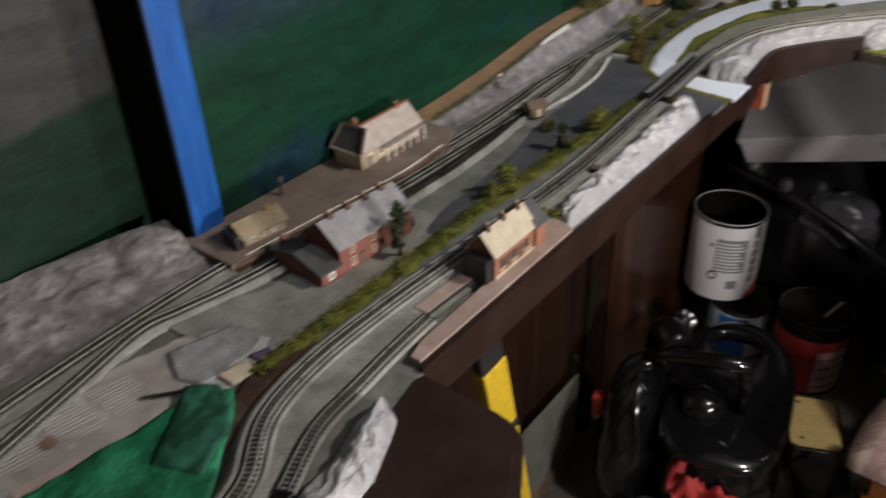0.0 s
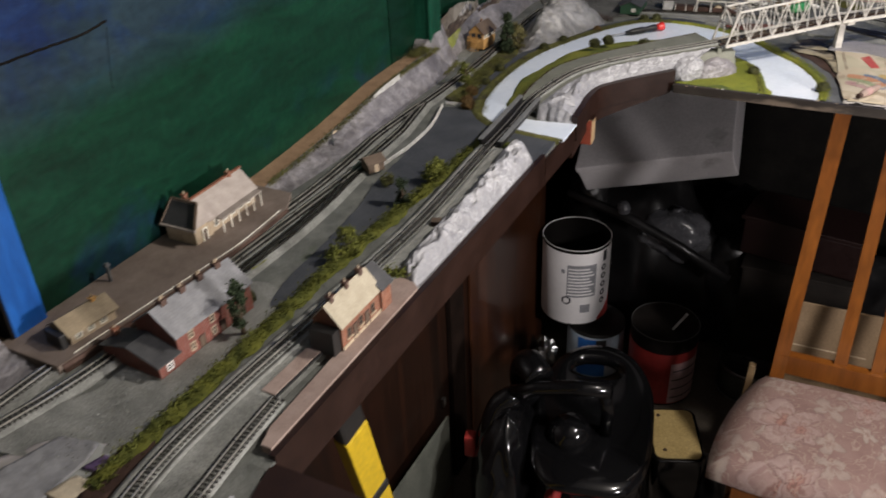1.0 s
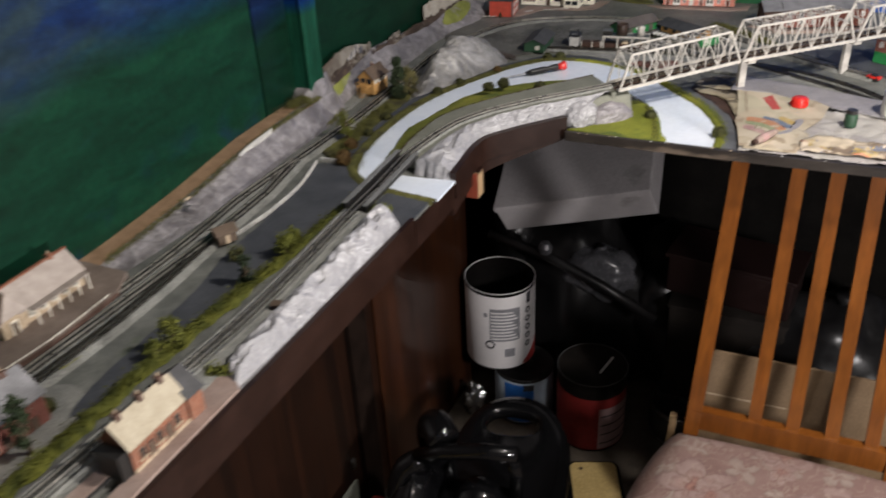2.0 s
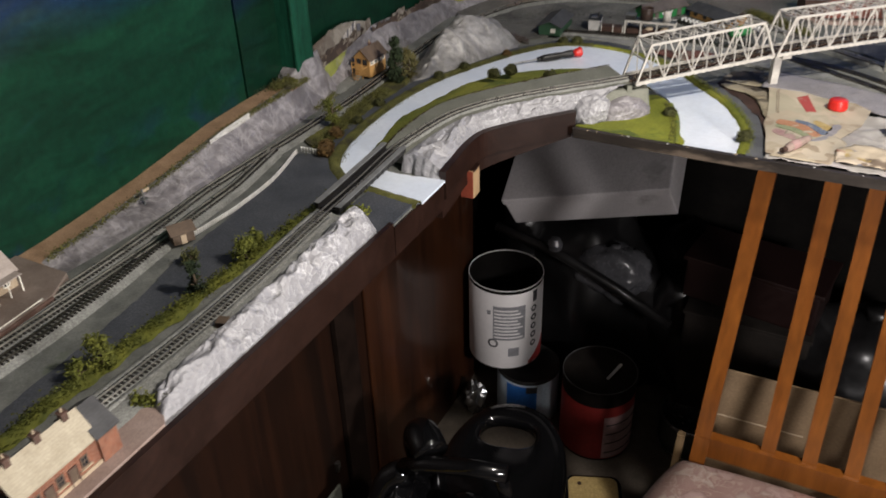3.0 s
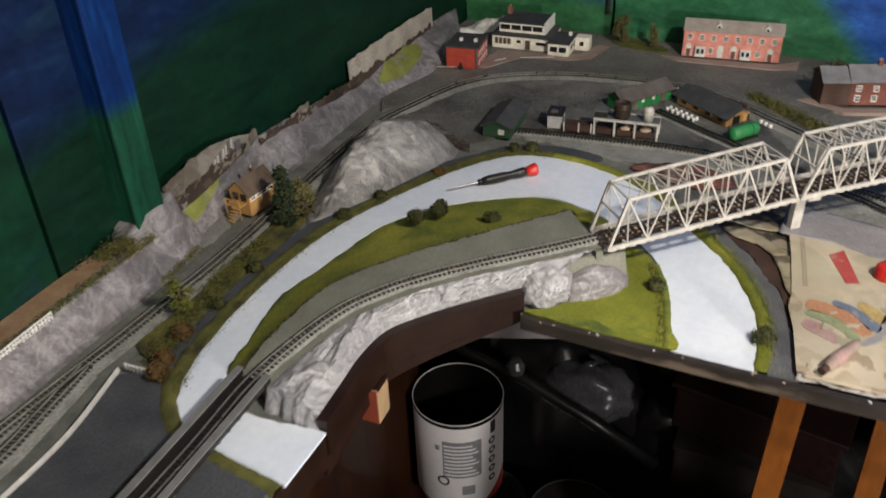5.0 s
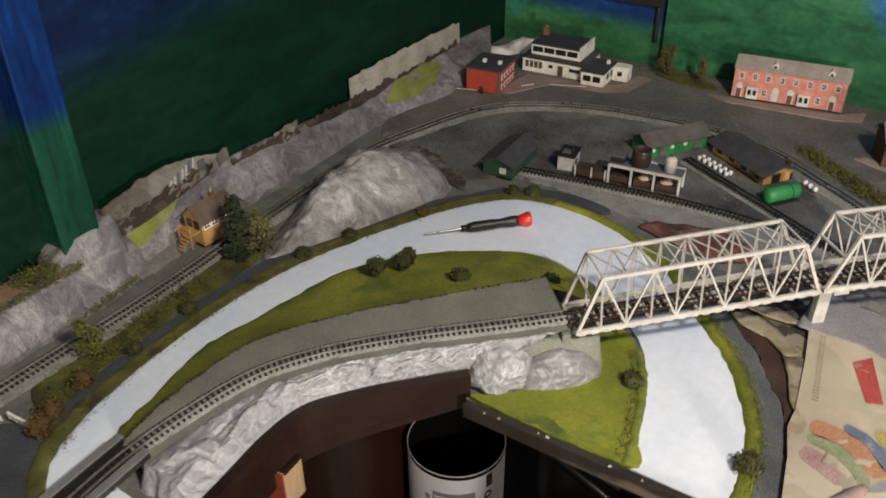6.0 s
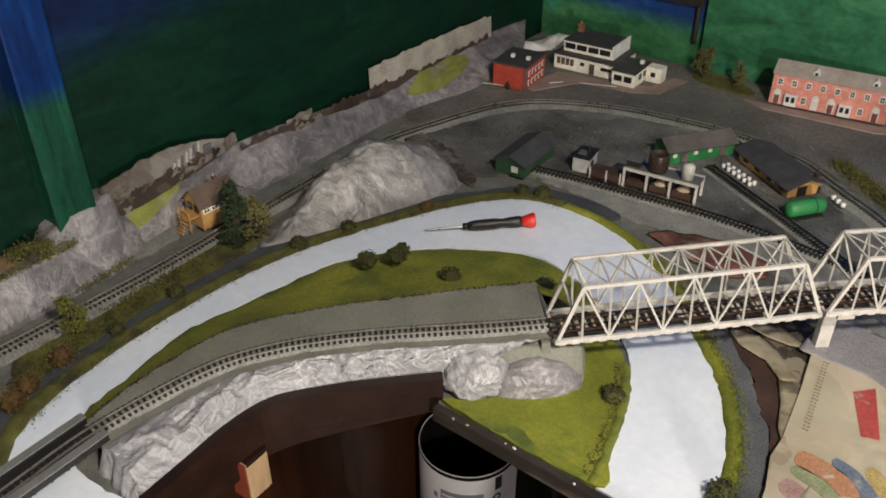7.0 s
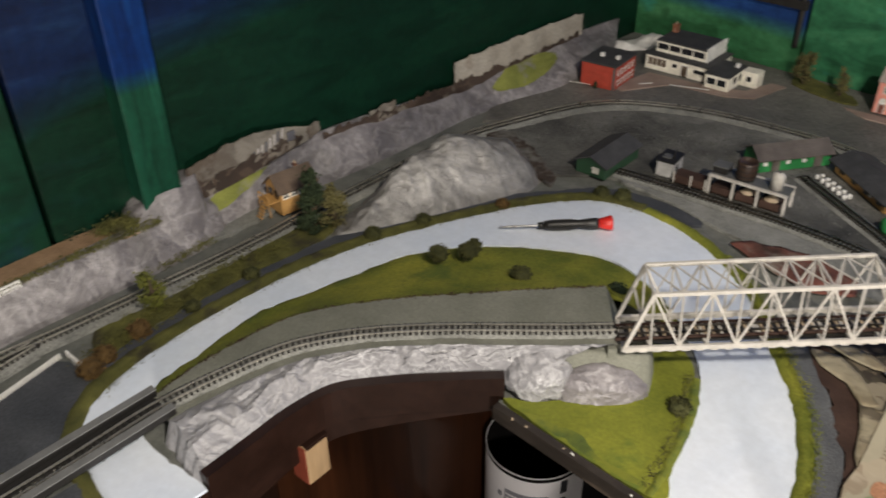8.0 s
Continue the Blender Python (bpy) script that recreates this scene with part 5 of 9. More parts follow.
def foil_sheet():
    """Crumpled foil between the gravel's edge and the inner face of the fascia, in sharp folds."""
    n, cols = 120, 40
    F_in, F_out, F_z = spread(foil_in, n), spread(foil_out, n), spread([p.z for p in hill], n)
    rows = []
    for i in range(n):
        s = i / (n - 1)
        row = []
        for k in range(cols + 1):
            u = k / cols
            p = F_in[i].lerp(F_out[i], u)
            q = Vector((s * 9.5, u * 2.1, 2.0))
            w = q + noise.noise_vector(q * 0.8) * 0.8
            fold = 0.5 - abs(noise.noise(w)) * 1.3 + 0.45 - abs(noise.noise(w * 2.3)) * 0.9 + 0.2 - abs(noise.noise(w * 5.1)) * 0.45
            amp = max(0.0, math.sin(math.pi * min(1.0, u * 1.03))) ** 0.7 * (1.0 if u < 0.7 else 1.0 - 0.75 * (u - 0.7) / 0.3)
            top, lip = F_z[i] - 0.0045, 1.046 + 0.012 * s
            z = top * (1 - u) ** 1.2 + lip * (1 - (1 - u) ** 1.2) + 0.006 * math.sin(math.pi * u) + 0.0080 * fold * amp
            side = noise.noise_vector(w * 1.6) * 0.003 * amp
            row.append((p.x + side.x, p.y + side.y, z))
        rows.append(row)
    bm = loft(bmesh.new(), rows)
    bmesh.ops.recalc_face_normals(bm, faces=bm.faces)
    if sum(f.normal.z for f in bm.faces) < 0:
        bmesh.ops.reverse_faces(bm, faces=bm.faces)
    return tagged(mesh_ob("foil_bank", bm, M_FOIL, True), "crumpled grey-washed foil rocks below the track", "rock")


bank_ob = foil_sheet()
# close the sheet's southern end down to the river bed
def foil_end():
    cols_ = [v.co.copy() for v in bank_ob.data.vertices[:41]]
    bm = bmesh.new()
    rows = [[tuple(c) for c in cols_]]
    for f in (0.35, 0.7, 1.0):
        rows.append([(c.x + 0.002 * noise.noise(c * 120 + Vector((f, 0, 0))), c.y - 0.010 * f + 0.004 * noise.noise(c * 90), c.z + (B - 0.005 - c.z) * f) for c in cols_])
    loft(bm, rows)
    bmesh.ops.recalc_face_normals(bm, faces=bm.faces)
    return bm


part("foil_end", foil_end(), M_FOIL, bank_ob, "", True)
# knob of foil and grey rock at the bridge end
def lump(name, at, size, turn, material, label, folds, seed):
    """A squat rounded rock, creased by ridged noise."""
    bm = bmesh.new()
    bmesh.ops.create_icosphere(bm, subdivisions=5, radius=1)
    for v in bm.verts:
        q = v.co * 1.7 + Vector((seed, 0, 0))
        w = q + noise.noise_vector(q) * 0.6
        k = 1 + 0.16 * noise.noise(q * 0.8) + folds * (0.5 - abs(noise.noise(w)) * 1.2 + 0.3 - abs(noise.noise(w * 2.2)) * 0.8 + 0.2 - abs(noise.noise(w * 4.6)) * 0.5)
        v.co = Vector((v.co.x * size[0] * k, v.co.y * size[1] * k, max(v.co.z, -0.5) * size[2] * k))
    ob = tagged(mesh_ob(name, bm, material, True), label, "rock")
    ob.matrix_world = pose(*at, 0, 0, turn)
    return ob


lump("foil_boulder", (-0.252, 1.553, B + 0.012), (0.033, 0.024, 0.030), 35, M_FOIL, "crumpled pale foil boulder by the bridge", 0.15, 5.0)
lump("boulder", (-0.208, 1.585, B + 0.007), (0.045, 0.022, 0.024), 42, M_FOIL_D, "mottled lilac-grey boulder under the bridge's end", 0.09, 9.0)
relief("gravel_ledge", [(-0.272, 1.568), (-0.228, 1.618), (-0.184, 1.650)], [(-0.240, 1.550), (-0.200, 1.580), (-0.166, 1.614)], lambda s: 0.051 - 0.010 * s, M_PLATEAU, 0.003, 18, 40, profile=lambda u: min(1.0, (1 - u) / 0.3) ** 0.8 if u > 0.3 else min(1.0, u / 0.1), label="grey gravel ledge under the bridge's landward end", category="ledge", seed=61.0)
# long foil bank on the straight
relief("foil_bank", [(-0.424, 0.718), (-0.430, 0.80), (-0.428, 0.92), (-0.432, 1.03), (-0.436, 1.09), (-0.434, 1.112)], [(-0.386, 0.700), (-0.383, 0.80), (-0.383, 0.92), (-0.383, 1.03), (-0.384, 1.08), (-0.388, 1.10)], lambda s: 0.024 + 0.014 * s, M_FOIL, 0.0075, 34, 24, folds=True, step=0.003, label="crumpled grey-washed foil rocks along the board's edge", seed=12.0)
relief("foil_bank", [(-0.386, 0.345), (-0.378, 0.30), (-0.366, 0.25), (-0.360, 0.14)], [(-0.352, 0.335), (-0.335, 0.30), (-0.318, 0.25), (-0.305, 0.14)], lambda s: 0.022, M_FOIL, 0.0075, 26, 26, folds=True, step=0.004, label="crumpled pale foil rocks beside the curve", seed=15.0)

# rock face below the tan path, which climbs along the wall
PATH_Z = [(0.80, 1.0395), (0.88, 1.0415), (0.95, 1.0455), (1.05, 1.0535), (1.13, 1.0635), (1.21, 1.0735), (1.30, 1.0770), (1.45, 1.0785), (1.55, 1.0785)]


def ledge_z(y):
    for (ya, za), (yb, zb) in zip(PATH_Z, PATH_Z[1:]):
        if y <= yb:
            return za + (zb - za) * max(0.0, (y - ya) / (yb - ya))
    return PATH_Z[-1][1]


relief("cliff", [(-0.690, 0.855), (-0.684, 0.95), (-0.682, 1.08), (-0.686, 1.18), (-0.690, 1.26), (-0.692, 1.36), (-0.697, 1.45), (-0.71, 1.50)], [(-0.725, 0.83), (-0.728, 0.95), (-0.728, 1.08), (-0.728, 1.18), (-0.728, 1.26), (-0.732, 1.36), (-0.74, 1.46), (-0.745, 1.52)], lambda s: ledge_z(0.845 + 0.665 * s) - 1.030, M_ROCK, 0.0055, 20, 20, profile=lambda u: min(1.0, (u / 0.72)) ** 0.9, label="lilac-grey modelled rock face beside the main line", seed=21.0, ends=True)
rows = [[], [], [], [], []]
for i in range(80):
    y = 0.82 + 0.60 * i / 79
    z, n_ = ledge_z(y), 0.0012 * noise.noise(Vector((y * 60, 3, 0)))
    xr = -0.7205 + 0.004 * noise.noise(Vector((y * 45, 9, 0)))
    for row, p in zip(rows, ((WEST + 0.002, y, z + 0.001), (WEST + 0.018, y, z + n_), (xr - 0.008, y, z - n_), (xr, y, z - 0.0015), (xr + 0.001, y, B - 0.004))):
        row.append(p)
bm = loft(bmesh.new(), rows)
bmesh.ops.recalc_face_normals(bm, faces=bm.faces)
if sum(f.normal.z for f in bm.faces) < 0:
    bmesh.ops.reverse_faces(bm, faces=bm.faces)
tagged(mesh_ob("tan_path", bm, M_TAN, True), "sandy tan ledge path climbing below the painted boards", "path", "", "structure")
# larger rocks north of the ledge, up against the boards
CLIFF = lambda s: 0.050 - 0.008 * s + 0.005 * math.sin(9 * s) + 0.006 * max(0.0, 1 - 5 * abs(s - 0.36))
CLIFF_P = lambda u: min(1.0, u / 0.92) ** 0.8
FOOT = [(-0.700, 1.40), (-0.712, 1.47), (-0.722, 1.53), (-0.728, 1.60), (-0.720, 1.66), (-0.716, 1.74), (-0.720, 1.86), (-0.724, 1.96), (-0.710, 2.05), (-0.690, 2.13), (-0.69, 2.18), (-0.705, 2.27), (-0.72, 2.34)]
HEAD = [(-0.764, 1.41), (-0.764, 1.47), (-0.764, 1.53), (-0.764, 1.60), (-0.764, 1.66), (-0.764, 1.74), (-0.764, 1.86), (-0.764, 1.96), (-0.764, 2.05), (-0.764, 2.13), (-0.764, 2.24), (-0.764, 2.33), (-0.762, 2.41)]
relief("cliff", FOOT, HEAD, CLIFF, M_ROCK, 0.0065, 26, 20, profile=CLIFF_P, label="lilac-grey modelled cliff rising to the wall", seed=31.0, ends=False)
relief("rock_spur", [(-0.728, 1.390), (-0.708, 1.408), (-0.699, 1.435), (-0.703, 1.465), (-0.720, 1.492)], [(-0.764, 1.392), (-0.764, 1.41), (-0.764, 1.435), (-0.764, 1.465), (-0.764, 1.49)], lambda s: 0.052 + 0.024 * min(1.0, s * 2.5), M_ROCK, 0.004, 26, 16, profile=lambda u: min(1.0, u / 0.5) ** 0.85, label="smooth lilac-grey rock spur draped round the pilaster's foot", seed=37.0, ends=True)
relief("rock_slope", [(-0.700, 0.408), (-0.703, 0.34), (-0.703, 0.2), (-0.705, 0.0), (-0.70, -0.3)], [(-0.80, 0.41), (-0.82, 0.33), (-0.836, 0.2), (-0.838, 0.0), (-0.838, -0.3)], lambda s: 0.027 + 0.006 * s, M_ROCK, 0.010, 30, 26, profile=lambda u: min(1.0, u / 0.95) ** 0.9, label="wrinkled lilac-grey rock slope in the wall's recess", seed=41.0, ends=False)
# free-standing rock hill by the river
relief("rock_hill", [(-0.612, 1.585), (-0.638, 1.66), (-0.652, 1.76), (-0.648, 1.86), (-0.615, 1.925)], [(-0.598, 1.583), (-0.566, 1.655), (-0.536, 1.735), (-0.505, 1.83), (-0.512, 1.88)], lambda s: 0.064 * math.sin(math.pi * (0.02 + 0.93 * s ** 1.35)) ** 1.1 + 0.004, M_ROCK_H, 0.011, 40, 32, profile=lambda u: math.sin(math.pi * u) ** 0.85, label="pale grey plaster rock hill beside the river", seed=51.0)
tufts("lichen", [(-0.721, y, ledge_z(y)) for y in (0.86, 0.95, 1.05, 1.15, 1.25, 1.42)], 0.008, 5200, 0.0013, M_BANK, "olive lichen along the ledge's rim", high=0.003)
tufts("lichen", [(-0.745, 1.365, 1.080), (-0.732, 1.39, 1.084)], 0.014, 2200, 0.0014, M_BANK, "olive lichen at the ledge's end", high=0.004)
lens = lambda a, b, h: (lambda f: (a + (b - a) * f - h * math.sin(math.pi * min(1, max(0, f))) ** 0.6 - 0.01, a + (b - a) * f + h * math.sin(math.pi * min(1, max(0, f))) ** 0.6 + 0.01))
relief("moss_patch", FOOT, HEAD, CLIFF, M_MOSS, 0.0065, 20, 20, profile=CLIFF_P, label="dull yellow-green moss patch on the slope behind the signal box", category="moss", seed=31.0, ends=False, u_range=lens(0.28, 0.72, 0.17), s_range=(0.07, 0.20), lift=0.0018)
relief("moss_patch", FOOT, HEAD, CLIFF, M_MOSS, 0.0065, 20, 20, profile=CLIFF_P, label="dull yellow-green moss patch near the cliff's top", category="moss", seed=31.0, ends=False, u_range=lens(0.5, 0.62, 0.3), s_range=(0.64, 0.80), lift=0.0018)
tufts("green_paint_crumbs", [(WEST + 0.010, 1.33, 1.080), (WEST + 0.012, 1.40, 1.084)], 0.008, 60, 0.0020, M_LEAF_D, "dark green crumbs at the wall's foot", high=0.005)

# torn printed card strips standing along the foot of the wall
def torn_card(y0, y1, z0, z1, x0, x1, label, material=None):
    t = thing("torn_card", label, "card strip", pose(0, 0, 0))
    bm = bmesh.new()
    n = 36
    rows = [[], []]
    top, low, back_t, back_l = [], [], [], []
    for i in range(n + 1):
        s = i / n
        y = y0 + (y1 - y0) * s
        x = x0 + (x1 - x0) * s + 0.003 * noise.noise(Vector((0, y * 25, 4)))
        zt = z1(s) + 0.005 * noise.noise(Vector((3, y * 70, 1)))
        zb = z0(s)
        low.append(bm.verts.new((x + 0.002, y, zb))); top.append(bm.verts.new((x, y, zt)))
        back_t.append(bm.verts.new((x - 0.0018, y, zt))); back_l.append(bm.verts.new((x, y, zb)))
    for i in range(n):
        bm.faces.new((low[i], low[i + 1], top[i + 1], top[i])); bm.faces.new((top[i], top[i + 1], back_t[i + 1], back_t[i])); bm.faces.new((back_t[i], back_t[i + 1], back_l[i + 1], back_l[i]))
    bmesh.ops.recalc_face_normals(bm, faces=bm.faces)
    part("card", bm, material or M_TORN, t)
    return t


c1 = torn_card(1.475, 1.685, lambda s: 1.072 + 0.024 * s * s, lambda s: 1.116 + 0.016 * math.sin(math.pi * min(1, s * 1.1)) - 0.008 * s, -0.742, -0.752, "torn strip of printed card, brown and cream, standing before the boards")
for i in range(8):
    y = 1.572 + i * 0.0068
    xx = -0.7472 - 0.0003 * i + 0.0022
    part("printed_bar", bar(bmesh.new(), (xx, y, 1.091 + i * 0.0024), (xx, y + 0.0022, 1.105 + i * 0.0024), 0.0014, 0.0030, (0, 1, 0)), M_FADED if i % 3 else M_TYPE, c1, "plain bar of faded print")
part("printed_bar", new_box((-0.7475, 1.628, 1.100), (-0.7462, 1.640, 1.113)), M_TYPE, c1, "plain dark printed block")
torn_card(1.78, 1.83, lambda s: 1.07, lambda s: 1.090 + 0.003 * s, -0.757, -0.757, "ragged scrap of torn card against the boards")
c3 = torn_card(1.954, 2.284, lambda s: 1.066, lambda s: 1.1155 + 0.003 * math.sin(3 * s), -0.755, -0.757, "long torn strip of buff card against the boards", M_BUFF)


def dark_foot(y0, y1, x, z0, z1, parent):
    """Ragged brown-black lower half of a torn card."""
    bm = bmesh.new()
    n = 160
    rows = [[], []]
    for i in range(n + 1):
        y = y0 + (y1 - y0) * i / n
        q = noise.noise(Vector((y * 95, 1.5, 0))) + 0.5 * noise.noise(Vector((y * 260, 4.5, 0)))
        rows[0].append((x(i / n) + 0.0012, y, z0(i / n)))
        rows[1].append((x(i / n) + 0.0012, y, z1(i / n) + 0.009 * q))
    loft(bm, rows)
    bmesh.ops.recalc_face_normals(bm, faces=bm.faces)
    bmesh.ops.solidify(bm, geom=bm.faces[:], thickness=0.0008)
    part("stained_foot", bm, M_SMEAR, parent, "brown-black stained lower edge")


dark_foot(1.478, 1.66, lambda s: -0.741 - 0.009 * s, lambda s: 1.072 + 0.024 * s * s, lambda s: 1.096 + 0.004 * s, c1)
dark_foot(1.69, 2.27, lambda s: -0.754, lambda s: 1.055, lambda s: 1.086 - 0.006 * math.sin(math.pi * min(1, max(0, s - 0.4) / 0.6)), c3)
torn_card(0.13, 0.302, lambda s: 1.040, lambda s: 1.052 + 0.007 * s, -0.822, -0.826, "curled strip of pale torn card on the rock slope")

relief("rubble", [(-0.742, 2.27), (-0.715, 2.34), (-0.665, 2.41), (-0.60, 2.44)], [(-0.758, 2.29), (-0.752, 2.40), (-0.70, 2.462), (-0.60, 2.468)], lambda s: 0.016 + 0.006 * math.sin(11 * s), M_WHITE, 0.010, 18, 60, label="low heap of pale crumpled scraps in the corner", category="rubble", seed=77.0)

# ---- tracks ----
def sweep(bm, pts, offset, w, z0, z1):
    side_a, side_b = ribbon_pts(pts, offset - w / 2), ribbon_pts(pts, offset + w / 2)
    loops = [[bm.verts.new((p.x, p.y, p.z + z)) for p, z in ((a, z0), (b, z0), (b, z1), (a, z1))] for a, b in zip(side_a, side_b)]
    for a, b in zip(loops, loops[1:]):
        for k in range(4):
            bm.faces.new((a[k], b[k], b[(k + 1) % 4], a[(k + 1) % 4]))
    bm.faces.new(loops[0]); bm.faces.new(loops[-1][::-1])
    bmesh.ops.recalc_face_normals(bm, faces=bm.faces)
    return bm


sleeper_mesh = bpy.data.meshes.new("sleeper")
_bm = new_box((-0.00125, -0.0086, -0.0012), (0.00125, 0.0086, 0.0009))
_bm.to_mesh(sleeper_mesh); _bm.free()
sleeper_mesh.materials.append(M_SLEEPER)


def track(pts, label, ballast, single=False, rail=None, width=0.017, name="track"):
    line = curve_pts([(*p, B + 0.003) if len(p) == 2 else p for p in pts], 0.0057)
    t = thing(name, label, "railway track")
    for s in (-0.0045, 0.0045):
        part("rail", sweep(bmesh.new(), line[::2] + ([line[-1]] if len(line) % 2 == 0 else []), s, 0.0010, 0.0006, 0.0027), rail or M_RAIL_D, t)
    if ballast:
        rows = []
        for off, dz in ((-width, -0.0075), (-width * 0.72, -0.0012), (0.0, -0.0004), (width * 0.72, -0.0012), (width, -0.0075)):
            rows.append([(p.x, p.y, max(p.z + dz, B - 0.0042) + 0.0005 * noise.noise(Vector((p.x * 300, p.y * 300, off * 100)))) for p in ribbon_pts(line[::2], off)])
        bm = loft(bmesh.new(), rows)
        bmesh.ops.recalc_face_normals(bm, faces=bm.faces)
        if sum(f.normal.z for f in bm.faces) < 0:
            bmesh.ops.reverse_faces(bm, faces=bm.faces)
        part("ballast", bm, ballast, t, "", True)
    places = []
    for i, p in enumerate(line):
        d = line[min(i + 1, len(line) - 1)] - line[max(i - 1, 0)]
        places.append((p, math.atan2(d.y, d.x), math.atan2(d.z, math.hypot(d.x, d.y))))
    near = [q for q in places if q[0].y > 0.2][:300]
    rest = [q for q in places if q not in near]
    for p, a, k in near:
        ob = new("sleeper", sleeper_mesh)
        ob.parent = t
        ob.matrix_local = Matrix.Translation(p) @ pose(0, 0, 0, 0, 0, math.degrees(a)) @ pose(0, 0, 0, 0, -math.degrees(k), 0)
    if rest:
        verts, faces = [], []
        for p, a, k in rest:
            m = Matrix.Translation(p) @ pose(0, 0, 0, 0, 0, math.degrees(a))
            o = len(verts)
            verts += [tuple(m @ v.co) for v in sleeper_mesh.vertices]
            faces += [tuple(o + i for i in f.vertices) for f in sleeper_mesh.polygons]
        me = bpy.data.meshes.new("far_sleeper_run")
        me.from_pydata(verts, [], faces)
        me.materials.append(M_SLEEPER)
        ob = new("far_sleeper_run", me)
        ob.parent = t
        tagged(ob, kind="stuff")
    return t


track(zf, "front line climbing to the bridge, nickel rails on dark sleepers", None, True, M_RAIL)
# gravel bed under the level part of the front line, widened for the siding
bed = curve_pts([p for p in zf if p[1] < 1.06] + [(-0.459, 1.088, 1.0535)], 0.012)
rows = []
for off, dz in ((-0.050, -0.0085), (-0.043, -0.004), (-0.016, -0.0022), (0.0, -0.0010), (0.016, -0.0018), (0.024, -0.009)):
    rows.append([(p.x if off > -0.04 else min(p.x, FRONT - 0.004), p.y, max(p.z + dz, B - 0.0042) + 0.0008 * noise.noise(Vector((p.x * 200, p.y * 200, off * 90)))) for p in ribbon_pts(bed, off)])
bm = loft(bmesh.new(), rows)
bmesh.ops.recalc_face_normals(bm, faces=bm.faces)
if sum(f.normal.z for f in bm.faces) < 0:
    bmesh.ops.reverse_faces(bm, faces=bm.faces)
tagged(mesh_ob("track_bed", bm, M_BALLAST_D, True), "grey-green gravel bed under the front line", "track bed", "", "structure")
for off in (0.0135, -0.0135):
    line = ribbon_pts([p for p in bed if p.y < 1.08], off)
    bm = sweep(bmesh.new(), line, 0.0, 0.006, -0.006, -0.0006)
    tagged(mesh_ob("ballast_shoulder", bm, M_BALLAST, True), "pale ballast shoulder beside the front line", "ballast", "", "structure")
for b_, name_ in ((bed, "front line"), (hill, "climbing line"), (curve_pts([(-0.372, 0.21, B + 0.0075), (-0.400, 0.277, B + 0.0075), (-0.408, 0.345, B + 0.0075), (-0.414, 0.40, B + 0.0075), (-0.418, 0.462, B + 0.0075)], 0.012), "short siding")):
    rows = [[(p.x, p.y, p.z + dz + 0.0003 * noise.noise(Vector((p.x * 300, p.y * 300, off * 90)))) for p in ribbon_pts(b_, off)] for off, dz in ((-0.0105, -0.004), (-0.0095, -0.0006), (0.0, -0.0002), (0.0095, -0.0006), (0.0105, -0.004))]
    bm = loft(bmesh.new(), rows)
    bmesh.ops.recalc_face_normals(bm, faces=bm.faces)
    if sum(f.normal.z for f in bm.faces) < 0:
        bmesh.ops.reverse_faces(bm, faces=bm.faces)
    tagged(mesh_ob("ballast", bm, M_BALLAST, True), "pale grey ballast between the sleepers of the " + name_, "ballast", "", "structure")
track([(-0.372, 0.21, B + 0.0075), (-0.400, 0.277, B + 0.0075), (-0.408, 0.345, B + 0.0075), (-0.414, 0.40, B + 0.0075), (-0.418, 0.462, B + 0.0075)], "short siding ending by the small station", None, rail=M_RAIL)
track([(-0.655, 0.0), (-0.672, 0.15), (-0.681, 0.28), (-0.683, 0.36), (-0.681, 0.43), (-0.676, 0.491), (-0.665, 0.603), (-0.657, 0.717), (-0.654, 0.872), (-0.660, 1.0), (-0.666, 1.072), (-0.666, 1.133), (-0.664, 1.207), (-0.661, 1.279), (-0.660, 1.36), (-0.659, 1.426), (-0.660, 1.48), (-0.662, 1.531), (-0.666, 1.588), (-0.669, 1.669), (-0.673, 1.748), (-0.677, 1.83), (-0.676, 1.897), (-0.667, 1.945), (-0.654, 1.993), (-0.638, 2.05), (-0.619, 2.100), (-0.592, 2.142), (-0.558, 2.172), (-0.518, 2.195), (-0.476, 2.214), (-0.432, 2.228), (-0.402, 2.234), (-0.326, 2.243), (-0.279, 2.245), (-0.236, 2.241), (-0.158, 2.214), (-0.123, 2.191), (-0.081, 2.159), (-0.042, 2.132), (0.0, 2.10), (0.12, 2.02), (0.24, 1.95)], "back main line curving round the yard", M_BALLAST_D, rail=M_RAIL)
track([(-0.60, 0.02), (-0.640, 0.18), (-0.662, 0.27), (-0.655, 0.317), (-0.643, 0.377), (-0.635, 0.448), (-0.634, 0.54), (-0.634, 0.65), (-0.632, 0.75), (-0.630, 0.85), (-0.629, 0.95), (-0.633, 1.02), (-0.636, 1.076), (-0.639, 1.118), (-0.646, 1.158), (-0.653, 1.197), (-0.660, 1.235)], "second line through the station joining the main line", M_BALLAST_D, rail=M_RAIL)
track([(-0.611, 0.62), (-0.610, 0.68), (-0.609, 0.76), (-0.614, 0.85), (-0.623, 0.93), (-0.6285, 0.985)], "station siding running into the second line", M_BALLAST_D)
track([(-0.458, 1.958), (-0.386, 1.971), (-0.303, 1.981), (-0.226, 1.990), (-0.15, 1.992), (-0.06, 1.984), (0.0, 1.972), (0.1, 1.940), (0.19, 1.885), (0.26, 1.82), (0.34, 1.76)], "yard siding past the ash plant", M_BALLAST_D)
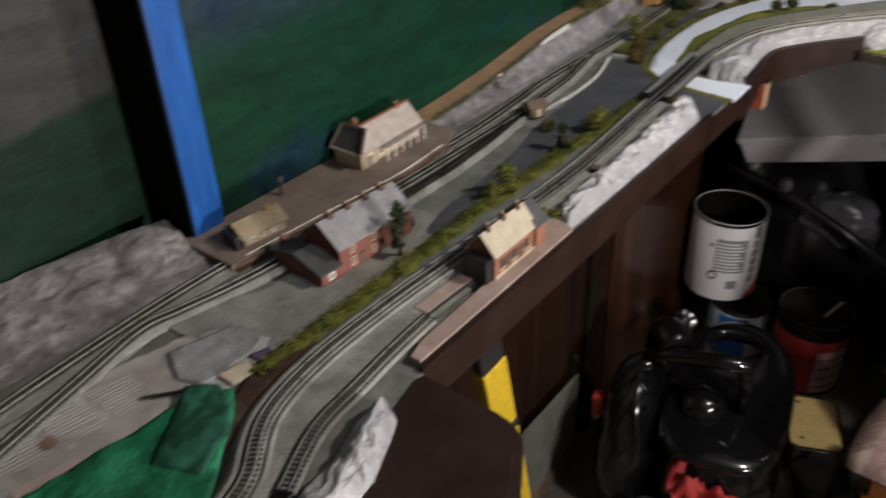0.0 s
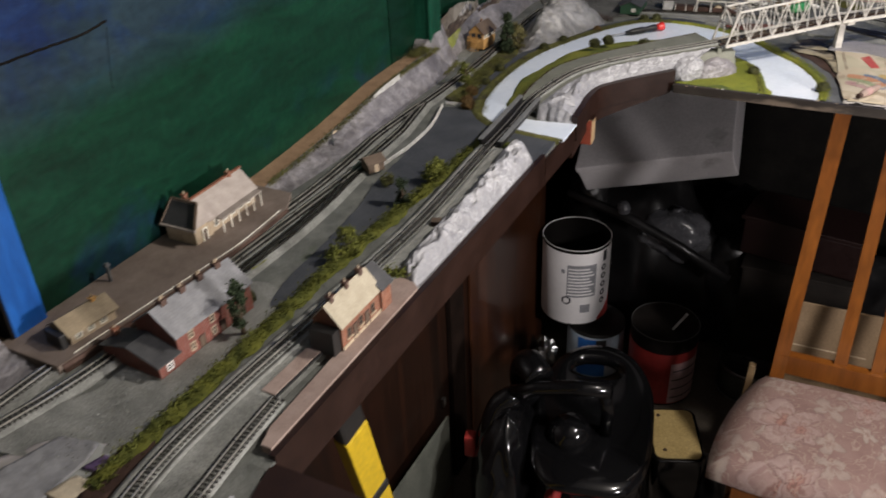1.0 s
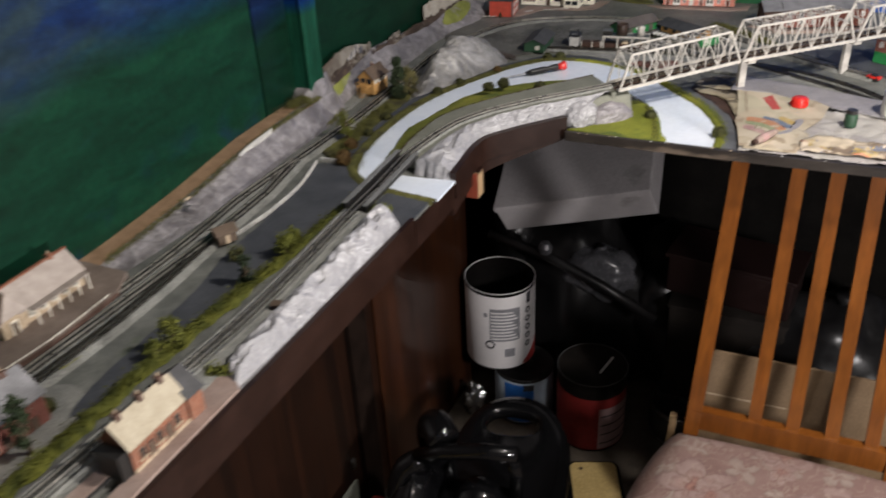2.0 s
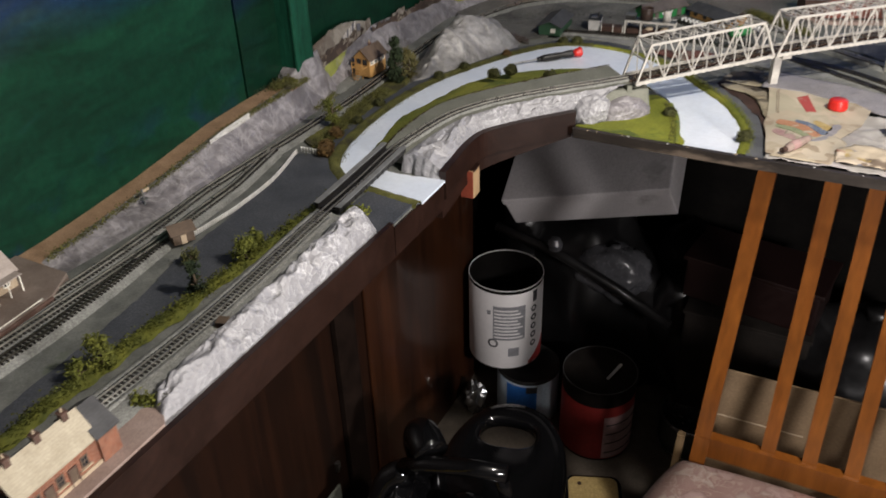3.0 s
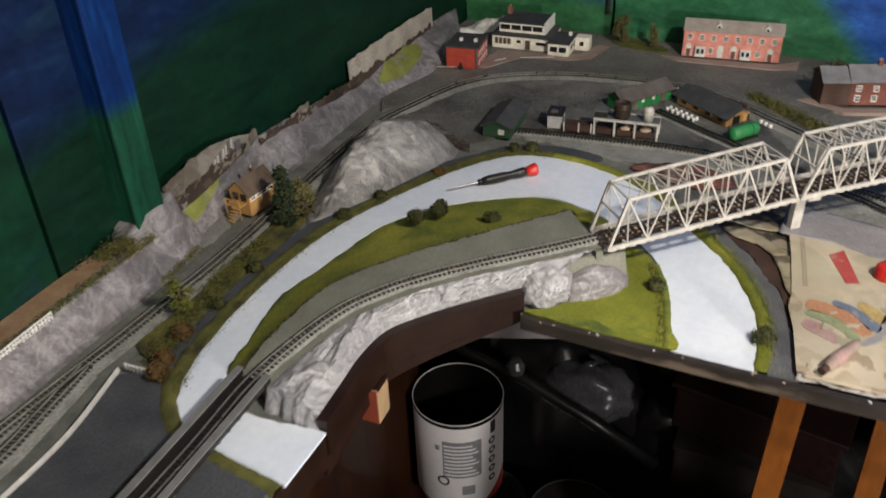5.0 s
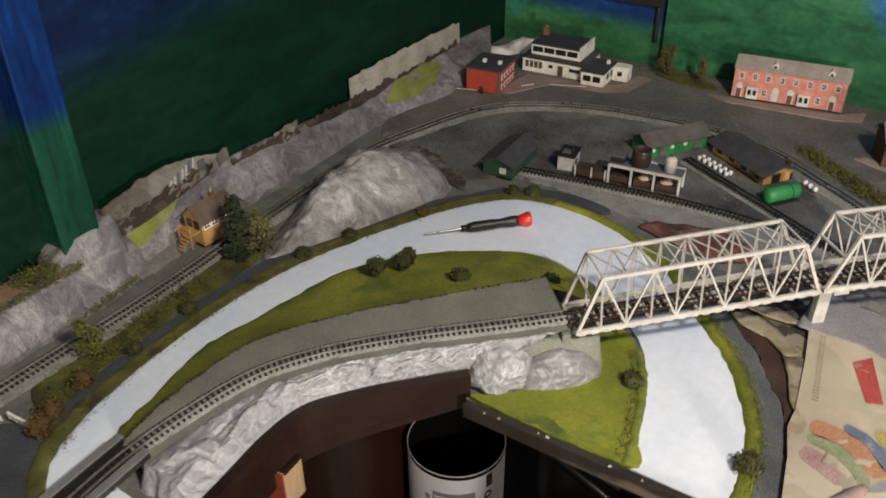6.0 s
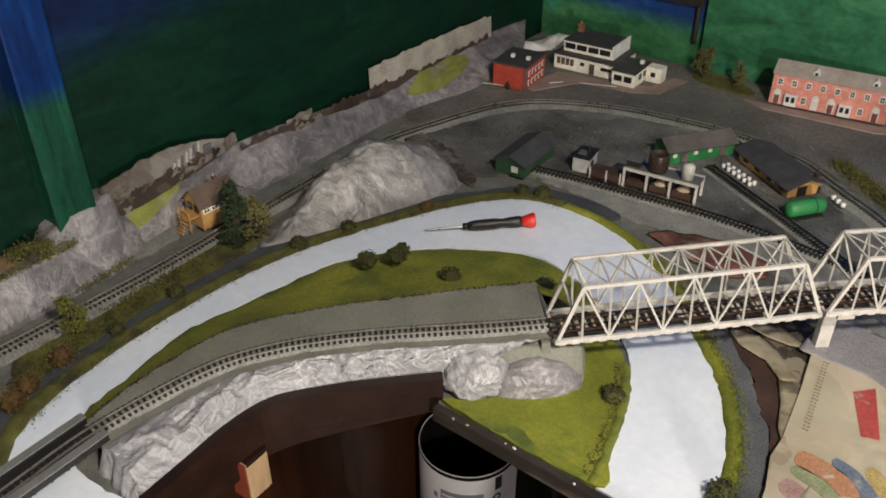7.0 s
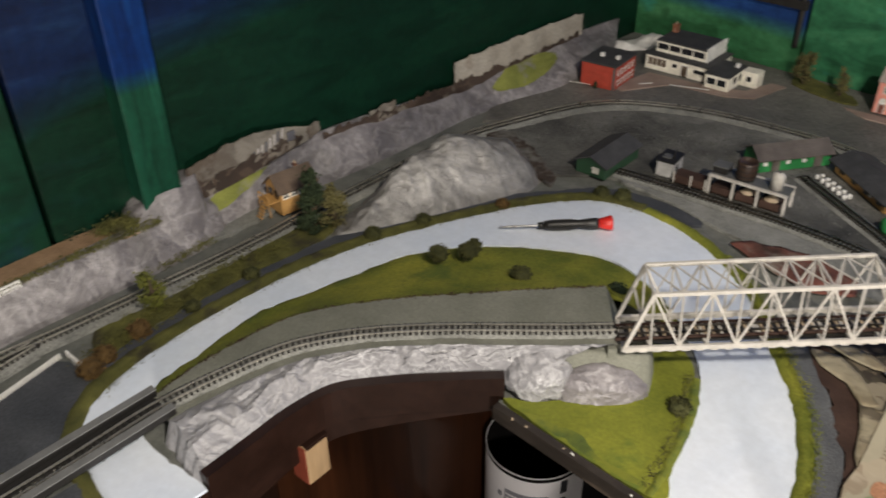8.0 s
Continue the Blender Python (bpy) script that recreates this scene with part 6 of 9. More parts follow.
track([(-0.254, 2.12), (-0.178, 2.074), (-0.122, 2.041), (-0.06, 2.003), (0.02, 1.955), (0.09, 1.913), (0.18, 1.855), (0.26, 1.79)], "yard siding beside the depot", M_BALLAST_D)
pale = thing("kerb", "pale grey strip of gravel in front of the yard siding", "gravel", kind="structure")
sheet("gravel", [(-0.45, 1.946), (-0.36, 1.956), (-0.28, 1.965), (-0.2, 1.974), (-0.1, 1.972), (0.0, 1.955), (0.08, 1.93), (0.02, 1.898), (-0.06, 1.91), (-0.13, 1.913), (-0.2, 1.918), (-0.28, 1.928), (-0.36, 1.94)], B - 0.004, B + 0.0012, M_BALLAST, 0.003, True, pale, kind="")

# ---- bridges ----
def girder_bridge():
    a, b = Vector((-0.4598, 1.095, 1.0538)), Vector((-0.4652, 1.276, 1.0594))
    d = (b - a); L = d.length
    ang = math.degrees(math.atan2(d.y, d.x))
    t = thing("girder_bridge", "grey plate-girder bridge carrying the front line over the river", "bridge", Matrix.Translation(a) @ pose(0, 0, 0, 0, -math.degrees(math.asin(d.z / L)), ang))
    for s in (-1, 1):
        y = s * 0.0168
        # web and stiffeners are near-black to paint in the girder's shaded side
        g = part("girder", new_box((-0.004, y - 0.0024, -0.003), (L + 0.004, y + 0.0024, 0.0055), 0.0008), M_BLACKISH, t, "side of the girder, blackened as if in shade")
        part("flange", new_box((-0.004, y - 0.0042, 0.0056), (L + 0.004, y + 0.0042, 0.0068), 0.0003), M_FLANGE, t)
        for i in range(12):
            x = 0.006 + i * (L - 0.012) / 11
            part("stiffener", new_box((x - 0.0007, y + min(s * 0.0025, s * 0.0034), -0.003), (x + 0.0007, y + max(s * 0.0025, s * 0.0034), 0.0055)), M_BLACKISH, t)
    part("deck", new_box((0, -0.0143, -0.006), (L, 0.0143, -0.0013)), M_BLACKISH, t, "black bridge deck")
    for x in (-0.012, L + 0.012):
        part("abutment", new_box((x - 0.012, -0.021, -0.022), (x + 0.011, 0.021, -0.0065), 0.001), M_BALLAST_D, t, "grey gravelled abutment")


girder_bridge()


def truss(p, q, width=0.046, height=0.064, panels=10):
    """A through truss from p to q (near lower corners), each member a part."""
    p, q = Vector(p), Vector(q)
    d = q - p
    L = d.length
    t = thing("truss_bridge", "cream plastic through-truss railway bridge span", "bridge", Matrix.Translation(p) @ pose(0, 0, 0, 0, -math.degrees(math.asin(d.z / L)), math.degrees(math.atan2(d.y, d.x))), "spans of the long bridge")
    st = L / panels
    for y in (0.0, width):
        part("bottom_chord", bar(bmesh.new(), (0, y, 0.003), (L, y, 0.003), 0.003, 0.005), M_TRUSS, t)
        part("top_chord", bar(bmesh.new(), (st, y, height), (L - st, y, height), 0.003, 0.0036), M_TRUSS, t)
        part("end_post", bar(bmesh.new(), (0.002, y, 0.004), (st, y, height), 0.003, 0.0034), M_TRUSS, t)
        part("end_post", bar(bmesh.new(), (L - 0.002, y, 0.004), (L - st, y, height), 0.003, 0.0034), M_TRUSS, t)
        for i in range(1, panels):
            part("vertical", bar(bmesh.new(), (i * st, y, 0.004), (i * st, y, height), 0.0014, 0.0016), M_TRUSS, t)
        for i in range(1, panels - 1):
            up = i % 2 == 1
            a, b = ((i * st, y, height), ((i + 1) * st, y, 0.004)) if up else ((i * st, y, 0.004), ((i + 1) * st, y, height))
            part("diagonal", bar(bmesh.new(), a, b, 0.0015, 0.0019), M_TRUSS, t)
        for i in range(panels * 2):
            x = (i + 0.5) * st / 2
            part("gusset", new_box((x - 0.0035, y - 0.0022, 0.0), (x + 0.0035, y + 0.0022, 0.0015)), M_TRUSS, t)
    for i in range(1, panels):
        part("top_strut", bar(bmesh.new(), (i * st, 0, height), (i * st, width, height), 0.0017), M_TRUSS, t)
        if i < panels - 1:
            part("top_brace", bar(bmesh.new(), (i * st, 0, height), ((i + 1) * st, width, height), 0.0012), M_TRUSS, t)
            part("top_brace", bar(bmesh.new(), (i * st, width, height), ((i + 1) * st, 0, height), 0.0012), M_TRUSS, t)
    for i in range(panels + 1):
        part("floor_beam", bar(bmesh.new(), (min(max(i * st, 0.002), L - 0.002), 0, 0.0015), (min(max(i * st, 0.002), L - 0.002), width, 0.0015), 0.003, 0.003), M_TRUSS, t)
    for x0 in (st * 0.62, L - st * 0.62):
        z = height * 0.62
        part("portal_strut", bar(bmesh.new(), (x0, 0, z), (x0, width, z), 0.0022), M_TRUSS, t)
    m = width / 2
    part("deck", new_box((-0.004, m - 0.0125, 0.0), (L + 0.004, m + 0.0125, 0.0028)), M_BLACKISH, t, "dark track deck")
    for s in (-0.0045, 0.0045):
        part("rail", new_box((-0.004, m + s - 0.0006, 0.0047), (L + 0.004, m + s + 0.0006, 0.0068)), M_RAIL_D, t)
    for s in (-0.010, 0.010):
        part("guard_strip", new_box((-0.004, m + s - 0.0012, 0.0029), (L + 0.004, m + s + 0.0012, 0.0055)), M_EARTH, t)
    n = int(L / 0.0075)
    for i in range(n):
        x = (i + 0.5) * L / n
        part("sleeper", new_box((x - 0.0012, m - 0.0085, 0.0029), (x + 0.0012, m + 0.0085, 0.0046)), M_STONE if i % 4 else M_TRUSS, t)
    return t


B0, B1 = Vector((-0.193, 1.598, 1.0855)), Vector((-0.006, 1.772, 1.1025))
step_v = B1 - B0
truss(B0, B1)
truss(B1 + step_v * 0.014, B1 + step_v * 1.014 + Vector((0, 0, -0.014)))
truss(B1 + step_v * 1.028 + Vector((0, 0, -0.014)), B1 + step_v * 2.03 + Vector((0, 0, -0.028)))
side = Vector((-step_v.y, step_v.x, 0)).normalized()
for k, h in ((0.105, 0.0), (1.06, -0.014), (2.035, -0.028)):
    c = B1 + step_v * k + side * 0.027 + Vector((0, 0, h))
    pr = thing("bridge_pier", "slender cream plastic pier under the truss bridge", "pier", pose(c.x, c.y, B - 0.003, 0, 0, math.degrees(math.atan2(step_v.y, step_v.x))), "piers of the long bridge")
    top = c.z - B + 0.001
    part("shaft", new_box((-0.0072, -0.0045, 0), (0.0072, 0.0045, top - 0.006), 0.0008), M_TRUSS, pr)
    part("cap", new_box((-0.0085, -0.026, top - 0.006), (0.0085, 0.020, top - 0.0005), 0.0006), M_TRUSS, pr)
bs = thing("abutment", "grey gravelled seat under the bridge's landward end", "abutment", pose(B0.x, B0.y, B - 0.002, 0, 0, math.degrees(math.atan2(step_v.y, step_v.x))))
part("block", new_box((-0.012, 0.004, 0), (-0.003, 0.042, B0.z - B + 0.001), 0.001), M_PLATEAU, bs, "gravelled seat")


# ---- buildings ----
def window(parent, x, z, w, h, y, frame=None, bars=True, out=-1):
    """A framed window on a wall in the local plane y; out: the side that it faces."""
    bm = bmesh.new()
    t = 0.0013
    y0, y1 = (y - 0.0008, y + 0.0012) if out < 0 else (y - 0.0012, y + 0.0008)
    for lo, hi in (((x - w / 2, y0, z), (x - w / 2 + t, y1, z + h)), ((x + w / 2 - t, y0, z), (x + w / 2, y1, z + h)), ((x - w / 2 + t, y0, z), (x + w / 2 - t, y1, z + t)), ((x - w / 2 + t, y0, z + h - t), (x + w / 2 - t, y1, z + h))):
        box(bm, lo, hi)
    if bars:
        box(bm, (x - 0.0004, y0 + 0.0002, z + t), (x + 0.0004, y1, z + h - t))
        box(bm, (x - w / 2 + t, y0 + 0.0003, z + h / 2 - 0.0004), (x - 0.0004, y1, z + h / 2 + 0.0004))
        box(bm, (x + 0.0004, y0 + 0.0003, z + h / 2 - 0.0004), (x + w / 2 - t, y1, z + h / 2 + 0.0004))
    f = part("window", bm, frame or M_WHITE, parent)
    yy = y - 0.0002 if out < 0 else y + 0.0002
    part("pane", new_box((x - w / 2 + t * 0.5, yy - 0.0002, z + t * 0.5), (x + w / 2 - t * 0.5, yy + 0.0002, z + h - t * 0.5)), M_GLASS, f)
    return f


def door(parent, x, z, w, h, y, material, frame=None):
    d = part("door", new_box((x - w / 2, y - 0.0009, z), (x + w / 2, y + 0.001, z + h)), material, parent)
    bm = bmesh.new()
    box(bm, (x - w / 2 - 0.0014, y - 0.0013, z), (x - w / 2, y + 0.001, z + h + 0.0014))
    box(bm, (x + w / 2, y - 0.0013, z), (x + w / 2 + 0.0014, y + 0.001, z + h + 0.0014))
    box(bm, (x - w / 2, y - 0.0013, z + h), (x + w / 2, y + 0.001, z + h + 0.0014))
    part("surround", bm, frame or M_WHITE, d)


def gable_body(L, W, eave, ridge, x0=0.0, y0=0.0):
    """Walls of a gabled block, ridge along local x."""
    bm = bmesh.new()
    v = [bm.verts.new(c) for c in ((x0, y0, 0), (x0 + L, y0, 0), (x0 + L, y0 + W, 0), (x0, y0 + W, 0), (x0, y0, eave), (x0 + L, y0, eave), (x0 + L, y0 + W, eave), (x0, y0 + W, eave), (x0, y0 + W / 2, ridge), (x0 + L, y0 + W / 2, ridge))]
    for f in ((3, 2, 1, 0), (0, 1, 5, 4), (2, 3, 7, 6), (1, 2, 6, 9, 5), (3, 0, 4, 8, 7), (4, 5, 9, 8), (6, 7, 8, 9)):
        bm.faces.new([v[i] for i in f])
    return bm


def gable_roof(L, W, eave, ridge, over=0.003, thick=0.0016, x0=0.0, y0=0.0):
    bm = bmesh.new()
    rise = (ridge - eave) / (W / 2)
    a = []
    for y, z in ((y0 - over, eave - over * rise), (y0 + W / 2, ridge), (y0 + W + over, eave - over * rise)):
        a.append([bm.verts.new((x, y, z + dz + 0.0003)) for x in (x0 - over, x0 + L + over) for dz in (0, thick)])
    l, m, r = a
    for p, q in ((l, m), (m, r)):
        bm.faces.new((p[1], p[3], q[3], q[1])); bm.faces.new((p[0], q[0], q[2], p[2]))
        bm.faces.new((p[0], p[1], q[1], q[0])); bm.faces.new((p[2], q[2], q[3], p[3]))
    bm.faces.new((l[0], l[2], l[3], l[1])); bm.faces.new((r[0], r[1], r[3], r[2]))
    bmesh.ops.recalc_face_normals(bm, faces=bm.faces)
    return bm


def chimney(parent, x, y, z, w=0.006, h=0.012, material=None, pots=1):
    c = part("chimney", box(new_box((x - w / 2, y - w / 2, z), (x + w / 2, y + w / 2, z + h)), (x - w / 2 - 0.0007, y - w / 2 - 0.0007, z + h), (x + w / 2 + 0.0007, y + w / 2 + 0.0007, z + h + 0.0016)), material or M_BROWNBRICK, parent)
    for i in range(pots):
        part("pot", lathe(bmesh.new(), [(0, 0), (0.0012, 0), (0.001, 0.004), (0, 0.004)], 8, (x + (i - (pots - 1) / 2) * 0.003, y, z + h + 0.0017)), M_STONE, c)


def cottage_terrace():
    """Red brick cottage row: ridge along the world's y, front to the east."""
    t = thing("terrace", "red brick cottage row, grey slate roof, four chimneys", "house", pose(-0.556, 0.474, B - 0.001, 0, 0, 86.5))
    L, W, e, r = 0.118, 0.062, 0.036, 0.059
    part("wall", gable_body(L, W, e, r), M_REDBRICK, t)
    part("roof", gable_roof(L, W, e, r), M_SLATE, t)
    for i in range(4):
        chimney(t, 0.017 + i * 0.028, W / 2, r - 0.004, 0.008, 0.009, M_DARKBRICK, 2)
    for i, x in enumerate((0.020, 0.053, 0.086)):
        window(t, x, 0.0215, 0.0075, 0.0105, 0.0, M_STONE)
        window(t, x, 0.0045, 0.0075, 0.0115, 0.0, M_STONE)
        door(t, x + 0.014, 0.001, 0.006, 0.014, 0.0, M_BROWNROOF, M_DARKBRICK)
    part("lean_to", gable_body(0.030, 0.088, 0.016, 0.028, -0.0305, -0.001), M_REDBRICK, t)
    part("lean_to_roof", gable_roof(0.030, 0.088, 0.016, 0.028, 0.0025, 0.0016, -0.031, -0.001), M_SLATE_D, t, "dark slate lean-to roof")
    window(t, -0.016, 0.004, 0.009, 0.009, -0.001)
    chimney(t, -0.012, 0.085, 0.012, 0.007, 0.014, M_BROWNBRICK)


def small_station():
    t = thing("small_station", "small brown brick halt building with a cream tiled roof", "station building", pose(-0.3995, 0.559, B + 0.0055, 0, 0, 90))
    L, W, e, r = 0.080, 0.036, 0.033, 0.054
    part("wall", gable_body(L, W, e, r), M_BROWNBRICK, t)
    part("roof", gable_roof(L, W, e, r), M_CREAMROOF, t, "cream tiled roof")
    part("cross_wing", gable_body(0.021, 0.048, 0.032, 0.05, L + 0.0005, -0.003), M_BROWNBRICK, t)
    part("cross_wing_roof", gable_roof(0.021, 0.048, 0.032, 0.05, 0.003, 0.0016, L + 0.0005, -0.003), M_SLATE_D, t, "dark slate cross-wing roof")
    # porch colour stands in for the shade on the south gable
    part("porch", new_box((-0.014, 0.002, 0), (-0.0005, 0.033, 0.030), 0.0006), M_BLACKISH, t, "lean-to porch, enlarged and blackened for the shaded gable")
    for x in (0.014, 0.038, 0.064):
        window(t, x, 0.010, 0.008, 0.012, 0.0, M_BROWNROOF)
        part("sill", new_box((x - 0.0062, -0.0022, 0.0085), (x + 0.0062, -0.0002, 0.0098)), M_STONE, t)
    for x in (0.026, 0.051):
        door(t, x, 0.0, 0.007, 0.019, 0.0, M_BROWNROOF, M_DARKBRICK)
    part("plinth", new_box((-0.0005, -0.0012, 0), (L, -0.0001, 0.004)), M_STONE, t)
    for x in (0.011, 0.041, 0.070):
        chimney(t, x, W / 2, r - 0.004, 0.0062, 0.010, M_DARKBRICK, 1)


def main_station():
    t = thing("main_station", "stone station building with a grey tiled roof and red ridge", "station building", pose(-0.701, 0.664, B + 0.0085, 0, 0, 91))
    L, W, e, r = 0.098, 0.044, 0.026, 0.048
    part("wall", gable_body(L, W, e, r, 0.036), M_STONE, t)
    part("roof", gable_roof(L, W, e, r, 0.005, 0.0018, 0.034), M_GREYROOF, t)
    part("ridge_tiles", bar(bmesh.new(), (0.03, W / 2, r + 0.0026), (0.036 + L + 0.004, W / 2, r + 0.0026), 0.004, 0.0025), M_BROWNBRICK, t, "brown-red ridge tiles")
    # crossing wing: dark slate slope toward the south, pale hip toward the platform
    part("wing", new_box((0.002, -0.003, 0), (0.0355, 0.0465, 0.0255)), M_STONE, t)
    def slope(name, pts, material, label=""):
        bm = bmesh.new()
        bm.faces.new([bm.verts.new(p) for p in pts])
        bmesh.ops.recalc_face_normals(bm, faces=bm.faces)
        if bm.faces[:][0].normal.z < 0:
            bmesh.ops.reverse_faces(bm, faces=bm.faces)
        bmesh.ops.solidify(bm, geom=bm.faces[:], thickness=0.0015)
        part(name, bm, material, t, label)
    a, b_, c, d = (-0.002, -0.008, 0.0265), (-0.002, 0.050, 0.0265), (0.0395, 0.050, 0.0265), (0.0395, -0.008, 0.0265)
    e, f = (0.0195, 0.000, 0.0535), (0.0195, 0.044, 0.0535)
    slope("wing_roof", [a, e, f, b_], M_SLATE_D, "dark slate wing roof with brown verges")
    slope("wing_roof", [d, c, f, e], M_GREYROOF)
    slope("hip", [a, d, e], M_GREYROOF)
    slope("hip", [b_, f, c], M_GREYROOF)
    for p, q in ((a, e), (e, f), (f, b_)):
        part("verge", bar(bmesh.new(), Vector(p) + Vector((0, 0, 0.0014)), Vector(q) + Vector((0, 0, 0.0014)), 0.0030, 0.0022), M_BROWNROOF, t)
    part("eave", new_box((-0.0045, -0.009, 0.0240), (-0.0005, 0.051, 0.0262)), M_GREYROOF, t, "pale eave board")
    part("canopy", new_box((0.042, -0.017, 0.0215), (0.132, -0.0005, 0.0228)), M_GREYROOF, t, "flat grey platform canopy")
    for i in range(6):
        part("canopy_post", new_box((0.044 + i * 0.0168, -0.016, 0), (0.0452 + i * 0.0168, -0.0148, 0.0214)), M_CREAM, t)
    for i in range(5):
        window(t, 0.048 + i * 0.018, 0.006, 0.009, 0.012, 0.0, M_CREAM)
    door(t, 0.019, 0, 0.007, 0.017, -0.004, M_BROWNROOF, M_CREAM)
    for x, y in ((0.034, 0.034), (0.112, 0.022)):
        chimney(t, x, y, r - 0.006, 0.006, 0.012, M_BROWNBRICK)


def shelter():
    t = thing("platform_shelter", "low platform shelter with a mossy tan roof", "shelter", pose(-0.683, 0.440, B + 0.0085, 0, 0, 83))
    L, W, e, r = 0.060, 0.036, 0.015, 0.026
    part("wall", gable_body(L, W, e, r), M_STONE, t)
    part("roof", gable_roof(L, W, e, r, 0.004), M_TANROOF, t)
    for i in range(3):
        window(t, 0.010 + i * 0.0165, 0.004, 0.009, 0.007, 0.0, M_CREAM)
    # black box added in place of shade on the shelter's south end
    part("dark_end", new_box((-0.012, 0.000, -0.006), (-0.0045, 0.030, 0.018), 0.001), M_BLACKISH, t, "added black box standing in for the shelter's shaded end")
    chimney(t, 0.047, W / 2, 0.02, 0.006, 0.009, M_ORANGEWOOD)


def signal_box():
    t = thing("signal_box", "ochre timber signal box with a brown tiled roof and steps", "signal box", pose(-0.6865, 1.568, B + 0.001, 0, 0, 86))
    L, W = 0.050, 0.032
    part("base", new_box((0, 0, 0), (L, W, 0.020)), M_ORANGEWOOD, t)
    part("cabin", gable_body(L + 0.002, W + 0.002, 0.036, 0.051, -0.001, -0.001), M_ORANGEWOOD, t)
    part("roof", gable_roof(L, W, 0.036, 0.051, 0.005), M_BROWNROOF, t)
    for i in range(4):
        window(t, 0.007 + i * 0.0118, 0.0222, 0.0102, 0.0105, -0.001, M_CREAM)
    for i in range(2):
        window(t, 0.014 + i * 0.022, 0.006, 0.008, 0.008, 0.0, M_CREAM)
    e = part("end_windows", new_box((-0.0022, 0.004, 0.0225), (-0.0011, 0.013, 0.033)), M_GLASS, t)
    part("end_windows", new_box((-0.0022, 0.018, 0.0225), (-0.0011, 0.027, 0.033)), M_GLASS, t)
    part("landing", new_box((-0.016, 0.004, 0.0192), (-0.0011, 0.030, 0.0206)), M_ORANGEWOOD, t)
    for y in (0.0045, 0.0285):
        part("rail_post", new_box((-0.0158, y, 0.0), (-0.0146, y + 0.0012, 0.0285)), M_ORANGEWOOD, t)
    part("handrail", new_box((-0.0160, 0.0045, 0.0286), (-0.0146, 0.030, 0.0297)), M_ORANGEWOOD, t)
    for i in range(5):
        part("tread", new_box((-0.0162 - 0.0024 * (i + 1), 0.006, 0.0178 - 0.0038 * i), (-0.0162 - 0.0024 * i, 0.018, 0.0190 - 0.0038 * i)), M_ORANGEWOOD, t)
    chimney(t, 0.04, W - 0.006, 0.038, 0.004, 0.012, M_BROWNBRICK)


def long_terrace():
    """The pale-roofed red terrace by the north boards, front to the south."""
    t = thing("red_terrace", "two-storey pink-red brick terrace with white doors and bay windows", "house", pose(-0.272, 2.398, B + 0.002, 0, 0, 7.3))
    L, W, e, r = 0.178, 0.046, 0.051, 0.066
    part("wall", gable_body(L, W, e, r), M_PINKBRICK, t)
    part("roof", gable_roof(L, W, e, r, 0.002), M_GREYROOF, t)
    for i in range(8):
        window(t, 0.012 + i * 0.0218, 0.033, 0.0085, 0.0115, 0.0)
    for i, x in enumerate((0.011, 0.070, 0.094, 0.160)):
        d = door(t, x, 0.001, 0.008, 0.019, 0.0, M_WHITE if i == 1 else M_REDBRICK)
        part("fanlight", lathe(bmesh.new(), [(0, 0), (0.0052, 0), (0.0052, 0.0012), (0, 0.0012)], 16, (0, 0, 0)), M_WHITE, t).matrix_local = pose(x, -0.0011, 0.021, 90, 0, 0)
    for x in (0.0335, 0.116):
        b = part("bay_window", new_box((x - 0.0095, -0.0075, 0.002), (x + 0.0095, -0.0012, 0.0215), 0.0008), M_WHITE, t)
        for k in (-1, 1):
            part("pane", new_box((x + k * 0.0042 - 0.0026, -0.0081, 0.009), (x + k * 0.0042 + 0.0026, -0.0076, 0.018)), M_GLASS, b)
    for x in (0.0525, 0.138):
        window(t, x, 0.007, 0.0085, 0.0125, 0.0)
    for x in (0.062, 0.150):
        d = part("dormer", gable_body(0.012, 0.010, 0.007, 0.013, 0, 0), M_WHITE, t)
        for v in d.data.vertices:
            v.co = Vector((x - 0.005 + v.co.y, 0.006 + v.co.x, 0.053 + v.co.z))
        d.data.flip_normals()
        part("dormer_pane", new_box((x - 0.0022, 0.0052, 0.0555), (x + 0.0022, 0.0059, 0.0605)), M_GLASS, d)


def red_block():
    t = thing("red_workshop", "flat-roofed bright red brick block with a dark roof", "building", pose(-0.676, 2.180, B + 0.001, 0, 0, 9))
    part("wall", new_box((0, 0, 0), (0.062, 0.078, 0.040), 0.0005), M_REDPAINT, t)
    part("roof", new_box((-0.002, -0.002, 0.0402), (0.064, 0.080, 0.0430), 0.0005), M_SLATE_D, t)
    part("drainpipe", new_box((0.059, -0.0022, 0), (0.0625, -0.0001, 0.040)), M_GIRDER, t)
    for k in range(2):
        for i in range(5):
            f = part("window", new_box((0.0622, 0.008 + i * 0.0140, 0.006 + k * 0.017), (0.0630, 0.016 + i * 0.0140, 0.016 + k * 0.017)), M_WHITE, t)
            part("pane", new_box((0.0631, 0.0095 + i * 0.0140, 0.0075 + k * 0.017), (0.0635, 0.0145 + i * 0.0140, 0.0145 + k * 0.017)), M_REDBRICK, f)
    for x, y in ((0.018, 0.03), (0.047, 0.03)):
        part("roof_vent", new_box((x, y, 0.0431), (x + 0.006, y + 0.006, 0.049)), M_WHITE, t)
    part("green_plant", lathe(bmesh.new(), [(0.003, 0), (0.0035, 0.006), (0.0008, 0.013), (0, 0.014)], 8, (0.03, -0.004, 0)), M_LEAF_D, t)


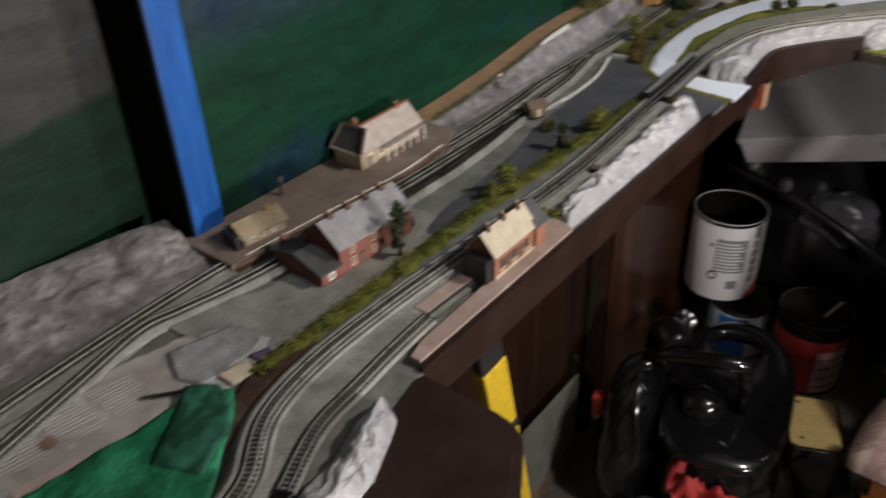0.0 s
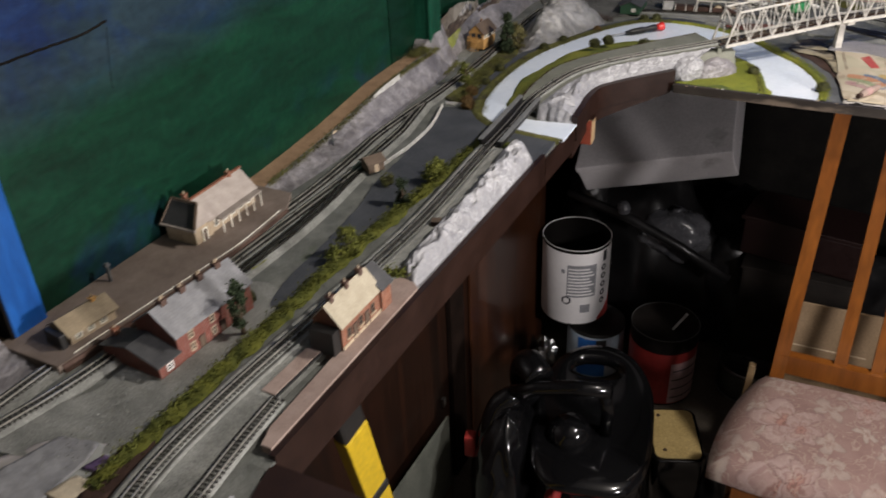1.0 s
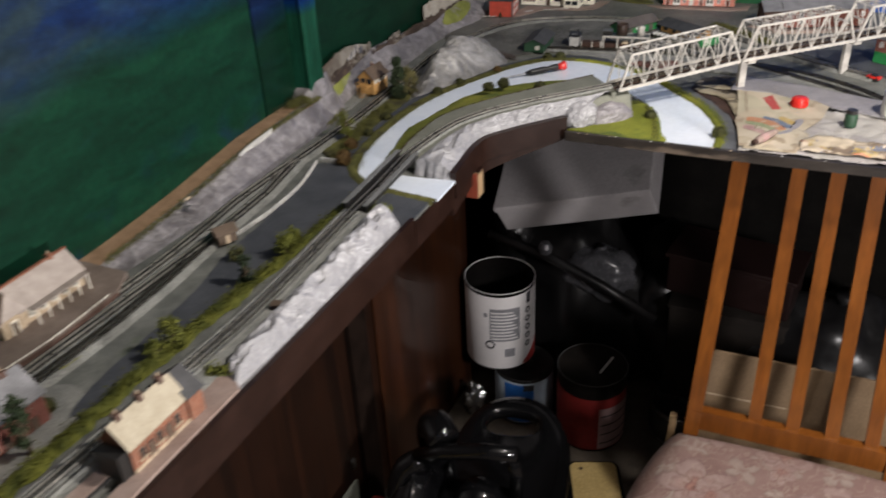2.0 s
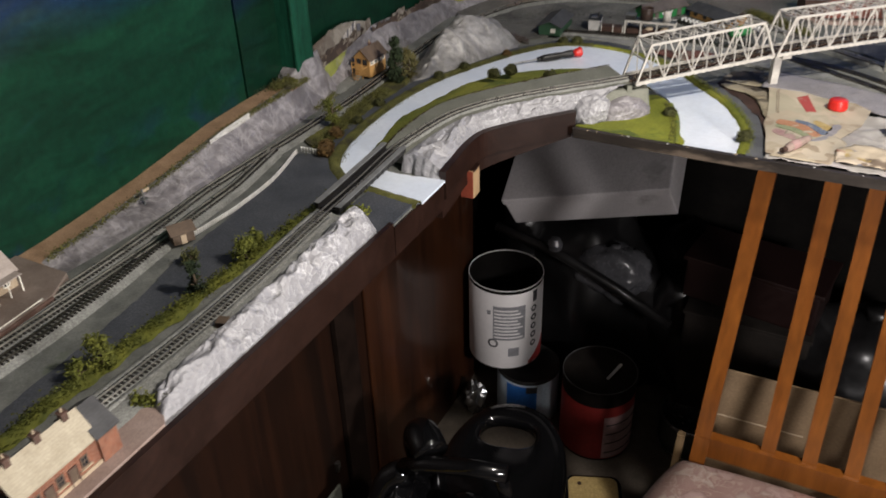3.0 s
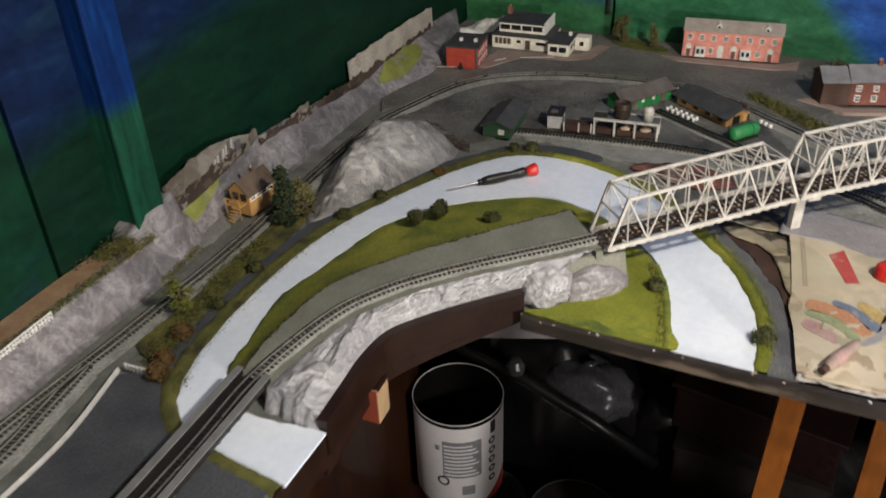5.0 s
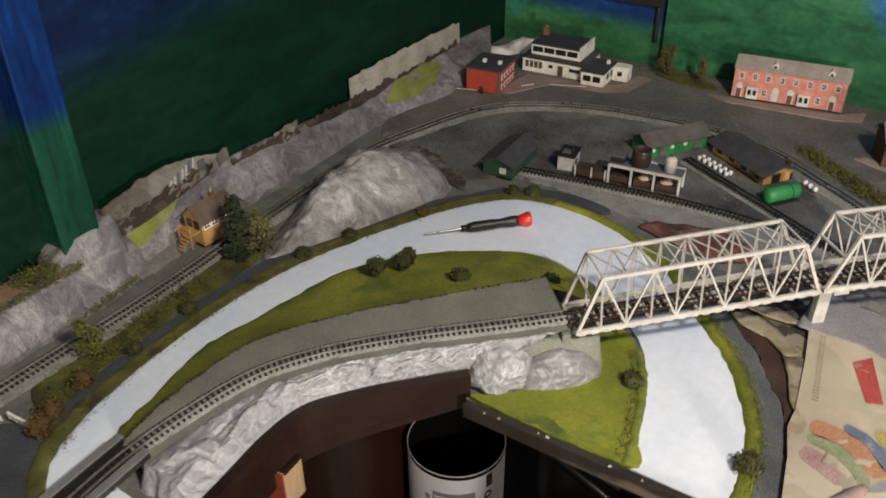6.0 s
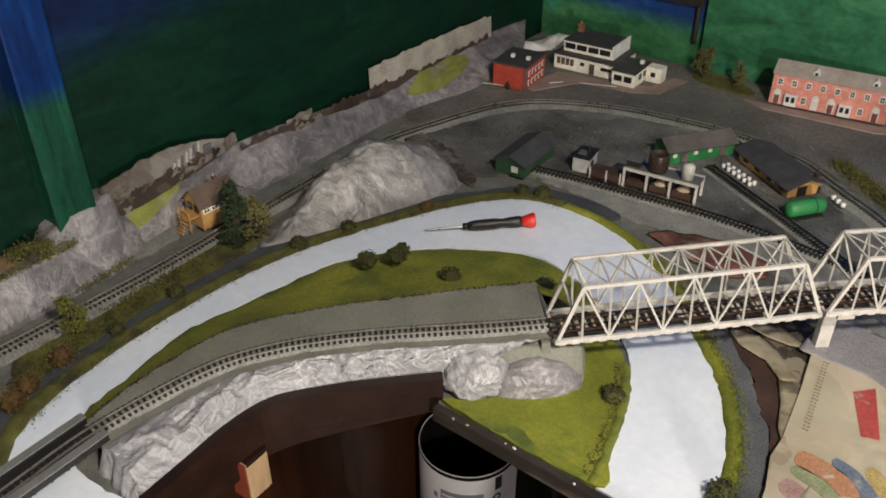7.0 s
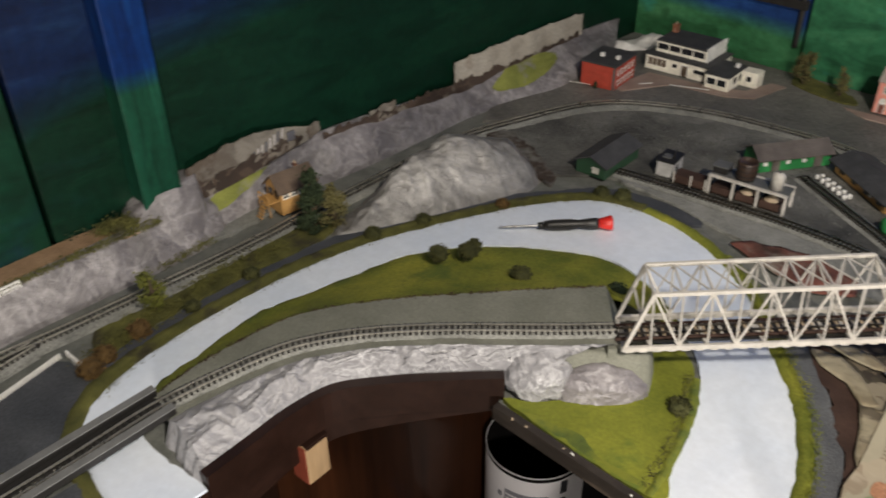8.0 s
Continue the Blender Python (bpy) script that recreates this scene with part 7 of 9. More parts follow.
def white_building():
    t = thing("white_clubhouse", "low cream-white clubhouse with dark flat roofs on two levels", "building", pose(-0.638, 2.318, B + 0.001, 0, 0, 4))
    part("wall", new_box((0, 0, 0), (0.120, 0.085, 0.026), 0.0004), M_CREAM, t)
    part("roof", new_box((-0.002, -0.004, 0.0262), (0.122, 0.087, 0.0285), 0.0005), M_SLATE_D, t)
    u = part("upper_storey", new_box((0.010, 0.015, 0.0286), (0.104, 0.085, 0.046), 0.0004), M_CREAM, t)
    part("upper_roof", new_box((0.008, 0.017, 0.0462), (0.104, 0.087, 0.049), 0.0005), M_SLATE_D, t)
    part("parapet", new_box((0.1042, 0.014, 0.0286), (0.1066, 0.087, 0.053)), M_WHITE, t)
    for i in range(4):
        part("balcony_pane", new_box((0.0135 + i * 0.0225, 0.0136, 0.0345), (0.0330 + i * 0.0225, 0.0148, 0.0440)), M_GLASS, t)
    for i in range(4):
        part("window", new_box((0.006 + i * 0.0088, -0.0012, 0.009), (0.0125 + i * 0.0088, -0.0002, 0.021)), M_BROWNROOF, t)
    part("window", new_box((0.052, -0.0012, 0.013), (0.06, -0.0002, 0.019)), M_GLASS, t)
    door(t, 0.075, 0.001, 0.010, 0.019, 0.0, M_BROWNROOF)
    part("window", new_box((0.092, -0.0012, 0.012), (0.112, -0.0002, 0.018)), M_GLASS, t)
    part("wing", new_box((0.1215, -0.018, 0), (0.163, 0.05, 0.025), 0.0004), M_CREAM, t)
    part("wing_roof", new_box((0.1195, -0.021, 0.0252), (0.165, 0.052, 0.0275), 0.0005), M_SLATE_D, t)
    for i in range(2):
        part("window", new_box((0.126 + i * 0.018, -0.0192, 0.009), (0.140 + i * 0.018, -0.0182, 0.019)), M_GLASS, t)
    for i in range(2):
        part("window", new_box((0.1631, 0.0 + i * 0.02, 0.01), (0.1640, 0.011 + i * 0.02, 0.02)), M_GLASS, t)
    part("annexe", new_box((0.1645, 0.028, 0), (0.193, 0.052, 0.026), 0.0004), M_CREAM, t)
    part("window", new_box((0.174, 0.0268, 0.010), (0.182, 0.0279, 0.018)), M_GLASS, t)
    chimney(t, 0.016, 0.07, 0.046, 0.009, 0.016, M_BROWNBRICK)
    part("roof_vent", new_box((0.151, 0.03, 0.0276), (0.157, 0.036, 0.034)), M_WHITE, t)


def goods_shed():
    t = thing("goods_shed", "dark green boarded shed with a near-black roof", "shed", pose(-0.490, 1.924, B + 0.001, 0, 0, 4))
    part("wall", gable_body(0.090, 0.046, 0.019, 0.029), M_GREENPAINT, t)
    for v in t.children[0].data.vertices:
        v.co = Vector((v.co.y, v.co.x, v.co.z))
    t.children[0].data.flip_normals()
    r = gable_roof(0.090, 0.046, 0.019, 0.029, 0.004, 0.0018)
    for v in r.verts:
        v.co = Vector((v.co.y, v.co.x, v.co.z))
    bmesh.ops.recalc_face_normals(r, faces=r.faces)
    part("roof", r, M_SLATE_D, t)
    part("window", new_box((0.026, -0.0013, 0.006), (0.036, -0.0002, 0.015)), M_TRUSS, t, "pale notice on the green end wall")


def yard_office():
    t = thing("yard_office", "small white-grey office with a flat black roof", "hut", pose(-0.404, 1.990, B + 0.001, 0, 0, 10))
    part("wall", new_box((0, 0, 0), (0.024, 0.036, 0.022), 0.0004), M_PLASTER, t)
    part("roof", new_box((-0.0015, -0.0015, 0.0222), (0.0255, 0.0375, 0.0245), 0.0004), M_BLACKISH, t)
    part("roof_panel", new_box((0.004, 0.008, 0.0246), (0.016, 0.02, 0.0262)), M_GIRDER, t)
    part("flue", lathe(bmesh.new(), [(0.0013, 0), (0.0013, 0.012), (0, 0.012)], 8, (0.019, 0.012, 0.0246)), M_BLACKISH, t)
    part("window", new_box((0.0241, 0.008, 0.008), (0.025, 0.016, 0.016)), M_GLASS, t)


def loading_stage():
    t = thing("loading_stage", "open loading stage on pale posts with wagons of ballast beneath", "loading stage", pose(-0.328, 1.996, B + 0.001, 0, 0, 7))
    part("beam", new_box((0, -0.004, 0.026), (0.102, 0.0, 0.029)), M_TRUSS, t)
    part("beam", new_box((0, 0.026, 0.026), (0.102, 0.03, 0.029)), M_TRUSS, t)
    part("floor", new_box((0, 0.0005, 0.0262), (0.102, 0.0255, 0.0282)), M_GIRDER, t)
    for x in (0.0, 0.032, 0.064, 0.099):
        for y in (-0.0035, 0.0265):
            part("post", new_box((x, y, 0), (x + 0.003, y + 0.003, 0.0259)), M_TRUSS, t)
    for i, x in enumerate((0.004, 0.037, 0.068)):
        w = part("bin", new_box((x, 0.001, 0.0005), (x + 0.026, 0.023, 0.011), 0.0006), M_EARTH, t)
        if i:
            part("heap", lathe(bmesh.new(), [(0.010, 0), (0.006, 0.004), (0, 0.006)], 12, (x + 0.013, 0.012, 0.0111)), M_STONE, w)
    part("cab", new_box((0.0, 0.006, 0.0292), (0.020, 0.024, 0.037), 0.0005), M_BLACKISH, t)
    part("cab_roof", new_box((-0.001, 0.005, 0.0372), (0.021, 0.025, 0.0386)), M_GIRDER, t)


def ash_wall():
    t = thing("coal_staithe", "low dark brown timber coal staithe with white end posts", "staithe", pose(-0.376, 1.989, B + 0.001, 0, 0, 8))
    part("body", new_box((0, 0, 0), (0.046, 0.022, 0.012), 0.0006), M_EARTH, t)
    for x in (0.0, 0.024, 0.044):
        part("post", new_box((x, -0.0016, 0), (x + 0.002, -0.0002, 0.017)), M_TRUSS, t)


def water_tower():
    t = thing("water_tower", "round rusty brown water tank on the loading stage", "water tower", pose(-0.288, 2.014, B + 0.0295))
    part("stand", lathe(bmesh.new(), [(0.0, 0), (0.012, 0), (0.012, 0.003), (0, 0.003)], 12), M_BLACKISH, t)
    part("tank", lathe(bmesh.new(), [(0, 0.0031), (0.0125, 0.0031), (0.013, 0.004), (0.0132, 0.024), (0.0125, 0.025), (0.0118, 0.025), (0.0118, 0.021), (0, 0.021)], 28), M_COPPER, t, "", True)
    for z in (0.007, 0.014, 0.021):
        part("hoop", lathe(bmesh.new(), [(0.0133, z), (0.0138, z), (0.0138, z + 0.0012), (0.0133, z + 0.0012)], 28), M_BLACKISH, t)


def white_silo():
    t = thing("silo", "white cylindrical storage tank with a domed top", "tank", pose(-0.247, 2.017, B + 0.0295))
    part("shell", lathe(bmesh.new(), [(0, 0), (0.0082, 0), (0.0082, 0.018), (0.007, 0.0205), (0.003, 0.0225), (0, 0.023)], 24), M_TRUSS, t, "", True)
    part("hatch", lathe(bmesh.new(), [(0.002, 0.0226), (0.002, 0.025), (0, 0.025)], 12), M_GIRDER, t)


def green_depot():
    t = thing("green_depot", "long bright green shed with a weathered grey roof", "shed", pose(-0.305, 2.091, B + 0.001, 0, 0, 56))
    part("wall", gable_body(0.108, 0.040, 0.020, 0.032), M_GREENBRIGHT, t)
    part("roof", gable_roof(0.108, 0.040, 0.020, 0.032, 0.004), M_TAUPEROOF, t, "taupe weathered roof")
    for x in (0.006, 0.040, 0.064):
        part("window", new_box((x, -0.0012, 0.010), (x + 0.006, -0.0002, 0.015)), M_WHITE, t)
    for x in (0.019, 0.083):
        part("door", new_box((x, -0.0013, 0.001), (x + 0.012, -0.0002, 0.0155)), M_TAUPEROOF, t, "weathered grey sliding door")
    part("lean_to", new_box((0.1085, 0.004, 0), (0.126, 0.034, 0.013), 0.0006), M_BLACKISH, t, "low black lean-to at the shed's end")


def ochre_depot():
    t = thing("ochre_depot", "ochre boarded depot under a broad dark roof", "shed", pose(-0.231, 2.168, B + 0.001, 0, 0, -36))
    part("wall", gable_body(0.115, 0.050, 0.017, 0.026), M_ORANGEWOOD, t)
    part("roof", gable_roof(0.115, 0.050, 0.017, 0.026, 0.008), M_SLATE_D, t)
    for i in range(4):
        part("window", new_box((0.012 + i * 0.028, -0.0012, 0.005), (0.022 + i * 0.028, -0.0002, 0.013)), M_BLACKISH, t)
    part("notice", new_box((0.080, -0.0012, 0.006), (0.085, -0.0002, 0.014)), M_WHITE, t)
    part("end_door", new_box((0.1151, 0.014, 0.0), (0.1162, 0.028, 0.014)), M_BLACKISH, t)


def green_tank():
    t = thing("tank_wagon_body", "bright green horizontal tank lying in the yard", "tank", pose(-0.123, 2.050, B + 0.0115, 0, 90, 54))
    part("barrel", lathe(bmesh.new(), [(0, 0.0), (0.0075, 0.001), (0.0105, 0.004), (0.0108, 0.050), (0.0085, 0.054), (0, 0.055)], 24), M_GREENBRIGHT, t, "", True)
    for z in (0.038,):
        part("band", lathe(bmesh.new(), [(0.0109, z), (0.0114, z), (0.0114, z + 0.0014), (0.0109, z + 0.0014)], 24), M_GREENPAINT, t)
    part("frame", new_box((0.009, -0.012, 0.004), (0.0118, 0.012, 0.050)), M_BLACKISH, t)


cottage_terrace(); small_station(); main_station(); shelter(); signal_box(); long_terrace(); red_block(); white_building()
goods_shed(); yard_office(); loading_stage(); ash_wall(); water_tower(); white_silo(); green_depot(); ochre_depot(); green_tank()
scrap = thing("boiler_scrap", "small rusty boiler scrap heap by the tank", "scrap", pose(-0.120, 2.136, B + 0.001, 0, 0, 50))
for i in range(9):
    part("fitting", new_box((rnd.uniform(-0.014, 0.008), rnd.uniform(-0.01, 0.008), 0), (rnd.uniform(0.009, 0.014), rnd.uniform(0.009, 0.012), rnd.uniform(0.008, 0.026)), 0.001), M_DARKBRICK if i % 2 else M_BLACKISH, scrap)
for i in range(12):
    d = thing("white_drum", "small white drum in a row by the siding", "drum", pose(-0.239 + (i // 2) * 0.0098 + (i % 2) * 0.0042, 2.131 - (i // 2) * 0.0058 + (i % 2) * 0.0068, B + 0.001), "drums by the siding")
    part("body", lathe(bmesh.new(), [(0, 0), (0.0028, 0), (0.0030, 0.0048), (0.0024, 0.006), (0, 0.006)], 12), M_WHITE, d, "", True)
for i in range(3):
    d = thing("white_drum", "small white drum by the tank", "drum", pose(-0.088 + i * 0.008, 2.136 - i * 0.0065, B + 0.001), "drums by the tank")
    part("body", lathe(bmesh.new(), [(0, 0), (0.0032, 0), (0.0034, 0.005), (0, 0.0062)], 12), M_WHITE, d, "", True)


def brick_row(x, y, rz, L, W, e, r, label, mat, low=None, cat="house"):
    t = thing("brick_houses", label, cat, pose(x, y, B + 0.001, 0, 0, rz))
    part("wall", gable_body(L, W, e, r), mat, t)
    part("roof", gable_roof(L, W, e, r, 0.003), M_SLATE, t)
    n = int(L / 0.024)
    for i in range(n):
        window(t, 0.013 + i * (L - 0.026) / (n - 1), e - 0.018, 0.0085, 0.011, 0.0)
        window(t, 0.013 + i * (L - 0.026) / (n - 1), 0.006, 0.0085, 0.012, 0.0)
    if low:
        part("shop_front", new_box((0.002, -0.003, 0), (L - 0.002, -0.0015, e * 0.45)), low, t, "green painted shop front")
    for i in range(max(2, n // 3)):
        chimney(t, L * (i + 0.5) / max(2, n // 3), W / 2, r - 0.003, 0.007, 0.01, M_REDBRICK, 2)
    return t


br = brick_row(0.034, 2.262, 20, 0.19, 0.055, 0.042, 0.06, "row of dark red brick houses with grey slate roofs", M_REDBRICK)
part("side_house", gable_body(0.05, 0.06, 0.04, 0.056, -0.045, 0.0), M_DARKBRICK, br)
part("side_roof", gable_roof(0.05, 0.06, 0.04, 0.056, 0.003, 0.0016, -0.045, 0.0), M_SLATE, br)
brick_row(0.228, 2.06, -35, 0.075, 0.06, 0.05, 0.074, "red brick corner shop with a green shop front", M_REDBRICK, M_GREENBRIGHT, "shop")
sheet("house_pavement", [(-0.03, 2.268), (0.03, 2.243), (0.24, 2.32), (0.24, 2.30), (0.03, 2.225), (-0.045, 2.255)], B - 0.004, B + 0.002, M_SANDY, 0, False, label="pale pavement before the brick houses", category="paving")
sheet("shop_road", [(0.07, 2.09), (0.2, 2.14), (0.32, 2.05), (0.42, 1.98), (0.4, 1.88), (0.22, 1.99)], B - 0.005, B + 0.0001, M_ROAD, 0.002, False, label="dark grey road by the corner shop", category="road")

# platforms
pf = thing("platform", "long brown-grey station platform with pale edge lines", "platform", kind="structure")
sheet("slab", [(-0.762, 0.405), (-0.667, 0.405), (-0.662, 0.46), (-0.650, 0.64), (-0.645, 0.70), (-0.6495, 0.80), (-0.672, 0.842), (-0.762, 0.842)], B - 0.004, B + 0.0085, M_PLATFORM, 0, False, pf, kind="")
part("brick_edge", strip_wall([(-0.6655, 0.41), (-0.6605, 0.46), (-0.6485, 0.64), (-0.6440, 0.70), (-0.6480, 0.80)], lambda s: B - 0.004, lambda s: B + 0.0080, 0.0012), M_DARKBRICK, pf, "dark brick platform face")
part("edge_line", strip_wall([(-0.6705, 0.43), (-0.6655, 0.5), (-0.6535, 0.64), (-0.6500, 0.70), (-0.6545, 0.79)], lambda s: B + 0.0086, lambda s: B + 0.0091, 0.0018), M_CREAM, pf, "thin cream edge line")
pf2 = thing("platform", "pale pinkish platform at the layout's front edge", "platform", kind="structure")
sheet("slab", [(FRONT - 0.005, 0.405), (FRONT - 0.005, 0.70), (-0.40, 0.715), (-0.44, 0.70), (-0.441, 0.555), (-0.431, 0.555), (-0.431, 0.548), (-0.405, 0.548), (-0.402, 0.43), (-0.395, 0.405)], B - 0.004, B + 0.0052, M_PLATFORM_P, 0, False, pf2, kind="")
ramp_ = thing("loading_ramp", "flat pale wooden loading ramp beside the siding", "ramp", pose(-0.446, 0.468, B + 0.0045, 0, 0, 88))
part("deck", new_box((0, -0.022, 0), (0.078, -0.004, 0.0024), 0.0005), M_PLATFORM_P, ramp_)
part("edge", new_box((0, -0.0245, -0.001), (0.078, -0.0222, 0.002), 0.0003), M_BLACKISH, ramp_)
hut = thing("lineman_hut", "small brown lineside hut with a pitched roof", "hut", pose(-0.603, 0.952, B + 0.001, 0, 0, 62))
part("wall", gable_body(0.028, 0.024, 0.016, 0.023), M_BROWNROOF, hut)
part("roof", gable_roof(0.028, 0.024, 0.016, 0.023, 0.003), M_BROWNROOF, hut)
part("door", new_box((0.010, -0.0012, 0), (0.017, -0.0002, 0.013)), M_STONE, hut)
crate = thing("crate", "small dark crate beside the foil rocks", "crate", pose(-0.430, 0.842, B + 0.004, 0, 0, 20))
part("body", new_box((-0.006, -0.006, 0), (0.006, 0.006, 0.010), 0.0005), M_EARTH, crate)
part("lid", new_box((-0.0065, -0.0065, 0.0101), (0.0065, 0.0065, 0.0115), 0.0003), M_BROWNROOF, crate)
buf = thing("buffer_stop", "tiny pale buffer stop at the siding's end", "buffer stop", pose(-0.6105, 0.612, B + 0.003))
part("beam", new_box((-0.007, -0.0015, 0.004), (0.007, 0.0015, 0.008)), M_STONE, buf)
for x in (-0.005, 0.004):
    part("post", new_box((x, -0.001, 0), (x + 0.0018, 0.001, 0.0039)), M_BLACKISH, buf)
sig = thing("signal_post", "thin grey signal post with a ladder on the rock ledge", "signal", pose(-0.704, 1.007, B - 0.001))
part("post", tube(bmesh.new(), [(0, 0, 0), (0, 0, 0.036)], 0.0012, 8), M_GIRDER, sig)
part("arm", new_box((-0.0008, -0.001, 0.030), (0.0008, 0.012, 0.0335)), M_STONE, sig)
part("platform", new_box((-0.005, -0.005, 0.020), (0.005, 0.005, 0.0212)), M_GIRDER, sig)
fig = thing("platform_lamp", "pale platform lamp standard by the painted boards", "lamp post", pose(-0.742, 0.555, B + 0.0085))
part("post", tube(bmesh.new(), [(0, 0, 0), (0, 0, 0.022)], 0.0024, 8), M_GIRDER, fig)
part("head", lathe(bmesh.new(), [(0, 0), (0.0045, 0.0), (0.003, 0.004), (0, 0.005)], 10, (0, 0, 0.0221)), M_GIRDER, fig)


# fences
def fence(line, h, label, posts=0.012, rail_z=(0.35, 0.8), solid=False):
    t = thing("fence", label, "fence")
    pts = curve_pts(line, 0.004)
    if solid:
        part("panel", sweep(bmesh.new(), pts, 0, 0.0016, 0, h), M_WHITE, t)
        return t
    for f in rail_z:
        part("rail", sweep(bmesh.new(), pts, 0.0009, 0.0009, h * f - 0.0008, h * f + 0.0008), M_WHITE, t)
    for i, p in enumerate(curve_pts(line, posts)):
        part("pale", new_box((p.x - 0.0009, p.y - 0.0009, p.z), (p.x + 0.0009, p.y + 0.0009, p.z + h)), M_WHITE, t)
    return t


fence([(-0.600, 0.985, B - 0.001), (-0.596, 1.031, B - 0.001), (-0.594, 1.075, B - 0.001), (-0.600, 1.156, B - 0.001), (-0.6235, 1.246, B - 0.001)], 0.0062, "low white picket fence along the lane", 0.0036, (0.3, 0.62, 0.86))
fence([(-0.618, 1.252, B), (-0.598, 1.253, B), (-0.577, 1.254, B)], 0.009, "short white picket fence at the lane's end", 0.0052)
fence([(-0.7155, 1.162, ledge_z(1.162) - 0.002), (-0.7155, 1.20, ledge_z(1.2) - 0.002), (-0.7155, 1.254, ledge_z(1.254) - 0.002)], 0.010, "white picket fence along the tan ledge", 0.0045)

# planting
hedge = thing("hedge", "yellow-green clipped hedge between the lane and front line", "hedge", kind="")
hl = curve_pts([(-0.508, 0.30, B), (-0.507, 0.43, B), (-0.507, 0.55, B), (-0.509, 0.65, B), (-0.508, 0.76, B), (-0.503, 0.85, B), (-0.497, 0.97, B), (-0.492, 1.10, B), (-0.489, 1.15, B)], 0.004)
bm = bmesh.new()
rows = []
for off, z in ((-0.010, -0.003), (-0.007, 0.004), (0.0, 0.006), (0.007, 0.004), (0.010, -0.003)):
    rows.append([(p.x + 0.006 * noise.noise(Vector((p.y * 60, off * 50, 0))), p.y, B + z * (0.8 + 0.5 * noise.noise(Vector((p.y * 90, off * 60, 3))))) for p in ribbon_pts(hl, off)])
loft(bm, rows)
bmesh.ops.recalc_face_normals(bm, faces=bm.faces)
part("core", bm, M_LEAF_Y, hedge, "", True)
pts = [(p.x + rnd.gauss(0, 0.0055), p.y + rnd.gauss(0, 0.003), B + 0.001 + abs(rnd.gauss(0.002, 0.0032)) * (1.0 + 0.8 * noise.noise(Vector((p.y * 25, 7, 0))))) for p in hl for k in range(48)]
leaf_part("leaves", pts, 0.0014, M_LEAF_Y, hedge)
tree(-0.527, 0.545, 0.076, 0.0135, M_LEAF_D, "dark green model tree leaning by the cottages", count=800, bare=0.1, cone=0.55)
tree(-0.507, 0.74, 0.040, 0.016, M_LEAF_Y, "yellow-green model tree in the hedge", count=420, bare=0.1)
tree(-0.512, 0.715, 0.022, 0.013, M_LEAF_Y, "yellow-green model shrub in the hedge", count=260, bare=0.05)
tree(-0.506, 0.885, 0.042, 0.012, M_LEAF_D, "dark green model tree by the lane", count=420, bare=0.1, cone=0.5)
tree(-0.498, 0.965, 0.032, 0.018, M_LEAF_Y, "yellow-green model tree by the front line", count=420, bare=0.08)
tree(-0.505, 0.995, 0.026, 0.014, M_LEAF_Y, "yellow-green model tree by the front line", count=320, bare=0.08)
tree(-0.560, 0.935, 0.016, 0.013, M_LEAF_O, "olive shrub behind the hut", count=220, bare=0.05)
tree(-0.634, 1.577, 0.080, 0.019, M_LEAF_D, "tall dark conifer beside the signal box", count=2400, bare=0.04, cone=0.6, leaf=0.0021)
tree(-0.620, 1.600, 0.052, 0.018, M_LEAF_T, "yellow-olive model tree by the conifer", count=900, bare=0.1)
tree(-0.627, 1.355, 0.048, 0.016, M_LEAF_Y, "yellow-brown model tree beside the main line", count=460, bare=0.2)
tree(-0.402, 2.432, 0.062, 0.019, M_LEAF_T, "olive model tree beside the cable", count=520, bare=0.15)
tree(-0.335, 2.425, 0.052, 0.013, M_LEAF_T, "thin olive model tree by the boards", count=280, bare=0.15)
tree(-0.005, 2.335, 0.055, 0.026, M_LEAF_O, "olive model tree beside the brick houses", count=560, bare=0.05)
for x, y, r, m, l in ((-0.457, 1.622, 0.0125, M_LEAF_O, 0), (-0.436, 1.648, 0.0125, M_LEAF_O, 0), (-0.440, 1.662, 0.010, M_LEAF_O, 0), (-0.362, 1.655, 0.0125, M_LEAF_O, 0), (-0.280, 1.722, 0.0135, M_LEAF_D, 0), (-0.136, 1.617, 0.0115, M_LEAF_O, 0), (-0.008, 1.568, 0.013, M_LEAF_O, 0), (-0.566, 1.616, 0.011, M_LEAF_O, 0), (-0.545, 1.682, 0.010, M_LEAF_O, 0), (-0.500, 1.781, 0.009, M_LEAF_B, 0), (-0.424, 1.893, 0.0105, M_LEAF_O, 0), (-0.398, 1.904, 0.0115, M_LEAF_O, 0), (-0.603, 1.463, 0.010, M_LEAF_O, 0), (-0.600, 1.322, 0.0125, M_LEAF_B, 0), (-0.588, 1.278, 0.012, M_LEAF_B, 0), (-0.578, 1.258, 0.013, M_LEAF_B, 0), (-0.597, 1.383, 0.009, M_LEAF_O, 0), (-0.563, 0.60, 0.010, M_LEAF_O, 0)):
    z = B + (0.018 if (-0.47 < x < -0.35 and 1.6 < y < 1.67) else 0.0)
    bush(x, y, r, m, "small autumn-brown bush on the bank" if m is M_LEAF_B else "small olive foam bush on the bank", z - 0.001)
tufts("bank_scrub", [(-0.60, 1.27, B), (-0.615, 1.36, B), (-0.635, 1.45, B), (-0.63, 1.52, B)], 0.022, 2600, 0.0013, M_BANK, "olive scrub between path and main line", high=0.003)
tufts("bank_scrub", [(-0.700, 1.40, B), (-0.705, 1.47, B)], 0.012, 1600, 0.0013, M_BANK, "olive scrub beside the rock face", high=0.003)
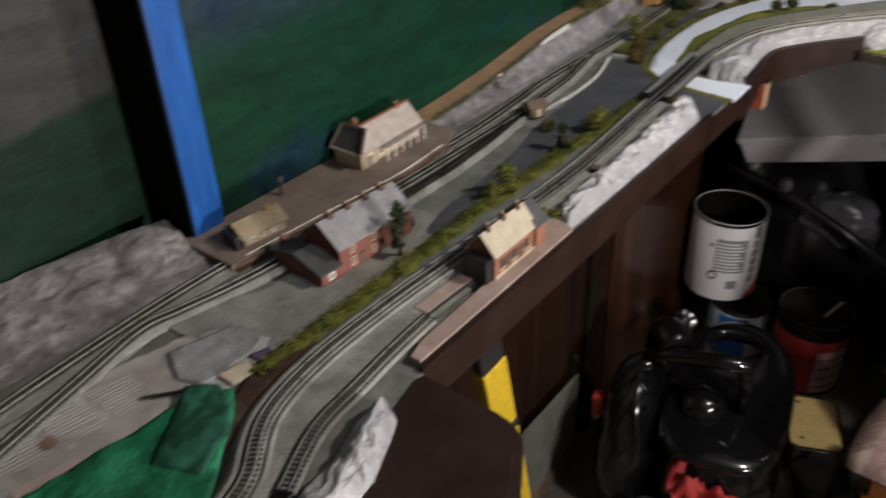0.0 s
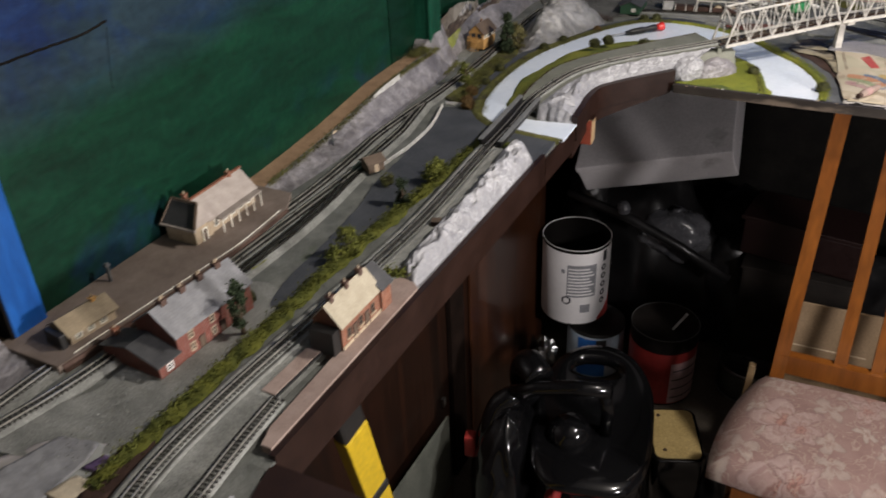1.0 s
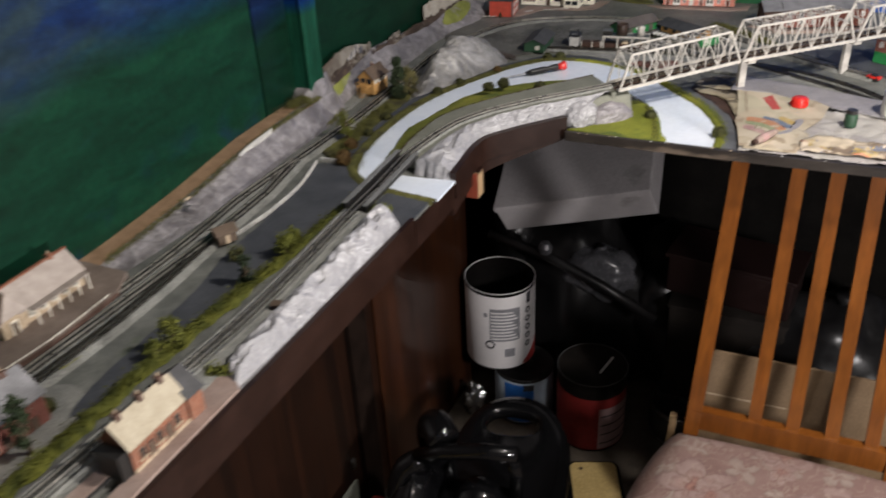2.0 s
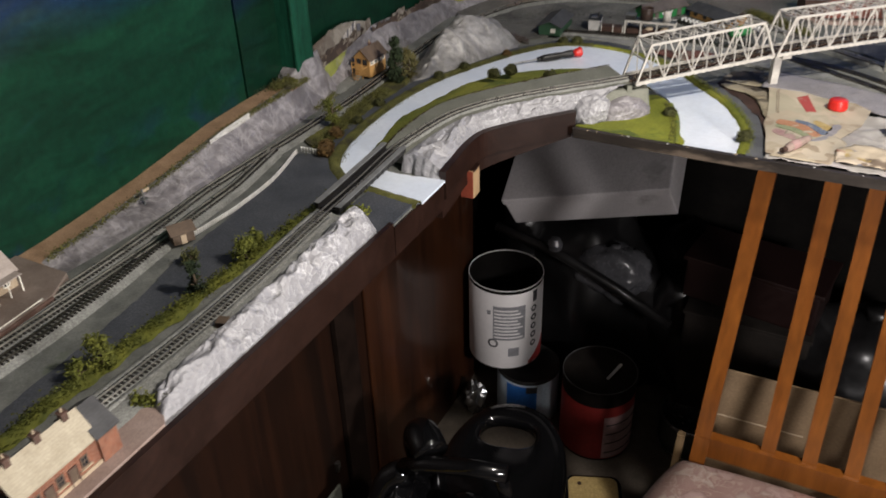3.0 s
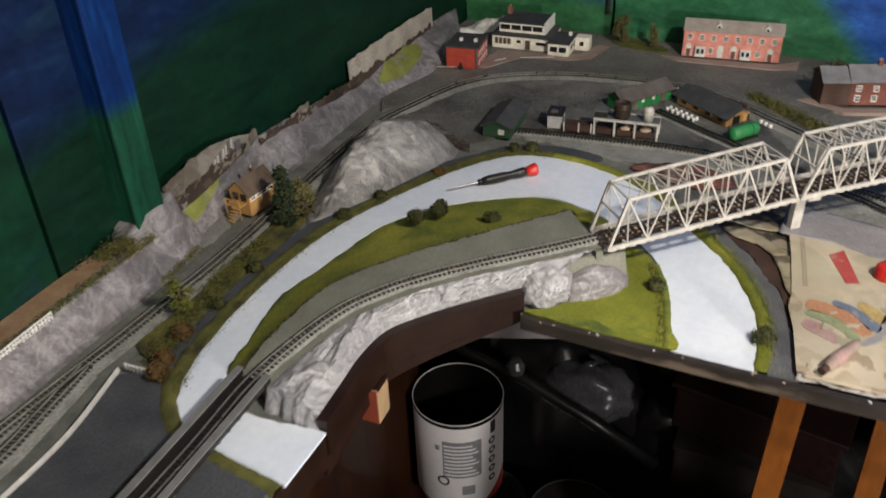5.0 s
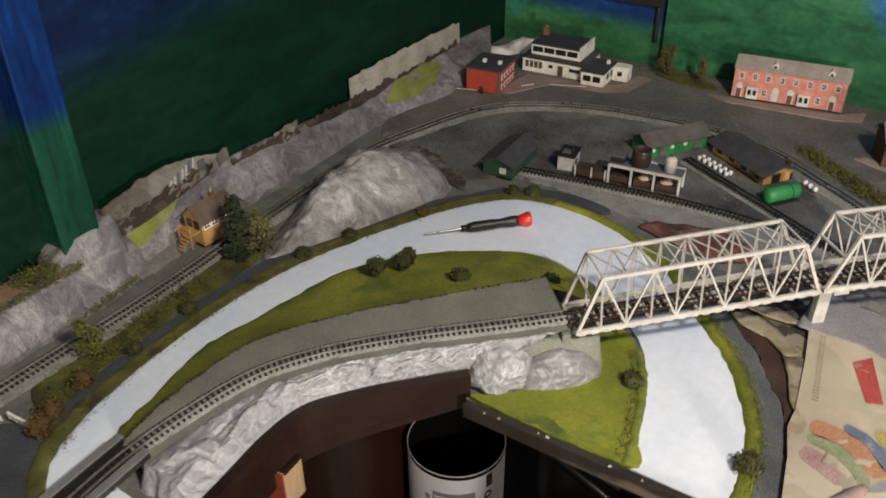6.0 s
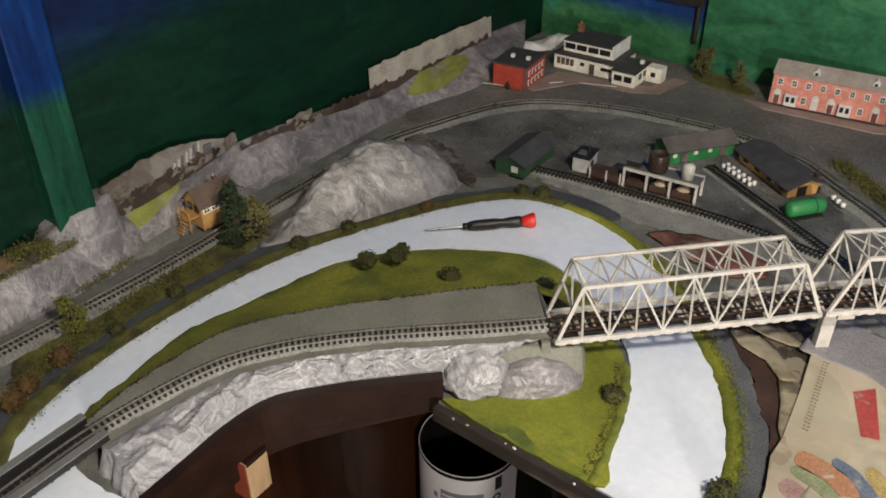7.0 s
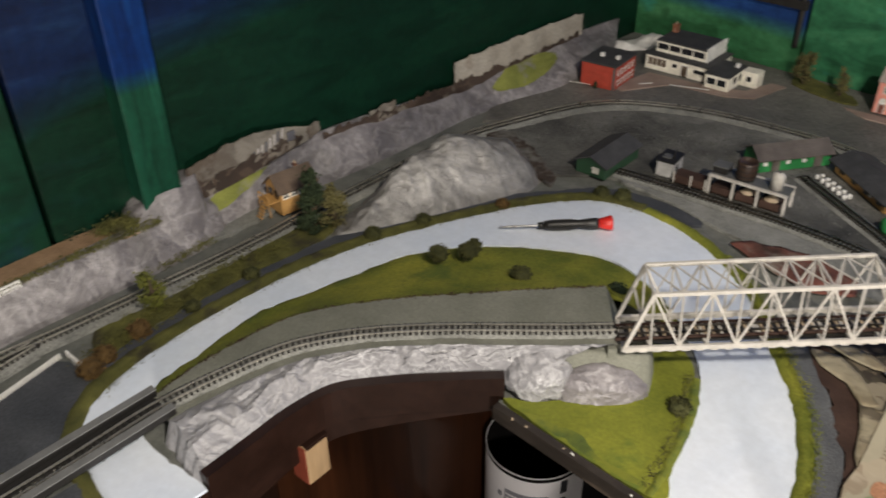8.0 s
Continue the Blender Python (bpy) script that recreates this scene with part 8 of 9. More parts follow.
tufts("yard_scrub", [(-0.115, 2.245, B), (-0.05, 2.19, B), (0.02, 2.135, B)], 0.020, 4200, 0.0015, M_BANK, "olive scrub along the curve", high=0.004)
YARD_LINE = [(-0.60, 2.0, B + 0.0008), (-0.45, 2.09, B + 0.0008), (-0.30, 2.13, B + 0.0008), (-0.12, 2.08, B + 0.0008)]
tufts("cinder_specks", YARD_LINE, 0.085, 1500, 0.0009, M_BALLAST, "pale ash specks scattered over the goods yard", high=0.0003)
tufts("cinder_specks", YARD_LINE, 0.085, 1300, 0.0010, M_SLEEPER, "black cinder specks scattered over the goods yard", high=0.0003)
tufts("road_grit", [(-0.60, 2.22, B + 0.0008), (-0.45, 2.29, B + 0.0008), (-0.25, 2.31, B + 0.0008), (-0.08, 2.28, B + 0.0008)], 0.05, 700, 0.0009, M_BALLAST, "pale grit scattered over the forecourt", high=0.0003)
tufts("bank_scrub", [(-0.43, 0.712, B + 0.006), (-0.40, 0.722, B + 0.006)], 0.009, 350, 0.0022, M_LEAF_Y, "green scrub by the small station", high=0.004)
tufts("bank_scrub", [(-0.47, 1.118, B + 0.004), (-0.425, 1.125, B + 0.004)], 0.012, 500, 0.0022, M_LEAF_Y, "green scrub by the girder bridge", high=0.003)
tufts("bank_scrub", [(p[0], p[1], B + 0.002) for p in OUTER[3:14]], 0.010, 4200, 0.0009, M_BANK, "flock along the river's west bank", high=0.0015)
tufts("bank_scrub", [(p[0] + 0.012, p[1] + 0.006, B + 0.002) for p in OUTER[15:]], 0.009, 2600, 0.0009, M_GRASS, "flock along the river's east bank", high=0.0015)
tufts("bank_scrub", [(-0.109, 1.52, B + 0.002), (-0.117, 1.56, B + 0.002), (-0.13, 1.61, B + 0.002), (-0.155, 1.664, B + 0.002)], 0.006, 420, 0.0010, M_BANK, "dark flock round the spit", high=0.0015)

# ---- loose things on the boards ----
def crumpled(name, outline, z, material, label, category, lift=0.004, cell=0.0045, thing_kind="", scale=45.0, seed=0.0, curved=False):
    """A loose sheet lying on the board, creased and curled, with a thin edge."""
    xs, ys = [p[0] for p in outline], [p[1] for p in outline]
    nx, ny = int((max(xs) - min(xs)) / cell) + 1, int((max(ys) - min(ys)) / cell) + 1
    bm = bmesh.new()
    grid = {}
    hit_ = lambda i, j: inside(min(xs) + (i + 0.5) * cell, min(ys) + (j + 0.5) * cell, outline)
    def v(i, j):
        if (i, j) not in grid:
            x, y = min(xs) + i * cell, min(ys) + j * cell
            q = Vector((x * scale, y * scale, seed))
            zz = z + lift * (0.5 + 0.8 * noise.noise(q) + 0.5 * abs(noise.noise(q * 2.7)))
            w = wobble(Vector((x, y, 0)), cell * 0.5, 40)
            grid[(i, j)] = bm.verts.new((w.x, w.y, max(zz, z + 0.0006)))
        return grid[(i, j)]
    for i in range(nx):
        for j in range(ny):
            if hit_(i, j):
                bm.faces.new((v(i, j), v(i + 1, j), v(i + 1, j + 1), v(i, j + 1)))
    edge_line = curve_pts(outline, 0.002, True) if curved else [Vector((*a, 0)).lerp(Vector((*b, 0)), k / 40) for a, b in zip(outline, outline[1:] + outline[:1]) for k in range(40)]
    for vv in {q for e in bm.edges if e.is_boundary for q in e.verts}:
        w = min(edge_line, key=lambda p: (p.x - vv.co.x) ** 2 + (p.y - vv.co.y) ** 2)
        vv.co.x, vv.co.y = w.x, w.y
    ext = bmesh.ops.extrude_edge_only(bm, edges=[e for e in bm.edges if e.is_boundary])
    for g in ext["geom"]:
        if isinstance(g, bmesh.types.BMVert):
            g.co.z = max(g.co.z - 0.0012, z - 0.001)
    bmesh.ops.recalc_face_normals(bm, faces=bm.faces)
    if sum(f.normal.z for f in bm.faces) < 0:
        bmesh.ops.reverse_faces(bm, faces=bm.faces)
    return tagged(mesh_ob(name, bm, material, True), label, category, "", thing_kind)


news = crumpled("newspaper", [(-0.651, 0.10), (-0.64, 0.21), (-0.622, 0.29), (-0.598, 0.325), (-0.54, 0.348), (-0.516, 0.345), (-0.512, 0.29), (-0.53, 0.20), (-0.54, 0.10), (-0.55, -0.10), (-0.64, -0.10)], B - 0.002, M_NEWS, "old greyish newspaper spread flat over the bare board", "newspaper", 0.0018)
crumpled("magazine_page", [(-0.541, 0.276), (-0.533, 0.304), (-0.509, 0.304), (-0.514, 0.274)], B + 0.0008, M_CARD, "torn white magazine page by the newspaper", "paper", 0.0008)
crumpled("magazine_page", [(-0.535, 0.313), (-0.528, 0.335), (-0.506, 0.333), (-0.510, 0.316)], B + 0.0008, M_INK_V, "torn purple magazine page by the newspaper", "paper", 0.0008)
crumpled("green_cloth", [(-0.545, 0.08), (-0.54, 0.135), (-0.532, 0.235), (-0.503, 0.268), (-0.475, 0.245), (-0.44, 0.20), (-0.405, 0.15), (-0.42, 0.0), (-0.45, -0.08), (-0.56, -0.05)], B + 0.002, M_CLOTH, "rumpled bright green cloth lying on newspaper", "cloth", 0.009, 0.005, "", 22, 3.0)
crumpled("green_cloth", [(-0.542, 0.240), (-0.517, 0.263), (-0.486, 0.251), (-0.459, 0.225), (-0.441, 0.181), (-0.489, 0.162)], B + 0.0032, M_CLOTH_D, "dark green piece of cloth folded over the bright one", "cloth", 0.009, 0.004, "", 22, 3.0)
crumpled("printed_page", [(-0.609, 0.267), (-0.589, 0.335), (-0.545, 0.345), (-0.538, 0.322), (-0.537, 0.280), (-0.540, 0.257), (-0.568, 0.247)], B - 0.0004, M_PAGE, "slate-grey printed page on the newspaper", "paper", 0.0016, 0.004)
crumpled("earth_patch", [(-0.521, 0.312), (-0.515, 0.350), (-0.491, 0.312), (-0.468, 0.264), (-0.480, 0.246), (-0.501, 0.264)], B - 0.001, M_EARTH, "bare brown earth beside the track", "earth", 0.003, 0.003, "structure", 90, 6.0)
# faint columns of print and a rusty ring on the newspaper
for c in range(3):
    for i in range(11):
        x0, y0 = -0.640 + i * 0.0052 + c * 0.008, 0.075 + c * 0.052 + 0.004 * rnd.random()
        part("print_line", bar(bmesh.new(), (x0, y0, B + 0.0006), (x0 + 0.0075, y0 + 0.043 - 0.014 * (rnd.random() < 0.25), B + 0.0006), 0.0016, 0.0006), M_FADED, news)
part("stain", lathe(bmesh.new(), [(0, 0), (0.008, 0), (0.0074, 0.0005), (0, 0.0005)], 18, (-0.593, 0.125, B + 0.0007)), M_RUST, news, "rusty brown stain")
part("pink_print", bar(bmesh.new(), (-0.562, 0.072, B + 0.0007), (-0.551, 0.135, B + 0.0007), 0.010, 0.0006), M_FADED_P, news, "faded pink printed strip")
slot = thing("pencil", "dark pencil lying across the newspaper", "pencil", pose(-0.575, 0.205, B + 0.0025, 0, 90, 50))
part("shaft", lathe(bmesh.new(), [(0, 0), (0.0014, 0.008), (0.0018, 0.01), (0.0018, 0.065), (0, 0.065)], 8), M_BLACKISH, slot)

crumpled("newspaper", [(0.03, 1.515), (0.04, 1.60), (0.03, 1.68), (0.14, 1.73), (0.30, 1.74), (0.55, 1.72), (0.60, 1.55), (0.30, 1.525)], B + 0.001, M_NEWS, "paint-spotted newspaper covering the cross board", "newspaper", 0.005)
crumpled("daubed_paper", [(0.036, 1.518), (0.045, 1.60), (0.05, 1.645), (0.10, 1.65), (0.135, 1.60), (0.12, 1.52)], B + 0.005, M_POSTER, "pale printed paper at the cross board's edge", "paper", 0.003, seed=4.0)
poster = thing("poster", "cream printed poster lying flat, bands of faded colours", "poster", pose(0, 0, B + 0.007))
def print_area(name, outline, z, material, label, smooth_line=False):
    sheet(name, outline, z, z + 0.0004, material, 0.0016, smooth_line, poster, label, kind="", step=0.006)


print_area("paper", [(-0.008, 1.800), (0.001, 1.74), (0.007, 1.690), (0.010, 1.657), (0.010, 1.631), (0.018, 1.595), (0.030, 1.522), (0.115, 1.528), (0.118, 1.60), (0.150, 1.68), (0.160, 1.755), (0.10, 1.80), (0.012, 1.83)], -0.0003, M_POSTER, "")
for i in range(22):
    f = i / 21
    for d in (-0.0016, 0.0016):
        x0, y0 = 0.009 + 0.014 * f + d, 1.785 - 0.104 * f
        w = 0.0007 + 0.0006 * rnd.random()
        part("print_mark", bar(bmesh.new(), (x0 - w, y0, 0.0005), (x0 + w, y0 + 0.0004, 0.0005), 0.0012, 0.0003), M_RUSTY_PRINT, poster, "plain dark mark of print")
crumpled("paper_sheet", [(-0.020, 1.790), (-0.012, 1.872), (0.10, 1.853), (0.29, 1.79), (0.285, 1.71), (0.165, 1.74), (0.134, 1.771), (0.088, 1.774), (0.05, 1.79)], B + 0.0068, M_INK_D, "grey-lilac sheet of paper behind the poster", "paper", 0.0012, seed=23.0)
crumpled("blotched_rag", [(0.125, 1.530), (0.122, 1.575), (0.16, 1.60), (0.24, 1.592), (0.36, 1.61), (0.52, 1.60), (0.53, 1.545), (0.3, 1.535)], B + 0.006, M_RAG, "tan and brown blotched rag along the board's edge", "rag", 0.006, seed=29.0)
print_area("red_print", [(0.043, 1.759), (0.058, 1.777), (0.080, 1.709), (0.065, 1.703)], 0.0002, M_INK_R, "plain red printed block")
print_area("orange_band", [(0.030, 1.654), (0.056, 1.653), (0.076, 1.642), (0.096, 1.619), (0.086, 1.607), (0.066, 1.626), (0.050, 1.633), (0.030, 1.635)], 0.0002, M_INK_O, "faded orange band", True)
print_area("blue_band", [(0.056, 1.664), (0.08, 1.656), (0.105, 1.631), (0.096, 1.619), (0.077, 1.642), (0.056, 1.653)], 0.0002, M_INK_B, "slate blue band", True)
print_area("yellow_band", [(0.084, 1.672), (0.108, 1.655), (0.105, 1.636), (0.083, 1.657)], 0.0002, M_INK_Y, "mustard band", True)
print_area("green_band", [(0.030, 1.634), (0.052, 1.633), (0.070, 1.622), (0.085, 1.604), (0.080, 1.594), (0.057, 1.615), (0.031, 1.622)], 0.0002, M_INK_G, "sage green band", True)
print_area("pink_band", [(0.029, 1.616), (0.050, 1.609), (0.066, 1.594), (0.062, 1.582), (0.044, 1.592), (0.028, 1.599)], 0.0002, M_INK_P, "dusty pink band", True)
print_area("dark_band", [(0.083, 1.590), (0.100, 1.618), (0.110, 1.665), (0.122, 1.664), (0.112, 1.62), (0.096, 1.594)], 0.0002, M_INK_D, "grey band", True)
crumpled("paint_rag", [(-0.083, 1.798), (-0.062, 1.812), (-0.040, 1.810), (-0.014, 1.800), (-0.030, 1.793), (-0.055, 1.793)], B + 0.004, M_SCRAP, "long torn sliver of stained paper under the bridge", "paper", 0.003, 0.0035, seed=13.0)
crumpled("paint_rag", [(-0.090, 1.781), (-0.062, 1.788), (-0.036, 1.778), (-0.004, 1.744), (-0.018, 1.735), (-0.040, 1.756), (-0.068, 1.763)], B + 0.003, M_SCRAP, "scrap of stained torn paper by the river", "paper", 0.003, 0.0035, seed=15.0)
crumpled("paint_rag", [(-0.020, 1.735), (0.004, 1.745), (0.012, 1.70), (0.012, 1.655), (0.002, 1.672), (-0.008, 1.708)], B + 0.0035, M_SCRAP, "stained edge of a paper under the poster", "paper", 0.002, 0.0035, seed=18.0)
crumpled("loose_gravel", [(-0.03, 1.86), (0.0, 1.93), (0.12, 1.90), (0.24, 1.80), (0.14, 1.76), (0.05, 1.83)], B + 0.0005, M_BALLAST, "pale grey gravelled ground beyond the bridge", "gravel", 0.003, seed=17.0, thing_kind="structure")
crumpled("rusty_scrap", [(-0.245, 1.905), (-0.225, 1.925), (-0.19, 1.938), (-0.15, 1.946), (-0.10, 1.93), (-0.09, 1.90), (-0.13, 1.875), (-0.19, 1.885)], B + 0.001, M_REDEARTH, "reddish daubed patch beside the river", "paint patch", 0.003, seed=19.0)

cap_ = thing("bottle_cap", "bright red ribbed bottle cap on the paper", "cap", pose(0.108, 1.735, B + 0.0078))
part("shell", lathe(bmesh.new(), [(0, 0), (0.0145, 0), (0.0148, 0.002), (0.0135, 0.014), (0.012, 0.016), (0, 0.0165)], 28), M_RED, cap_, "", True)
for i in range(24):
    a = i * math.tau / 24
    part("rib", bar(bmesh.new(), (0.0150 * math.cos(a), 0.0150 * math.sin(a), 0.002), (0.0138 * math.cos(a), 0.0138 * math.sin(a), 0.0135), 0.0012), M_RED, cap_)
tube_ = thing("paint_tube", "squeezed pink and white paint tube at the board's edge", "paint tube", pose(0.056, 1.530, B + 0.0145, 0, 90, 64))
part("body", lathe(bmesh.new(), [(0, 0), (0.0035, 0), (0.0065, 0.006), (0.0068, 0.03), (0.006, 0.05), (0.004, 0.06), (0, 0.06)], 16), M_PLATFORM_P, tube_, "", True)
part("band", lathe(bmesh.new(), [(0.0070, 0.012), (0.0073, 0.013), (0.0073, 0.028), (0.0070, 0.029)], 16), M_INK_P, tube_)
part("cap", lathe(bmesh.new(), [(0, -0.009), (0.0045, -0.009), (0.0045, -0.0005), (0, -0.0005)], 12), M_EARTH, tube_)
tin = thing("small_tin", "small open tin standing on newspaper", "tin", pose(0.268, 1.735, B + 0.006))
part("can", lathe(bmesh.new(), [(0, 0), (0.026, 0), (0.0265, 0.001), (0.0262, 0.042), (0.0268, 0.044), (0.0255, 0.044), (0.0252, 0.006), (0, 0.006)], 32), M_TIN, tin, "", True)
part("label", lathe(bmesh.new(), [(0.0267, 0.005), (0.0270, 0.006), (0.0270, 0.024), (0.0267, 0.025)], 32), M_WHITE, tin)
bot = thing("paint_bottle", "small dark green paint bottle on newspaper", "bottle", pose(0.195, 1.665, B + 0.006))
part("glass", lathe(bmesh.new(), [(0, 0), (0.010, 0), (0.0105, 0.002), (0.0105, 0.020), (0.008, 0.023), (0, 0.023)], 18), M_GREENPAINT, bot, "", True)
part("lid", lathe(bmesh.new(), [(0, 0.0231), (0.0085, 0.0231), (0.0085, 0.030), (0, 0.030)], 18), M_BLACKISH, bot)
car = thing("toy_car", "tiny red model car on the road", "model car", pose(0.232, 1.945, B + 0.001, 0, 0, -30))
part("body", new_box((-0.013, -0.006, 0.0015), (0.013, 0.006, 0.006), 0.001), M_RED, car)
part("cabin", new_box((-0.007, -0.0052, 0.0061), (0.006, 0.0052, 0.010), 0.001, 0.8), M_GLASS, car)
for x in (-0.008, 0.008):
    for y in (-0.0062, 0.0062):
        part("wheel", lathe(bmesh.new(), [(0, -0.001), (0.0023, -0.001), (0.0023, 0.001), (0, 0.001)], 12), M_BLACKISH, car).matrix_local = pose(x, y, 0.0023, 90, 0, 0)


def screwdriver(tip, end):
    tip, end = Vector(tip), Vector(end)
    d = end - tip
    L = d.length
    t = thing("screwdriver", "precision screwdriver with black grip and red swivel cap", "screwdriver", Matrix.Translation(tip) @ d.to_track_quat("Z", "Y").to_matrix().to_4x4())
    k = L / 0.145
    part("blade", lathe(bmesh.new(), [(0, 0), (0.0010, 0.0), (0.0013, 0.006), (0.0016, 0.01), (0.0016, 0.052 * k), (0, 0.052 * k)], 12), M_TIN, t)
    part("collar", lathe(bmesh.new(), [(0, 0.050 * k), (0.004, 0.050 * k), (0.0045, 0.053 * k), (0.0042, 0.058 * k), (0, 0.058 * k)], 16), M_BLACKISH, t, "", True)
    part("grip", lathe(bmesh.new(), [(0, 0.0581 * k), (0.0055, 0.0581 * k), (0.0063, 0.064 * k), (0.0064, 0.095 * k), (0.0052, 0.104 * k), (0.0064, 0.112 * k), (0.0072, 0.124 * k), (0.0066, 0.128 * k), (0, 0.128 * k)], 20), M_BLACKISH, t, "", True)
    part("cap", lathe(bmesh.new(), [(0, 0.1281 * k), (0.0058, 0.1281 * k), (0.0072, 0.134 * k), (0.0095, 0.143 * k), (0.009, 0.146 * k), (0, 0.1465 * k)], 20), M_RED, t, "red swivel cap", True)
    for i in range(8):
        a = i * math.tau / 8
        part("flute", bar(bmesh.new(), (0.0064 * math.cos(a), 0.0064 * math.sin(a), 0.066 * k), (0.0065 * math.cos(a), 0.0065 * math.sin(a), 0.094 * k), 0.0010), M_BLACKISH, t)


screwdriver((-0.4665, 1.737, B + 0.0025), (-0.366, 1.8325, B + 0.0095))

# ---- under the boards ----
def paint_can(x, y, z, r, h, label, wrap, inside_mat, lid=False, name="paint_can", turn=0.0, top=1.0, rim_mat=None):
    t = thing(name, label, "paint can", pose(x, y, z, 0, 0, turn))
    prof = [(0, 0.002), (r * 0.96, 0.002), (r * 0.97, 0.0), (r, 0.003), (r, h - 0.006), (r * 1.015, h - 0.003), (r * 1.01, h), (r * 0.97, h)]
    prof += [(r * 0.96, h - 0.012), (0, h - 0.012)] if lid else [(r * 0.965, 0.05), (0, 0.05)]
    part("can", lathe(bmesh.new(), prof, 48), inside_mat, t, "", True)
    part("label", lathe(bmesh.new(), [(r * 1.001, 0.008), (r * 1.006, 0.009), (r * 1.006, h * top - 0.011), (r * 1.001, h * top - 0.010)], 48), wrap, t, "", True)
    part("rim", lathe(bmesh.new(), [(r * 0.992, h + 0.0005), (r * 1.012, h + 0.0005), (r * 1.014, h + 0.002), (r * 1.004, h + 0.003), (r * 0.992, h + 0.002)], 48), rim_mat or M_TIN, t, "bare rim", True)
    return t


def wrap_patch(parent, r, a0, a1, z0, z1, material, name="print_block", label=""):
    """A printed patch that follows the can's side."""
    bm = bmesh.new()
    n = max(3, int(abs(a1 - a0) / 5))
    rows = [[(r * math.cos(radians(a0 + (a1 - a0) * i / n)), r * math.sin(radians(a0 + (a1 - a0) * i / n)), z) for i in range(n + 1)] for z in (z0, z1)]
    loft(bm, rows)
    bmesh.ops.recalc_face_normals(bm, faces=bm.faces)
    bmesh.ops.solidify(bm, geom=bm.faces[:], thickness=0.0006)
    return part(name, bm, material, parent, label)


def wrap_ring(parent, r, a, z, r0, r1, material, name, label=""):
    """A printed ring that follows the can's side."""
    bm = bmesh.new()
    turn = lambda q, k: (r * math.cos(radians(a) + q * math.cos(k) / r), r * math.sin(radians(a) + q * math.cos(k) / r), z + q * math.sin(k))
    loft(bm, [[turn(q, math.tau * i / 20) for i in range(21)] for q in (r0, r1)])
    bmesh.ops.remove_doubles(bm, verts=bm.verts[:], dist=1e-6)
    bmesh.ops.recalc_face_normals(bm, faces=bm.faces)
    bmesh.ops.solidify(bm, geom=bm.faces[:], thickness=0.0006)
    return part(name, bm, material, parent, label)


CANX, CANY, CANR = -0.594, 2.018, 0.1
pc = paint_can(CANX, CANY, 0.0885, CANR, 0.264, "large open white paint tin with dark contents, on another tin", M_CANWHITE, M_SHADE_GAP, rim_mat=M_CANWHITE)
rr = CANR * 1.009
wrap_patch(pc, rr, -86, -36, 0.105, 0.215, M_PRINT, label="grey block of unreadable print")
for i in range(9):
    wrap_patch(pc, rr + 0.0009, -84, -40 - (i % 3) * 4, 0.112 + i * 0.011, 0.1165 + i * 0.011, M_CANWHITE, "print_line")
wrap_patch(pc, rr, -62, -45, 0.050, 0.078, M_PRINT, "print_block")
wrap_patch(pc, rr, -96, -90, 0.185, 0.198, M_PRINT, "print_block")
for i in range(5):
    wrap_ring(pc, rr, -19, 0.077 + i * 0.029, 0.0052, 0.0102, M_PRINT_D, "warning_mark", "plain dark round mark")
wrap_patch(pc, rr, -22, -13, 0.215, 0.25, M_PRINT_D, "drip", "dark paint drip from the rim")
wrap_ring(pc, rr, -86, 0.092, 0.0095, 0.0145, M_PRINT_D, "round_mark", "dark ring mark")
bm = bmesh.new()
for i in range(10):
    a = -28 + i * 4.2
    rows = [[(rr * math.cos(radians(a + k * 4.2)), rr * math.sin(radians(a + k * 4.2)), z) for k in (0, 1)] for z in (0.010, 0.022 + 0.0052 * i)]
    loft(bm, rows)
bmesh.ops.recalc_face_normals(bm, faces=bm.faces)
bmesh.ops.solidify(bm, geom=bm.faces[:], thickness=0.0006)
part("colour_flash", bm, M_REDCAN, pc, "dark pink printed flash")
bc = paint_can(-0.510, 1.990, FLOOR, 0.086, 0.1645, "blue and white paint tin under the open one", M_PALEBLUE, M_BLACKISH, True, rim_mat=M_BLACKISH)
wrap_patch(bc, 0.086 * 1.01, -110, -52, 0.012, 0.148, M_BLUECAN, "print_block", "bright blue printed panel")
wrap_patch(bc, 0.086 * 1.018, -72, -52, 0.128, 0.149, M_PRINT_D, "print_block", "dark printed corner")
rc = paint_can(-0.300, 1.965, FLOOR, 0.096, 0.235, "tall dull red paint tin on the floor", M_REDCAN, M_DARK, True, top=0.84, rim_mat=M_GIRDER)
wrap_patch(rc, 0.0970, -62, 10, 0.012, 0.155, M_CANPINK, "print_block", "pale printed half of the label")
for i in range(4):
    wrap_patch(rc, 0.0978, -58, 6, 0.030 + i * 0.032, 0.034 + i * 0.032, M_PRINT_D, "print_line")
stick = thing("stirring_stick", "pale wooden stirring stick in the red tin", "stick", pose(-0.275, 1.95, FLOOR + 0.225, 18, 24, 0))
part("shaft", new_box((-0.0035, -0.0015, 0), (0.0035, 0.0015, 0.10), 0.001), M_PLASTER, stick)
paint_can(-0.06, 2.06, FLOOR, 0.085, 0.10, "dull grey dusty tin on the floor behind the chair", M_SHEET, M_TIN, True)

